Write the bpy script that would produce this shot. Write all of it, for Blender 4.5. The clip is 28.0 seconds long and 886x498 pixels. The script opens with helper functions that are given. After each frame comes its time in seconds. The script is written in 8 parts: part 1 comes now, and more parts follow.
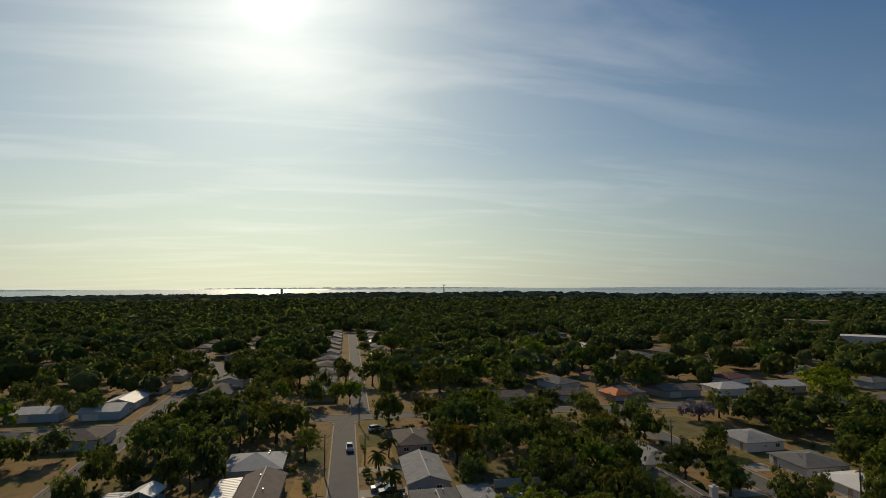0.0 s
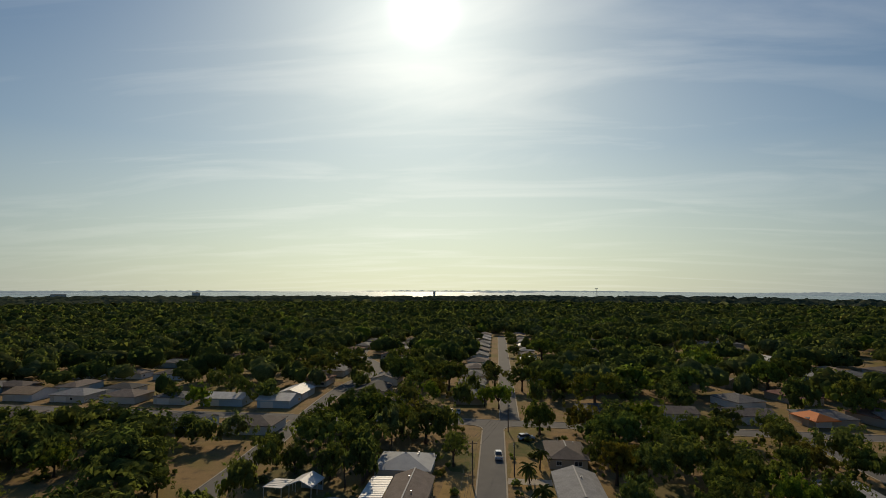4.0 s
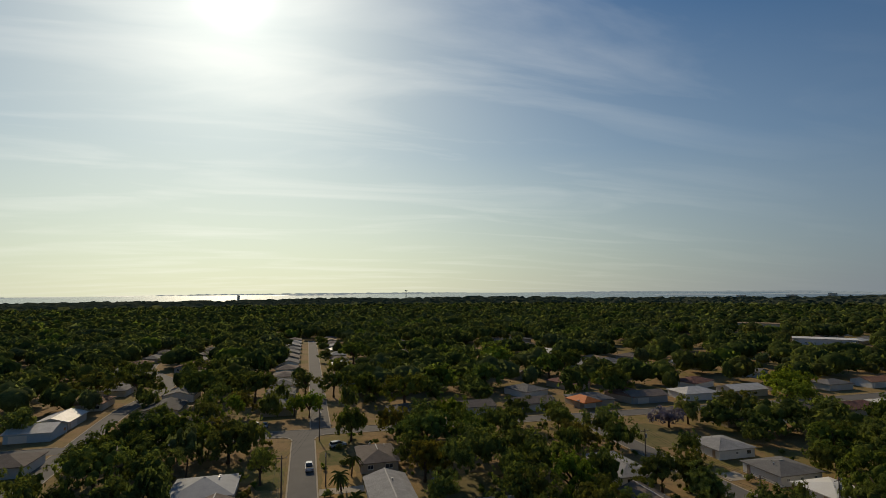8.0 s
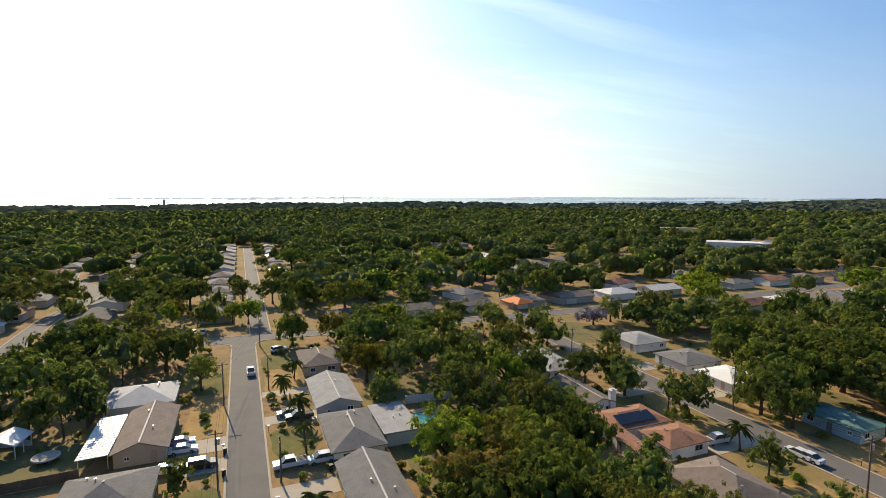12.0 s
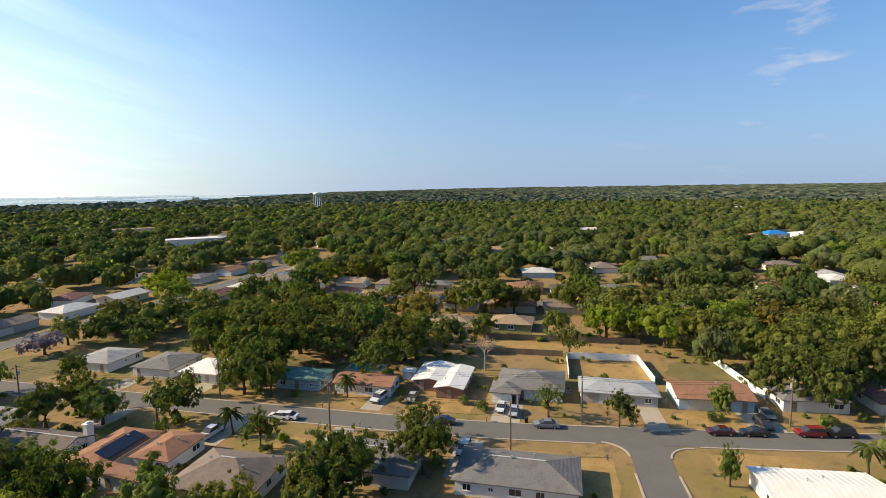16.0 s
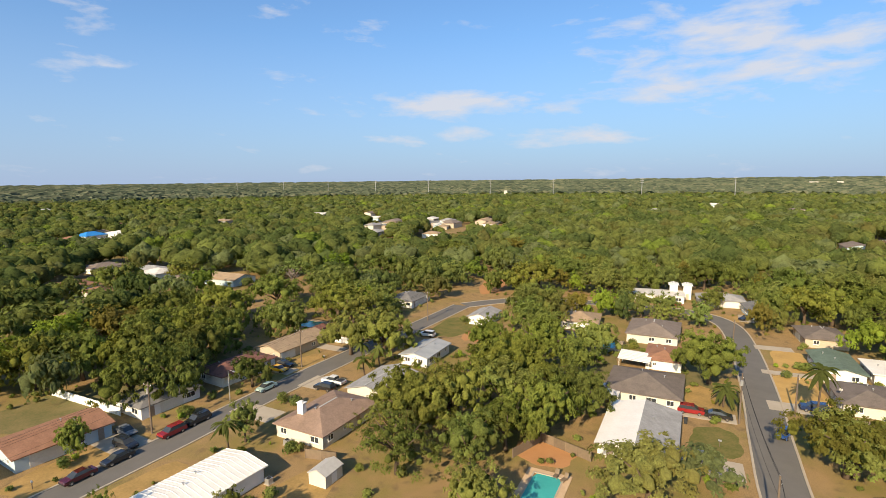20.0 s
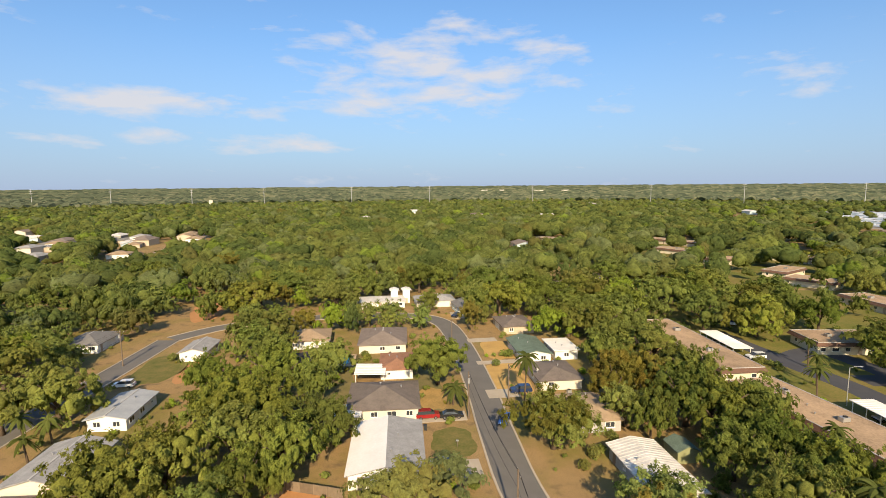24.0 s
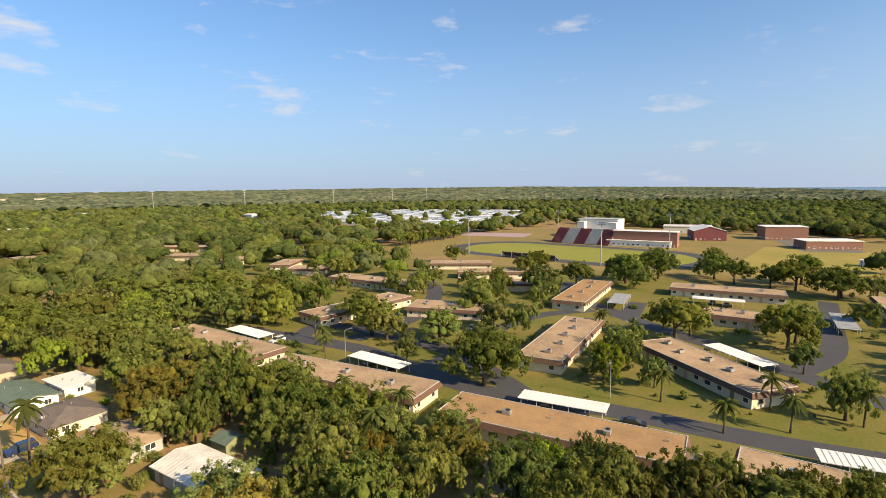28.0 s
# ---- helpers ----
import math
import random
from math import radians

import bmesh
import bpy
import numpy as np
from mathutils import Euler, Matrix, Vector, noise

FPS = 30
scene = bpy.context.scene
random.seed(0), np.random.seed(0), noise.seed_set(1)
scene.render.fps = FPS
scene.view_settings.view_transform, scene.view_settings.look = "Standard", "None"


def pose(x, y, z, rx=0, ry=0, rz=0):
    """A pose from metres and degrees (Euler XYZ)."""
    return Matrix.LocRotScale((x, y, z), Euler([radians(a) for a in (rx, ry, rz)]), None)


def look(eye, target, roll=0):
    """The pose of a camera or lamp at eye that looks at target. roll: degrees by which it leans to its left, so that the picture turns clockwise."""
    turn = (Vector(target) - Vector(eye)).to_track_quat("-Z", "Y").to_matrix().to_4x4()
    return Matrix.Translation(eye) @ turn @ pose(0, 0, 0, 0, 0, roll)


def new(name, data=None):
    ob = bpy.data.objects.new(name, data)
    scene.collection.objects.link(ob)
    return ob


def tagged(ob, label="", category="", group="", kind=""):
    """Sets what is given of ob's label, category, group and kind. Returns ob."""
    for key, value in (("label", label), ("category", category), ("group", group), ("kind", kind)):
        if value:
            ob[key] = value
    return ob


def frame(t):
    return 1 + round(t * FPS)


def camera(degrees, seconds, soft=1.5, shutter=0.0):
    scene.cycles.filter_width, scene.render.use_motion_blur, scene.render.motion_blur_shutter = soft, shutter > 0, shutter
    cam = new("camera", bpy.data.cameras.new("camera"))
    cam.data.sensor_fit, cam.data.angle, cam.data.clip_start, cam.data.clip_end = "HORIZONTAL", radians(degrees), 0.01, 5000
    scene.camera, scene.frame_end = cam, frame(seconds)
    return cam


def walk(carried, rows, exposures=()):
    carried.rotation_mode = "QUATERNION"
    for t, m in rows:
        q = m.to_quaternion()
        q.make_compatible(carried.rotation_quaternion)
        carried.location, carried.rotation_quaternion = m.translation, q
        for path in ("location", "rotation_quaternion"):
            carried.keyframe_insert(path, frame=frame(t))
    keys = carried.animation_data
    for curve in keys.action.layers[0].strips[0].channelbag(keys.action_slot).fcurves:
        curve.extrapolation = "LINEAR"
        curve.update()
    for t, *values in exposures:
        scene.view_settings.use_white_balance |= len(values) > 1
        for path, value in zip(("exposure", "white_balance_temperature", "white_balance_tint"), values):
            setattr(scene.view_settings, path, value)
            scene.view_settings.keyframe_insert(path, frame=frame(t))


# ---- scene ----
cam = camera(80.85, 28.0, soft=0.65)

# time, eye, heading (to the left from +y), tilt, roll
PATH = [
    (0, (-1.14, 6.63, 43.94), -10.40, 3.78, -0.17),
    (0.5, (-1.08, 7.75, 43.77), -9.90, 3.91, 0.02),
    (1, (-1.00, 9.00, 43.61), -7.83, 3.91, -0.02),
    (1.5, (-0.79, 10.29, 43.41), -1.75, 3.87, 0.04),
    (2, (-0.52, 11.29, 43.28), 5.07, 3.87, 0.14),
    (2.5, (-0.35, 12.00, 43.25), 8.22, 3.93, 0.09),
    (4.5, (-0.43, 14.04, 43.29), 4.92, 4.25, 0.10),
    (5, (-0.51, 14.35, 43.35), 4.25, 4.33, 0.08),
    (5.5, (-0.65, 14.48, 43.45), 2.75, 4.37, 0.11),
    (6, (-0.82, 14.49, 43.57), -2.26, 4.41, 0.02),
    (6.5, (-0.97, 14.37, 43.72), -7.09, 4.47, -0.13),
    (7, (-1.06, 14.15, 43.94), -10.38, 4.46, -0.27),
    (7.5, (-1.09, 13.88, 44.15), -12.80, 4.40, -0.44),
    (8, (-1.10, 13.92, 44.21), -14.61, 4.33, -0.43),
    (8.5, (-1.12, 14.42, 44.25), -16.18, 1.13, -0.46),
    (9, (-1.07, 15.09, 44.45), -17.44, -5.37, -0.31),
    (9.5, (-0.94, 15.72, 44.80), -18.60, -12.71, -0.23),
    (10, (-0.83, 16.08, 45.10), -19.49, -17.21, -0.27),
    (10.5, (-0.82, 15.96, 45.16), -20.13, -15.21, -0.22),
    (11, (-0.92, 15.54, 45.03), -20.56, -9.46, -0.22),
    (11.5, (-1.03, 15.20, 44.91), -20.88, -6.60, -0.19),
    (13.5, (-1.31, 15.07, 44.77), -29.24, -6.02, -0.48),
    (14, (-1.33, 15.21, 44.64), -36.72, -6.18, -0.63),
    (14.5, (-1.51, 15.69, 44.56), -45.94, -6.25, -0.58),
    (15, (-1.84, 16.36, 44.72), -55.90, -6.50, -0.39),
    (15.5, (-1.82, 17.05, 44.85), -65.73, -6.73, -0.65),
    (16, (-1.36, 17.72, 44.83), -76.67, -6.80, -0.78),
    (16.5, (-0.32, 18.41, 44.58), -88.29, -7.02, -0.76),
    (17, (1.18, 19.20, 44.15), -100.46, -7.03, -0.77),
    (17.5, (2.43, 20.06, 44.16), -112.76, -7.17, -0.92),
    (18, (3.51, 20.57, 44.52), -123.54, -7.59, -0.73),
    (18.5, (4.98, 20.32, 44.54), -132.78, -7.63, -0.62),
    (19, (6.67, 19.34, 44.24), -138.95, -7.63, -0.56),
    (19.5, (8.09, 17.83, 43.99), -142.34, -7.64, -0.63),
    (20, (9.28, 16.10, 43.92), -143.67, -7.63, -0.63),
    (20.5, (10.35, 14.50, 44.04), -143.86, -7.61, -0.58),
    (22.5, (12.96, 10.08, 44.77), -141.57, -7.15, -0.54),
    (23, (13.56, 9.63, 44.96), -150.85, -7.11, -0.69),
    (23.5, (14.14, 9.83, 45.05), -163.76, -7.08, -0.77),
    (24, (14.68, 9.82, 44.89), -174.59, -7.03, -0.46),
    (24.5, (15.10, 9.54, 44.60), -181.46, -6.97, -0.41),
    (25, (15.41, 9.37, 44.44), -186.74, -6.87, -0.43),
    (25.5, (15.59, 9.61, 44.51), -192.01, -6.91, -0.55),
    (26, (15.76, 10.26, 44.69), -198.77, -6.96, -0.78),
    (26.5, (16.16, 10.83, 44.74), -207.18, -6.99, -0.72),
    (27, (16.69, 10.98, 44.71), -214.93, -7.03, -0.67),
    (27.5, (17.06, 10.91, 44.57), -217.84, -7.03, -0.72),
    (28, (17.35, 10.81, 44.10), -225.42, -6.87, -0.74),
]
walk(cam, [(t, pose(*eye, 90 + tilt, 0, turn) @ pose(0, 0, 0, 0, 0, roll)) for t, eye, turn, tilt, roll in PATH],
     exposures=[(0, -1.0, 6650, 9), (7.5, -1.0, 6650, 9), (9, -0.65, 6900, 12), (10, 0.3, 7250, 14), (11, 0.6, 6850, 12), (14, 0.05, 6250, 11), (15, 0.35, 6400, 10), (16, 0.62, 6600, 10), (17, 0.75, 6750, 11), (20, 0.70, 6800, 11), (25, 0.72, 7150, 12), (28, 0.80, 7250, 12)])

# ---- light ----
SUN_AZ, SUN_EL = radians(-8.2), radians(29)
SUN_DIR = Vector((math.sin(SUN_AZ) * math.cos(SUN_EL), math.cos(SUN_AZ) * math.cos(SUN_EL), math.sin(SUN_EL)))


def node(nt, kind, _out=0, **ins):
    n = nt.nodes.new("ShaderNode" + kind)
    for key, value in ins.items():
        name = key.replace("_", " ")
        sock = n.inputs[int(key[1:])] if key[0] == "i" and key[1:].isdigit() else n.inputs[name]
        if hasattr(value, "is_output"):
            nt.links.new(value, sock)
        else:
            sock.default_value = value
    return n


def math_node(nt, op, a, b=0.0, c=0.0):
    n = nt.nodes.new("ShaderNodeMath")
    n.operation = op
    for i, v in enumerate((a, b, c)):
        if hasattr(v, "is_output"):
            nt.links.new(v, n.inputs[i])
        else:
            n.inputs[i].default_value = v
    return n.outputs[0]


def ramp(nt, fac, *stops):
    n = nt.nodes.new("ShaderNodeValToRGB")
    el = n.color_ramp.elements
    while len(el) < len(stops):
        el.new(0.5)
    for e, (p, c) in zip(el, stops):
        e.position = p
        e.color = (c, c, c, 1) if isinstance(c, (int, float)) else (*c, 1)
    nt.links.new(fac, n.inputs[0])
    return n.outputs[0]


def mix_color(nt, fac, a, b, kind="MIX"):
    n = nt.nodes.new("ShaderNodeMix")
    n.data_type, n.blend_type = "RGBA", kind
    for sock, v in ((n.inputs[0], fac), (n.inputs[6], a), (n.inputs[7], b)):
        if hasattr(v, "is_output"):
            nt.links.new(v, sock)
        else:
            sock.default_value = v if isinstance(v, (int, float)) else (*v, 1)[:4]
    return n.outputs[2]


def build_world():
    world = bpy.data.worlds.new("sky")
    scene.world = world
    world.use_nodes = True
    nt = world.node_tree
    nt.nodes.clear()
    out = nt.nodes.new("ShaderNodeOutputWorld")
    bg = nt.nodes.new("ShaderNodeBackground")
    sky = nt.nodes.new("ShaderNodeTexSky")
    sky.sky_type, sky.sun_disc = "NISHITA", False
    sky.sun_elevation, sky.sun_rotation = SUN_EL, SUN_AZ % (2 * math.pi)
    sky.air_density, sky.dust_density, sky.ozone_density = 1.0, 0.25, 3.0
    tc = nt.nodes.new("ShaderNodeTexCoord").outputs["Generated"]
    sep = nt.nodes.new("ShaderNodeSeparateXYZ")
    nt.links.new(tc, sep.inputs[0])
    dot = nt.nodes.new("ShaderNodeVectorMath")
    dot.operation = "DOT_PRODUCT"
    nt.links.new(tc, dot.inputs[0])
    dot.inputs[1].default_value = SUN_DIR
    near_sun = math_node(nt, "MAXIMUM", dot.outputs["Value"], 0.0)
    # a flat layer of thin high cloud, seen in perspective
    lift = math_node(nt, "ADD", sep.outputs[2], 0.10)
    px, py = math_node(nt, "DIVIDE", sep.outputs[0], lift), math_node(nt, "DIVIDE", sep.outputs[1], lift)
    flat = nt.nodes.new("ShaderNodeCombineXYZ")
    nt.links.new(px, flat.inputs[0]), nt.links.new(py, flat.inputs[1])
    turn = nt.nodes.new("ShaderNodeMapping")
    turn.inputs["Rotation"].default_value = (0, 0, radians(25))
    turn.inputs["Scale"].default_value = (0.45, 1.5, 1)
    nt.links.new(flat.outputs[0], turn.inputs[0])
    wisps = node(nt, "TexNoise", Vector=turn.outputs[0], Scale=1.3, Detail=7.0, Roughness=0.55, Distortion=0.6).outputs["Fac"]
    wisps = ramp(nt, wisps, (0.48, 0.0), (0.80, 0.8))
    wisps = math_node(nt, "MULTIPLY", wisps, math_node(nt, "POWER", near_sun, 4.5))
    # small fair-weather clouds low in the sky opposite the sun: a loose heap due south and a row of little ones to the east of it
    az = math_node(nt, "ARCTAN2", math_node(nt, "MULTIPLY", sep.outputs[0], -1.0), math_node(nt, "MULTIPLY", sep.outputs[1], -1.0))
    low = nt.nodes.new("ShaderNodeCombineXYZ")
    nt.links.new(math_node(nt, "MULTIPLY", az, 7.0), low.inputs[0])
    nt.links.new(math_node(nt, "MULTIPLY", sep.outputs[2], 24.0), low.inputs[1])
    puffs = node(nt, "TexNoise", Vector=low.outputs[0], Scale=1.0, Detail=9.0, Roughness=0.58, Distortion=0.2).outputs["Fac"]
    heap = 0.0
    for at, up, wide, tall, weight in ((-6, 0.205, 20, 0.10, 0.25), (-34, 0.135, 24, 0.035, 0.21), (-28, 0.078, 20, 0.025, 0.17), (24, 0.152, 14, 0.03, 0.13), (40, 0.185, 8, 0.03, 0.09), (52, 0.152, 8, 0.02, 0.10)):
        du = math_node(nt, "POWER", math_node(nt, "MULTIPLY_ADD", az, 57.3 / wide, -at / wide), 2.0)
        dv = math_node(nt, "POWER", math_node(nt, "MULTIPLY_ADD", sep.outputs[2], 1 / tall, -up / tall), 2.0)
        near = math_node(nt, "MAXIMUM", math_node(nt, "SUBTRACT", 1.0, math_node(nt, "ADD", du, dv)), 0.0)
        heap = math_node(nt, "MULTIPLY_ADD", near, weight, heap)
    puffs = ramp(nt, math_node(nt, "ADD", puffs, heap), (0.60, 0.0), (0.80, 1.0))
    puffs = math_node(nt, "MULTIPLY", puffs, ramp(nt, math_node(nt, "MULTIPLY", sep.outputs[1], -1.0), (0.05, 0.0), (0.30, 1.0)))
    # hazy air towards the horizon: pale blue away from the sun, creamy below it
    toward = math_node(nt, "POWER", math_node(nt, "MULTIPLY_ADD", dot.outputs["Value"], 0.5, 0.5), 6.5)
    air = mix_color(nt, toward, (2.35, 3.05, 4.55), (22.5, 22.0, 14.4))
    tint = mix_color(nt, ramp(nt, math_node(nt, "MULTIPLY_ADD", dot.outputs["Value"], 0.5, 0.5), (0.55, 0.0), (0.82, 1.0)), (0.47, 0.83, 1.08), (0.48, 0.92, 1.18))
    clear = mix_color(nt, 1.0, sky.outputs[0], tint, "MULTIPLY")
    color = mix_color(nt, ramp(nt, sep.outputs[2], (0.0, 0.92), (0.10, 0.66), (0.25, 0.28), (0.50, 0.0)), clear, air)
    veil = math_node(nt, "MULTIPLY", math_node(nt, "POWER", near_sun, 13.0), 0.5)
    color = mix_color(nt, veil, color, (22.0, 21.8, 18.2))
    color = mix_color(nt, math_node(nt, "MULTIPLY", wisps, 0.6), color, (22.0, 21.8, 20.4))
    color = mix_color(nt, math_node(nt, "MULTIPLY", puffs, 0.85), color, (4.4, 4.55, 5.0))
    # the sun's light spread by the thin cloud before it
    glow = math_node(nt, "ADD", math_node(nt, "MULTIPLY", math_node(nt, "POWER", near_sun, 1400.0), 24.0),
                     math_node(nt, "MULTIPLY", math_node(nt, "POWER", near_sun, 60.0), 5.0))
    glow_col = nt.nodes.new("ShaderNodeVectorMath")
    glow_col.operation = "SCALE"
    glow_col.inputs[0].default_value = (1.0, 0.97, 0.88)
    nt.links.new(glow, glow_col.inputs[3])
    total = mix_color(nt, 1.0, color, glow_col.outputs[0], "ADD")
    nt.links.new(total, bg.inputs[0])
    bg.inputs[1].default_value = 0.10
    nt.links.new(bg.outputs[0], out.inputs[0])


build_world()
sun = new("sun", bpy.data.lights.new("sun", "SUN"))
sun.data.energy, sun.data.angle, sun.data.color = 5.0, radians(0.6), (1.0, 0.83, 0.59)
sun.matrix_world = look(SUN_DIR * 500, (0, 0, 0))


# ---- materials ----
def material(name, color, rough=0.8, metal=0.0, second=None, scale=3.0, amount=0.5, fine=30.0, bump=0.0, spec=0.4,
             object_color=False, by_object=0.0, wave=None, coat=0.0):
    """A surface whose colour wanders between two tones at two scales, with fine relief."""
    m = bpy.data.materials.new(name)
    m.use_nodes = True
    nt = m.node_tree
    bsdf = nt.nodes["Principled BSDF"]
    pos = nt.nodes.new("ShaderNodeTexCoord").outputs["Object"]
    second = second or tuple(0.7 * c for c in color)
    big = node(nt, "TexNoise", Vector=pos, Scale=scale, Detail=5.0, Roughness=0.6).outputs["Fac"]
    small = node(nt, "TexNoise", Vector=pos, Scale=fine, Detail=3.0).outputs["Fac"]
    fac = ramp(nt, math_node(nt, "ADD", math_node(nt, "MULTIPLY", big, 0.65), math_node(nt, "MULTIPLY", small, 0.35)),
               (0.5 - 0.5 * (1 - amount) * 0.5 - 0.1, 0.0), (0.5 + 0.5 * (1 - amount) * 0.5 + 0.1, 1.0))
    first = color
    if object_color:
        first = nt.nodes.new("ShaderNodeObjectInfo").outputs["Color"]
        second = mix_color(nt, 1.0, first, (0.72, 0.72, 0.72), "MULTIPLY")
    col = mix_color(nt, fac, first, second)
    if by_object:
        r = nt.nodes.new("ShaderNodeObjectInfo").outputs["Random"]
        v = math_node(nt, "MULTIPLY_ADD", r, by_object, 1 - by_object / 2)
        c3 = nt.nodes.new("ShaderNodeCombineColor")
        for i in range(3):
            nt.links.new(v, c3.inputs[i])
        col = mix_color(nt, 1.0, col, c3.outputs[0], "MULTIPLY")
    nt.links.new(col, bsdf.inputs["Base Color"])
    bsdf.inputs["Roughness"].default_value, bsdf.inputs["Metallic"].default_value = rough, metal
    bsdf.inputs["Specular IOR Level"].default_value = spec
    bsdf.inputs["Coat Weight"].default_value = coat
    height = small
    if wave:
        w = nt.nodes.new("ShaderNodeTexWave")
        w.bands_direction = wave[0]
        w.inputs["Scale"].default_value, w.inputs["Distortion"].default_value = wave[1], 0.3
        nt.links.new(pos, w.inputs["Vector"])
        height = math_node(nt, "ADD", w.outputs["Fac"], math_node(nt, "MULTIPLY", small, 0.5))
    if bump:
        b = node(nt, "Bump", Strength=bump, Distance=0.05, Height=height)
        nt.links.new(b.outputs[0], bsdf.inputs["Normal"])
    return m


def leaf_material(name, dark, light, dry=(0.16, 0.13, 0.04), dry_amount=0.12, translucent=0.42, fine=1.0):
    """Foliage: each clump and each tree has its own tone, and light comes through the leaves."""
    m = bpy.data.materials.new(name)
    m.use_nodes = True
    nt = m.node_tree
    nt.nodes.remove(nt.nodes["Principled BSDF"])
    out = nt.nodes["Material Output"]
    island = nt.nodes.new("ShaderNodeNewGeometry").outputs["Random Per Island"]
    info = nt.nodes.new("ShaderNodeObjectInfo")
    pos = nt.nodes.new("ShaderNodeNewGeometry").outputs["Position"]
    patch = ramp(nt, node(nt, "TexNoise", Vector=pos, Scale=0.115, Detail=1.5).outputs["Fac"], (0.36, 0.0), (0.64, 1.0))
    clump = ramp(nt, node(nt, "TexNoise", Vector=pos, Scale=0.75 * fine, Detail=2.0).outputs["Fac"], (0.40, 0.0), (0.62, 1.0))
    grain = node(nt, "TexNoise", Vector=pos, Scale=3.4 * fine, Detail=3.0, Roughness=0.65).outputs["Fac"]
    fac = math_node(nt, "ADD", math_node(nt, "MULTIPLY", island, 0.30), math_node(nt, "MULTIPLY", patch, 0.15))
    fac = math_node(nt, "ADD", fac, math_node(nt, "MULTIPLY", clump, 0.25))
    fac = math_node(nt, "ADD", fac, math_node(nt, "MULTIPLY", ramp(nt, grain, (0.42, 0.0), (0.60, 1.0)), 0.30))
    col = mix_color(nt, fac, dark, light)
    fresh = ramp(nt, node(nt, "TexNoise", Vector=pos, Scale=0.06, Detail=1.0).outputs["Fac"], (0.58, 0.0), (0.72, 1.0))
    col = mix_color(nt, math_node(nt, "MULTIPLY", fresh, 0.25), col, tuple(1.3 * c * k for c, k in zip(light, (1.05, 1.05, 0.85))))
    old = math_node(nt, "MULTIPLY", ramp(nt, node(nt, "TexNoise", Vector=pos, Scale=0.05, Detail=3.0).outputs["Fac"], (0.52, 0.0), (0.72, 1.0)), dry_amount * 4)
    col = mix_color(nt, old, col, dry)
    col = mix_color(nt, 1.0, col, info.outputs["Color"], "MULTIPLY")
    diff = node(nt, "BsdfDiffuse", Color=col, Roughness=0.5)
    trans = node(nt, "BsdfTranslucent", Color=mix_color(nt, 1.0, col, (1.08, 1.08, 0.68), "MULTIPLY"))
    mixed = node(nt, "MixShader", Fac=translucent, i1=diff.outputs[0], i2=trans.outputs[0])
    nt.links.new(mixed.outputs[0], out.inputs[0])
    return m


def ground_material():
    m = bpy.data.materials.new("yard_ground")
    m.use_nodes = True
    nt = m.node_tree
    bsdf = nt.nodes["Principled BSDF"]
    pos = nt.nodes.new("ShaderNodeNewGeometry").outputs["Position"]
    n1 = node(nt, "TexNoise", Vector=pos, Scale=0.045, Detail=6.0, Roughness=0.65).outputs["Fac"]
    n2 = node(nt, "TexNoise", Vector=pos, Scale=0.35, Detail=5.0, Roughness=0.6).outputs["Fac"]
    n3 = node(nt, "TexNoise", Vector=pos, Scale=6.0, Detail=3.0).outputs["Fac"]
    straw = mix_color(nt, n2, (0.39, 0.255, 0.115), (0.22, 0.145, 0.068))
    green = mix_color(nt, n2, (0.15, 0.145, 0.035), (0.26, 0.20, 0.065))
    col = mix_color(nt, ramp(nt, n1, (0.47, 0.0), (0.64, 1.0)), straw, green)
    soil = mix_color(nt, n3, (0.12, 0.085, 0.05), (0.20, 0.14, 0.08))
    col = mix_color(nt, ramp(nt, n2, (0.56, 0.0), (0.70, 0.85)), col, soil)
    col = mix_color(nt, math_node(nt, "MULTIPLY", ramp(nt, n3, (0.42, 0.0), (0.66, 1.0)), 0.5), col, (0.11, 0.075, 0.035))
    nt.links.new(col, bsdf.inputs["Base Color"])
    bsdf.inputs["Roughness"].default_value, bsdf.inputs["Specular IOR Level"].default_value = 0.95, 0.1
    nt.links.new(node(nt, "Bump", Strength=0.5, Distance=0.1, Height=n3).outputs[0], bsdf.inputs["Normal"])
    return m


def water_material(name, color, rough, scale, strength):
    m = material(name, color, rough, spec=0.5, scale=0.02, amount=0.3, fine=0.2)
    nt = m.node_tree
    pos = nt.nodes.new("ShaderNodeNewGeometry").outputs["Position"]
    w = node(nt, "TexNoise", Vector=pos, Scale=scale, Detail=4.0).outputs["Fac"]
    b = node(nt, "Bump", Strength=strength, Distance=1.0, Height=w)
    nt.links.new(b.outputs[0], nt.nodes["Principled BSDF"].inputs["Normal"])
    return m


GROUND = ground_material()
ASPHALT = material("asphalt", (0.155, 0.143, 0.127), 0.9, second=(0.115, 0.107, 0.096), scale=0.25, fine=8.0, bump=0.2, spec=0.25)
ASPHALT_NEW = material("dark_asphalt", (0.052, 0.053, 0.06), 0.85, second=(0.075, 0.075, 0.08), scale=0.2, fine=8.0, bump=0.2, spec=0.25)
CONCRETE = material("concrete", (0.42, 0.36, 0.28), 0.9, second=(0.33, 0.28, 0.21), scale=0.5, fine=6.0, bump=0.2, spec=0.2)
LAWN = material("watered_lawn", (0.085, 0.102, 0.024), 0.95, second=(0.19, 0.145, 0.055), scale=0.35, amount=0.75, fine=2.5, bump=0.5, spec=0.1)
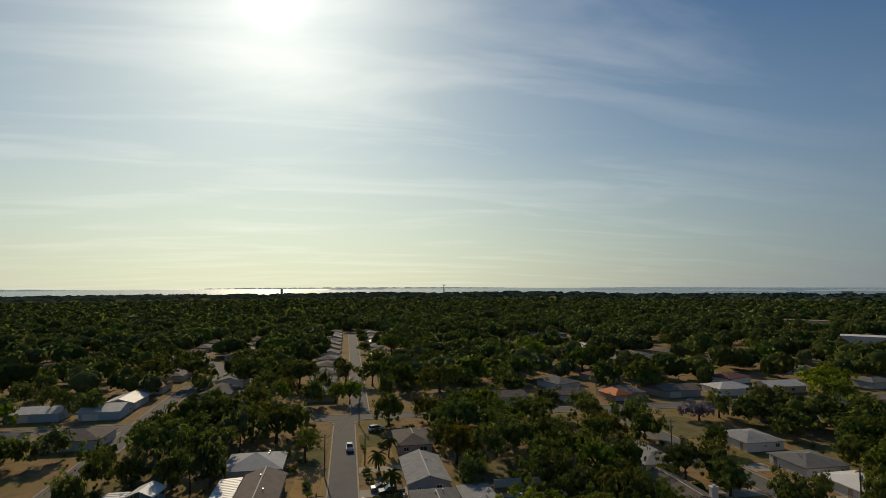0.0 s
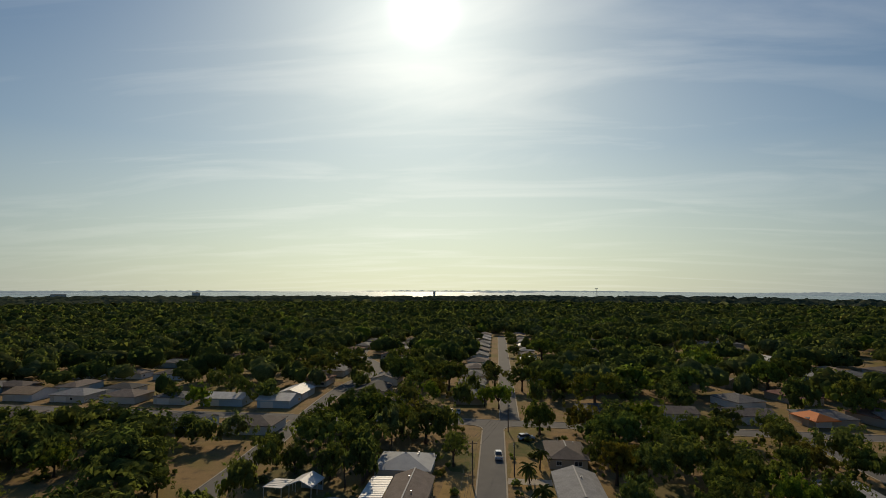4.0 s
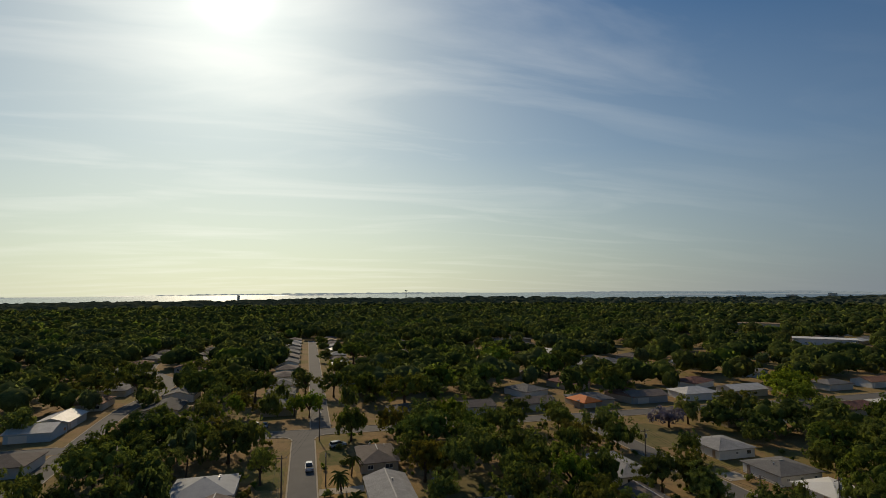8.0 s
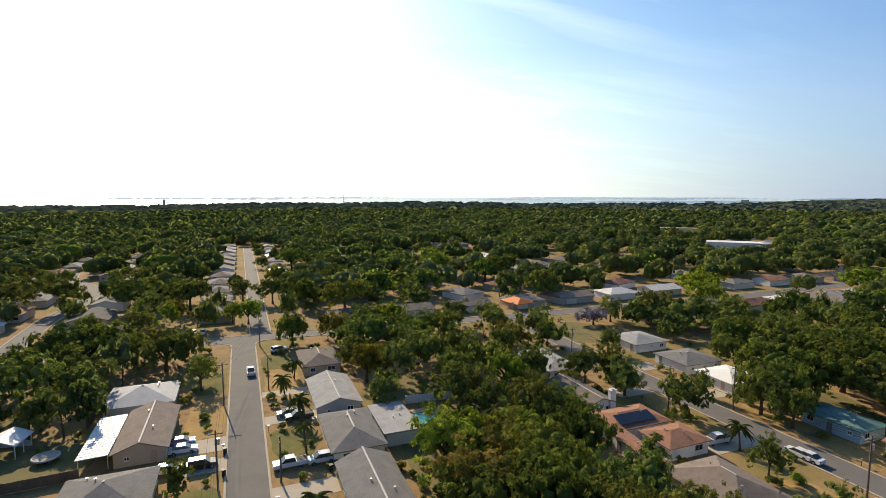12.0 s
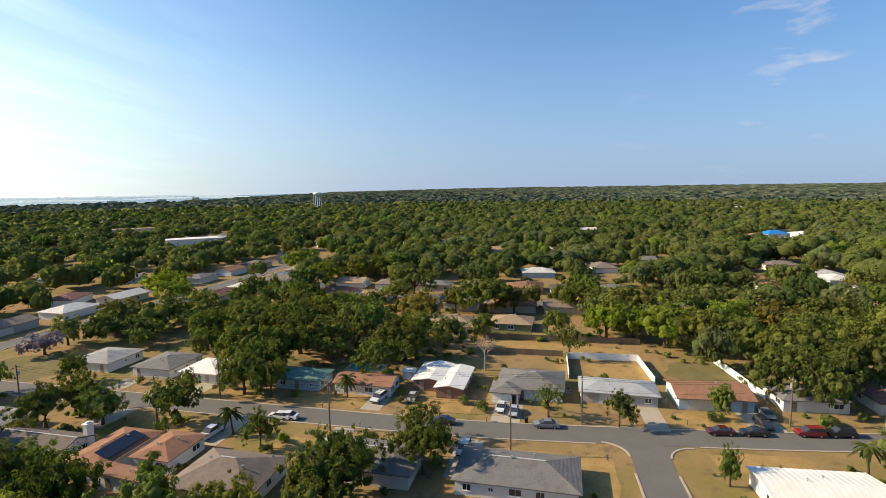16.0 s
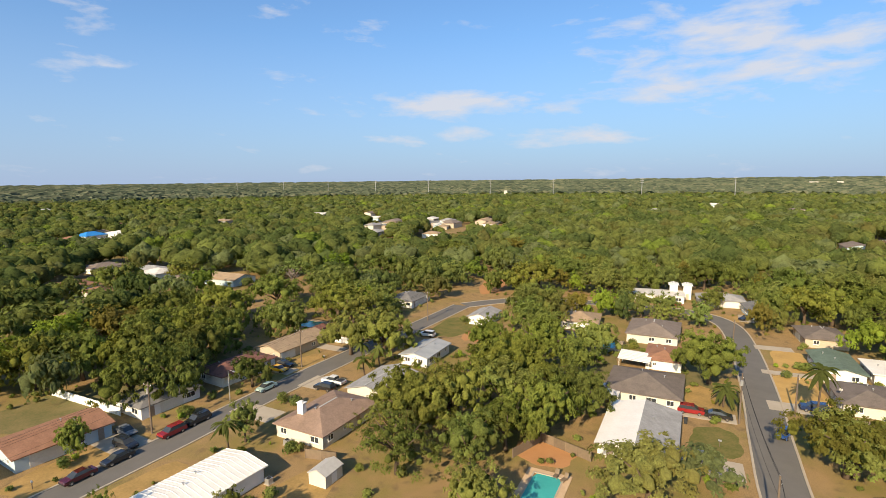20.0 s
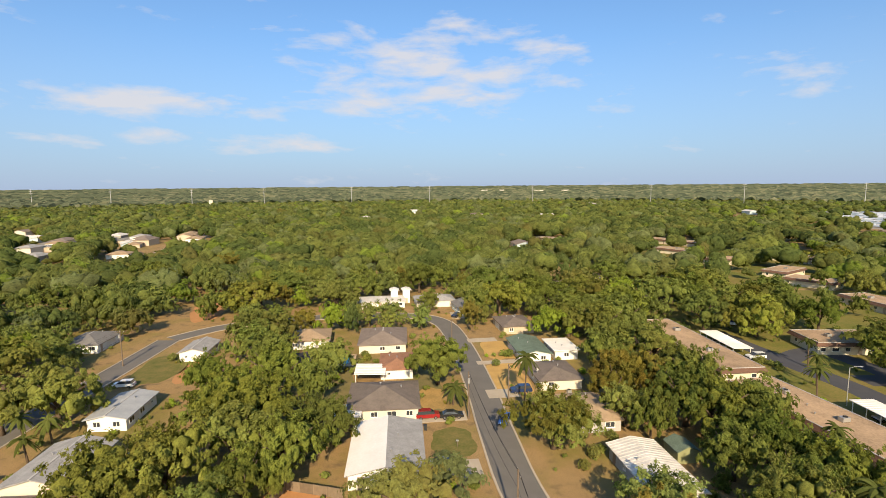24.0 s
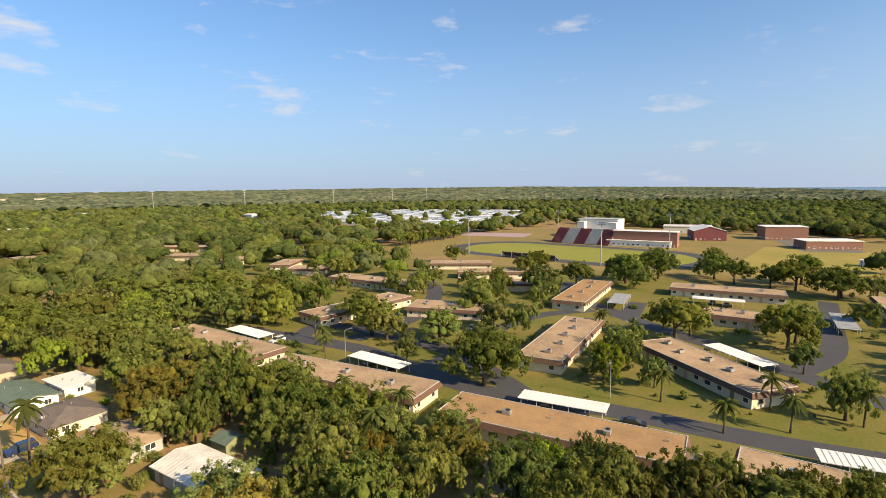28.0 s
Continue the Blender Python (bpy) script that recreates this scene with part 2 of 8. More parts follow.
STRAW = material("dry_lawn", (0.43, 0.27, 0.10), 0.95, second=(0.21, 0.145, 0.055), scale=0.3, fine=2.5, bump=0.5, spec=0.1)
GOLD = material("golden_dry_lawn", (0.50, 0.32, 0.11), 0.95, second=(0.34, 0.21, 0.075), scale=0.3, fine=2.5, bump=0.5, spec=0.1)
DIRT = material("bare_soil", (0.45, 0.23, 0.10), 0.95, second=(0.34, 0.17, 0.075), scale=0.3, fine=4.0, bump=0.5, spec=0.1)
LEAF_DARK = leaf_material("oak_leaves", (0.042, 0.053, 0.017), (0.239, 0.282, 0.066))
LEAF_MID = leaf_material("broad_leaves", (0.055, 0.070, 0.023), (0.278, 0.325, 0.087))
LEAF_LIME = leaf_material("young_leaves", (0.076, 0.107, 0.016), (0.324, 0.423, 0.058), dry_amount=0.05)
LEAF_RUST = leaf_material("rusty_leaves", (0.082, 0.072, 0.016), (0.286, 0.252, 0.055), dry_amount=0.25)
# woods: lightened tones and extra translucency stand in for haze over them
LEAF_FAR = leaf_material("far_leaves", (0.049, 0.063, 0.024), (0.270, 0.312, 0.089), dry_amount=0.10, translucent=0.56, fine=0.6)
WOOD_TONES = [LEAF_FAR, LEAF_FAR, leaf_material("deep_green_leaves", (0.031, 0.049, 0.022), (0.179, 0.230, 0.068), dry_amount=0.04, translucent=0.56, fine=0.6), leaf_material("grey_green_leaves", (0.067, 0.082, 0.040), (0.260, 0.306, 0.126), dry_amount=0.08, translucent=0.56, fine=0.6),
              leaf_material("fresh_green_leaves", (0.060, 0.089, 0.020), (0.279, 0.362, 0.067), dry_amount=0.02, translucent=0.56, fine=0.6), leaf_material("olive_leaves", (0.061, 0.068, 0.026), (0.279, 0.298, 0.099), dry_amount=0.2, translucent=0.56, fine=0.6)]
# horizon canopy: distance haze is put into these greyed, bluish leaf tones
LEAF_HORIZON_HAZE = leaf_material("hazy_horizon_leaves", (0.054, 0.073, 0.051), (0.216, 0.245, 0.152), dry_amount=0.05)
HORIZON_HAZE_TONES = [LEAF_HORIZON_HAZE, leaf_material("hazy_deep_leaves", (0.036, 0.051, 0.037), (0.129, 0.161, 0.107), dry_amount=0.0), leaf_material("hazy_pale_leaves", (0.089, 0.101, 0.067), (0.319, 0.327, 0.199), dry_amount=0.05)]
PALM = leaf_material("palm_fronds", (0.055, 0.075, 0.02), (0.12, 0.135, 0.04), dry_amount=0.10)
BLOSSOM = leaf_material("lilac_blossom", (0.20, 0.15, 0.26), (0.34, 0.27, 0.40), dry_amount=0.0)
BARK = material("bark", (0.13, 0.095, 0.065), 0.95, second=(0.07, 0.05, 0.035), scale=2.0, bump=0.6, spec=0.1)
PALE_BARK = material("bare_pale_bark", (0.36, 0.30, 0.25), 0.95, second=(0.24, 0.20, 0.16), scale=2.0, bump=0.5, spec=0.1)
GLASS = material("window_glass", (0.03, 0.035, 0.04), 0.08, spec=0.6, second=(0.05, 0.055, 0.06), scale=0.5)
WHITE = material("white_paint", (0.78, 0.76, 0.71), 0.6, second=(0.66, 0.63, 0.57), scale=0.6, amount=0.3, bump=0.1)
WOOD = material("weathered_fence_wood", (0.20, 0.145, 0.095), 0.9, second=(0.12, 0.09, 0.06), scale=1.5, by_object=0.4, bump=0.3)
METAL_GREY = material("galvanised_metal", (0.48, 0.48, 0.47), 0.45, metal=0.6, second=(0.36, 0.35, 0.33), scale=1.0)
WATER = water_material("bay_water", (0.045, 0.075, 0.095), 0.22, 0.06, 0.55)
POOL_WATER = water_material("pool_water", (0.06, 0.42, 0.40), 0.08, 1.5, 0.04)
PAINT = material("car_paint", (0.5, 0.5, 0.5), 0.25, object_color=True, coat=0.6, spec=0.5, scale=1.0, amount=0.15)
TYRE = material("tyre_rubber", (0.02, 0.02, 0.02), 0.85)
CHROME = material("bright_metal", (0.62, 0.62, 0.63), 0.25, metal=0.9)
RED_LENS = material("red_lens", (0.4, 0.02, 0.02), 0.2)


def shingle(name, color, second=None, by=0.0):
    return material(name, color, 0.9, second=second or tuple(0.58 * c for c in color), scale=0.5, fine=4.0, amount=0.6, bump=0.45, wave=("Z", 9.0), spec=0.2)


SH_GREY = shingle("grey_shingle", (0.215, 0.205, 0.192))
SH_PALE = shingle("pale_grey_shingle", (0.37, 0.36, 0.345))
SH_BROWN = shingle("brown_shingle", (0.195, 0.16, 0.135))
SH_TAUPE = shingle("taupe_shingle", (0.25, 0.20, 0.165))
SH_TAN = shingle("tan_shingle", (0.40, 0.29, 0.185))
SH_RED = shingle("maroon_shingle", (0.24, 0.115, 0.09))
SH_ROSE = shingle("rosy_brown_shingle", (0.33, 0.225, 0.165))
SH_TERRA = shingle("terracotta_tile", (0.35, 0.18, 0.11))
SH_DARK = shingle("dark_shingle", (0.10, 0.095, 0.09))
SH_GREEN = shingle("green_shingle", (0.15, 0.20, 0.15))
ROOF_WHITE = material("white_roof", (0.80, 0.78, 0.73), 0.5, second=(0.64, 0.60, 0.53), scale=0.35, amount=0.35, fine=3.0, bump=0.15)
ROOF_STAINED = material("stained_white_roof", (0.72, 0.69, 0.63), 0.6, second=(0.38, 0.35, 0.31), scale=0.4, amount=0.55, fine=3.0, bump=0.2)
ROOF_METAL = material("metal_roof", (0.38, 0.39, 0.395), 0.75, second=(0.25, 0.265, 0.275), scale=0.4, fine=4.0)
ROOF_TURQ = material("turquoise_roof", (0.13, 0.27, 0.22), 0.7, second=(0.08, 0.12, 0.10), scale=0.5, amount=0.6, fine=3.0)
ROOF_GRAVEL = material("gravel_roof", (0.50, 0.345, 0.21), 0.95, second=(0.22, 0.155, 0.10), scale=0.16, amount=0.6, fine=2.5, bump=0.4, spec=0.1)
ROOF_ORANGE = material("orange_gravel_roof", (0.42, 0.255, 0.12), 0.95, second=(0.24, 0.15, 0.08), scale=0.2, amount=0.6, fine=2.5, bump=0.4, spec=0.1)
ROOF_EDGE = material("brown_mansard", (0.14, 0.075, 0.05), 0.85, second=(0.09, 0.05, 0.035), scale=1.0, wave=("Z", 6.0), bump=0.4)
RIDGE = material("pale_ridge_cap", (0.46, 0.44, 0.41), 0.8, second=(0.36, 0.34, 0.31), scale=1.5)


def stucco(name, color):
    return material(name, color, 0.9, second=tuple(0.84 * c for c in color), scale=0.8, amount=0.4, fine=12.0, bump=0.25, spec=0.2)


W_CREAM = stucco("cream_stucco", (0.60, 0.56, 0.47))
W_YELLOW = stucco("yellow_stucco", (0.56, 0.44, 0.18))
W_WHITE = stucco("white_stucco", (0.74, 0.72, 0.67))
W_GREY = stucco("grey_stucco", (0.40, 0.39, 0.37))
W_TAN = stucco("tan_stucco", (0.47, 0.39, 0.29))
W_BLUE = stucco("pale_blue_stucco", (0.42, 0.52, 0.56))
W_GREEN = stucco("olive_siding", (0.24, 0.25, 0.13))
W_PINK = stucco("pink_stucco", (0.62, 0.42, 0.32))
W_APT = stucco("apartment_stucco", (0.64, 0.56, 0.42))
W_RED = stucco("red_stucco", (0.36, 0.07, 0.06))
W_BRICK = stucco("red_brick_wall", (0.25, 0.13, 0.10))


# ---- building blocks ----
class Geo:
    def __init__(self):
        self.v, self.f = [], []

    def add(self, verts, faces):
        k = len(self.v)
        self.v += [tuple(p) for p in verts]
        self.f += [tuple(i + k for i in q) for q in faces]
        return self

    def box(self, cx, cy, cz, sx, sy, sz, rz=0.0):
        c, s = math.cos(radians(rz)), math.sin(radians(rz))
        pts = []
        for z in (-sz / 2, sz / 2):
            for x, y in ((-sx / 2, -sy / 2), (sx / 2, -sy / 2), (sx / 2, sy / 2), (-sx / 2, sy / 2)):
                pts.append((cx + c * x - s * y, cy + s * x + c * y, cz + z))
        return self.add(pts, [(3, 2, 1, 0), (4, 5, 6, 7), (0, 1, 5, 4), (1, 2, 6, 5), (2, 3, 7, 6), (3, 0, 4, 7)])

    def prism(self, poly, z0, z1):
        n = len(poly)
        pts = [(x, y, z0) for x, y in poly] + [(x, y, z1) for x, y in poly]
        faces = [tuple(range(n - 1, -1, -1)), tuple(range(n, 2 * n))]
        faces += [(i, (i + 1) % n, n + (i + 1) % n, n + i) for i in range(n)]
        return self.add(pts, faces)

    def tube(self, path, radii, n=6, cap=True):
        rings = []
        for i, p in enumerate(path):
            a, b = Vector(path[max(i - 1, 0)]), Vector(path[min(i + 1, len(path) - 1)])
            d = (b - a).normalized()
            u = d.orthogonal().normalized()
            w = d.cross(u)
            rings.append([Vector(p) + radii[i] * (math.cos(2 * math.pi * k / n) * u + math.sin(2 * math.pi * k / n) * w) for k in range(n)])
        # keep the rings from twisting
        pts = [q for r in rings for q in r]
        faces = []
        for i in range(len(path) - 1):
            off = min(range(n), key=lambda o: (rings[i][0] - rings[i + 1][o]).length)
            for k in range(n):
                faces.append((i * n + k, i * n + (k + 1) % n, (i + 1) * n + (k + 1 + off) % n, (i + 1) * n + (k + off) % n))
        if cap:
            faces += [tuple(range(n - 1, -1, -1)), tuple(range((len(path) - 1) * n, len(path) * n))]
        return self.add(pts, faces)

    def bar(self, p, q, w, h):
        """A strip of square section from p to q, lying on its line."""
        p, q = Vector(p), Vector(q)
        d = (q - p).normalized()
        s = d.cross(Vector((0, 0, 1)))
        s = s.normalized() if s.length > 1e-4 else Vector((1, 0, 0))
        u = s.cross(d)
        pts = [e + a * s * w / 2 + b * u * h / 2 for e in (p, q) for a, b in ((-1, -1), (1, -1), (1, 1), (-1, 1))]
        return self.add(pts, [(3, 2, 1, 0), (4, 5, 6, 7), (0, 1, 5, 4), (1, 2, 6, 5), (2, 3, 7, 6), (3, 0, 4, 7)])

    def mesh(self, name, mat, smooth=False):
        me = bpy.data.meshes.new(name)
        me.from_pydata(self.v, [], self.f)
        me.materials.append(mat)
        if smooth:
            me.polygons.foreach_set("use_smooth", [True] * len(me.polygons))
        return me


def thing(name, label, category, m=None, group="", kind=""):
    ob = tagged(new(name), label, category, group, kind)
    if m is not None:
        ob.matrix_world = m
    return ob


def part(name, geo, mat, parent, label="", m=None, smooth=False):
    """One mesh object under a thing or a part; geo: a Geo, or a mesh that alike parts share."""
    me = geo if isinstance(geo, bpy.types.Mesh) else geo.mesh(name, mat, smooth)
    ob = new(name, me)
    ob.parent = parent
    if m is not None:
        ob.matrix_basis = m
    return tagged(ob, label)


def solid(name, geo, mat, label, category, kind="", group="", m=None, smooth=False):
    ob = new(name, geo if isinstance(geo, bpy.types.Mesh) else geo.mesh(name, mat, smooth))
    if m is not None:
        ob.matrix_world = m
    return tagged(ob, label, category, group, kind)


def mesh_from_arrays(name, verts, faces, mat, smooth=True):
    me = bpy.data.meshes.new(name)
    verts, faces = np.asarray(verts, np.float32), np.asarray(faces, np.int32)
    n, k = faces.shape
    me.vertices.add(len(verts))
    me.vertices.foreach_set("co", verts.ravel())
    me.loops.add(n * k)
    me.loops.foreach_set("vertex_index", faces.ravel())
    me.polygons.add(n)
    me.polygons.foreach_set("loop_start", np.arange(0, n * k, k, dtype=np.int32))
    me.polygons.foreach_set("loop_total", np.full(n, k, np.int32))
    me.polygons.foreach_set("use_smooth", np.full(n, smooth))
    me.update(calc_edges=True)
    me.materials.append(mat)
    return me


# ---- ground, roads, water ----
TAKEN = []      # what trees keep clear of: x, y, half width, half depth, turn
ROADS = []      # centre lines with their half widths


def smooth_line(points, step=3.0):
    pts = [Vector((*p, 0)) for p in points]
    out = []
    for i in range(len(pts) - 1):
        p0, p1, p2, p3 = pts[max(i - 1, 0)], pts[i], pts[i + 1], pts[min(i + 2, len(pts) - 1)]
        n = max(2, int((p2 - p1).length / step))
        for k in range(n):
            t = k / n
            out.append(0.5 * ((2 * p1) + (p2 - p0) * t + (2 * p0 - 5 * p1 + 4 * p2 - p3) * t * t + (3 * p1 - p0 - 3 * p2 + p3) * t ** 3))
    return out + [pts[-1]]


def offset_line(line, d):
    out = []
    for i, p in enumerate(line):
        t = (line[min(i + 1, len(line) - 1)] - line[max(i - 1, 0)]).normalized()
        out.append(p + d * Vector((t.y, -t.x, 0)))
    return out


def strip(line, d0, d1, z0, z1):
    """A solid strip along a line between two sideways distances."""
    a, b = offset_line(line, d0), offset_line(line, d1)
    g = Geo()
    pts = []
    for p, q in zip(a, b):
        pts += [(p.x, p.y, z0), (q.x, q.y, z0), (q.x, q.y, z1), (p.x, p.y, z1)]
    faces = []
    for i in range(len(line) - 1):
        k = 4 * i
        faces += [(k + 3, k + 2, k + 6, k + 7), (k + 1, k + 5, k + 6, k + 2), (k, k + 3, k + 7, k + 4)]
    return g.add(pts, faces)


def ground_patch(name, poly, mat, label, category, z=0.02):
    return solid(name, Geo().prism(poly, -0.1, z), mat, label, category, "structure")


def runs(line, gaps):
    """The stretches of a line that stay clear of the gaps."""
    out, now = [], []
    for p in line:
        if any(math.hypot(p.x - x, p.y - y) < r for x, y, r in gaps):
            if len(now) > 1:
                out.append(now)
            now = []
        else:
            now.append(p)
    return out + ([now] if len(now) > 1 else [])


def road(points, width, mat=None, label="grey asphalt street between low concrete kerbs", kerbs=True, z=0.03, gaps=((), ())):
    """gaps: openings in the kerbs, as x, y and reach, on the side to the left and to the right of the line."""
    line = smooth_line(points, 1.5 if any(gaps) else 3.0)
    ROADS.append((np.array([(p.x, p.y) for p in line]), width / 2))
    solid("road", strip(line, -width / 2, width / 2, -0.2, z), mat or ASPHALT, label, "road", "structure")
    if kerbs:
        for side in (-1, 1):
            a, b = sorted((side * width / 2, side * (width / 2 + 0.35)))
            for stretch in runs(line, gaps[(side + 1) // 2]):
                solid("kerb", strip(stretch, a, b, -0.2, z + 0.09), CONCRETE, "pale concrete kerb along the street", "kerb", "structure")
    return line


def street_corner(x, y, sx, sy, r):
    """The rounded corner where two streets meet: asphalt out to a curved kerb. x, y: where their edges would cross."""
    arc = [Vector((x + sx * (r - r * math.sin(a)), y + sy * (r - r * math.cos(a)), 0)) for a in (k * math.pi / 16 for k in range(9))]
    poly = [(x, y)] + [(p.x, p.y) for p in arc]
    if sx * sy > 0:
        poly.reverse()
    ground_patch("road", poly, ASPHALT, "grey asphalt at the rounded street corner", "road", 0.028)
    line = arc if sx * sy > 0 else arc[::-1]
    solid("kerb", strip(line, 0, 0.35, -0.2, 0.12), CONCRETE, "curved concrete kerb at the street corner", "kerb", "structure")


def build_ground():
    n = 160
    pts, faces = [(0, 0, 0)], []
    radii = [60, 140, 300, 700, 1500, 3000, 4950]
    for r in radii:
        pts += [(r * math.cos(2 * math.pi * k / n), r * math.sin(2 * math.pi * k / n), 0.0) for k in range(n)]
    faces += [(0, 1 + k, 1 + (k + 1) % n) for k in range(n)]
    for i in range(len(radii) - 1):
        a, b = 1 + i * n, 1 + (i + 1) * n
        faces += [(a + k, b + k, b + (k + 1) % n, a + (k + 1) % n) for k in range(n)]
    solid("ground", Geo().add(pts, faces), GROUND, "sun-dried grass and sandy soil of the suburb", "ground", "structure")


build_ground()

STREET_A = road([(-1.7, -18), (-1.7, 20), (-1.7, 80), (-1.7, 140), (-1.7, 175.5), (-1.7, 180.7)], 6.2, gaps=([(-1.7, 182, 7)], [(-1.7, 182, 7), (-1.7, 1, 7.5)]))
STREET_C = road([(-1.7, -18.4), (1.5, -38), (9.5, -60), (13.5, -80), (17.5, -104), (24, -135), (31, -156), (42, -164), (62, -163), (84, -156), (100, -146), (109, -132)], 6.2)
STREET_B = road([(88, 176.6), (88, 140), (88.5, 90), (89, 45), (91, 18), (95.5, -18), (100, -45), (103.5, -72), (106, -100), (109.5, -131)], 6.2, gaps=([], [(91.5, 3.6, 7.6)]))
road([(91.5, 3.65), (80, 3.3), (76, 3), (55, 2), (30, 1), (5, 1), (0.5, 1)], 6.2, z=0.034, gaps=([(90, 3.6, 9), (1, 1, 6.8)], [(90, 3.6, 9), (1, 1, 6.8)]))
street_corner(89.3, 6.6, -1, 1, 4.5)
street_corner(89.9, 0.4, -1, -1, 4.5)
street_corner(1.4, 4.1, 1, 1, 4.5)
street_corner(1.4, -2.1, 1, -1, 4.5)
street_corner(1.4, 180.5, 1, -1, 4.5)
street_corner(-4.8, 180.5, -1, -1, 4.5)
STREET_D = road([(-190, 186), (-120, 184), (-60, 184), (0, 184), (60, 181), (130, 178), (220, 176), (320, 182)], 7.0, gaps=([(3.5, 187.5, 5), (-64, 187.5, 5)], [(-1.7, 180.5, 8), (88, 178, 5), (-64, 180.5, 5), (205, 174, 5)]))
road([(3.5, 187.8), (3.5, 240), (3.5, 330), (3.5, 480)], 6.0)
road([(-64, 180), (-63, 160), (-61, 120), (-62, 60), (-66, -20)], 6.2)
road([(-64, 187.8), (-66, 230), (-64, 290), (-87, 344), (-95, 420)], 6.2)
road([(205, 172), (204, 120), (200, 60), (196, 10), (210, -40)], 6.2)

road([(262, -252), (248, -264), (234, -281), (240, -314), (255, -360), (269, -404), (297, -467)], 6.5, CONCRETE, "pale concrete street far among the woods", kerbs=False)

# the apartments' lanes
road([(-52, -150), (-58, -128), (-65, -104), (-65, -78), (-66, -57), (-75, -34), (-79, -18), (-83, -4), (-88, 10), (-96, 40)], 6.5, ASPHALT_NEW, "dark asphalt lane through the apartment grounds", kerbs=False)
road([(-190, -112), (-167, -100), (-150, -72), (-139, -50), (-130, -28), (-118, -4), (-108, 20), (-100, 60)], 7.0, ASPHALT_NEW, "dark asphalt lane through the apartment grounds", kerbs=False, z=0.034)
road([(-122, -13), (-145, -9), (-180, -14), (-215, -20)], 6.0, ASPHALT_NEW, "dark asphalt lane through the apartment grounds", kerbs=False, z=0.039)
road([(-69, -112), (-90, -115), (-112, -125), (-140, -150), (-160, -185)], 6.5, ASPHALT_NEW, "dark asphalt lane through the apartment grounds", kerbs=False, z=0.043)


road([(-58, -124), (-73, -133), (-79, -106), (-80, -80), (-70, -52)], 6.0, ASPHALT_NEW, "dark asphalt lane through the apartment grounds", kerbs=False, z=0.035)
road([(-65, -80), (-80, -80), (-96, -86), (-127, -88), (-148, -78)], 5.5, ASPHALT_NEW, "dark asphalt lane through the apartment grounds", kerbs=False, z=0.047)


def on_road(x, y, margin):
    for line, half in ROADS:
        if (np.hypot(line[:, 0] - x, line[:, 1] - y).min()) < half + margin:
            return True
    return False


def on_taken(x, y, margin):
    for cx, cy, a, b, turn in TAKEN:
        c, s = math.cos(radians(turn)), math.sin(radians(turn))
        u, v = c * (x - cx) + s * (y - cy), -s * (x - cx) + c * (y - cy)
        if abs(u) < a + margin and abs(v) < b + margin:
            return True
    return False


def rect(cx, cy, w, d, rz=0):
    c, s = math.cos(radians(rz)), math.sin(radians(rz))
    return [(cx + c * x - s * y, cy + s * x + c * y) for x, y in ((-w / 2, -d / 2), (w / 2, -d / 2), (w / 2, d / 2), (-w / 2, d / 2))]


def driveway(cx, cy, w, d, rz=0):
    TAKEN.append((cx, cy, w / 2, d / 2, rz))
    ground_patch("driveway", rect(cx, cy, w, d, rz), CONCRETE, "pale concrete driveway slab", "driveway", 0.04)


def shore(az):
    """How far the shore of the bay lies, by compass angle from +y."""
    return 1950 + 90 * math.sin(az * 7.0) + 60 * math.sin(az * 17 + 1) + ((max(0.0, az - radians(46)) / radians(20)) ** 2 + (max(0.0, -az - radians(86)) / radians(22)) ** 2) * 2900


def build_water():
    pts, faces = [], []
    steps = 150
    for i in range(steps + 1):
        az = radians(-108 + (172) * i / steps)
        r0 = min(shore(az), 4880)
        pts += [(r0 * math.sin(az), r0 * math.cos(az), 0.4), (4940 * math.sin(az), 4940 * math.cos(az), 0.4)]
        if i:
            k = 2 * i
            faces.append((k - 2, k - 1, k + 1, k))
    solid("water", Geo().add(pts, faces), WATER, "wide glittering bay under the low sun", "water", "structure")


build_water()

# ---- windows and doors, shared by the houses ----
def ring_frame(w, h, t, depth):
    g = Geo()
    for cy, cz, sy, sz in ((0, h / 2 - t / 2, w, t), (0, -h / 2 + t / 2, w, t), (-w / 2 + t / 2, 0, t, h - 2 * t), (w / 2 - t / 2, 0, t, h - 2 * t)):
        g.box(depth / 2, cy, cz, depth, sy, sz)
    return g


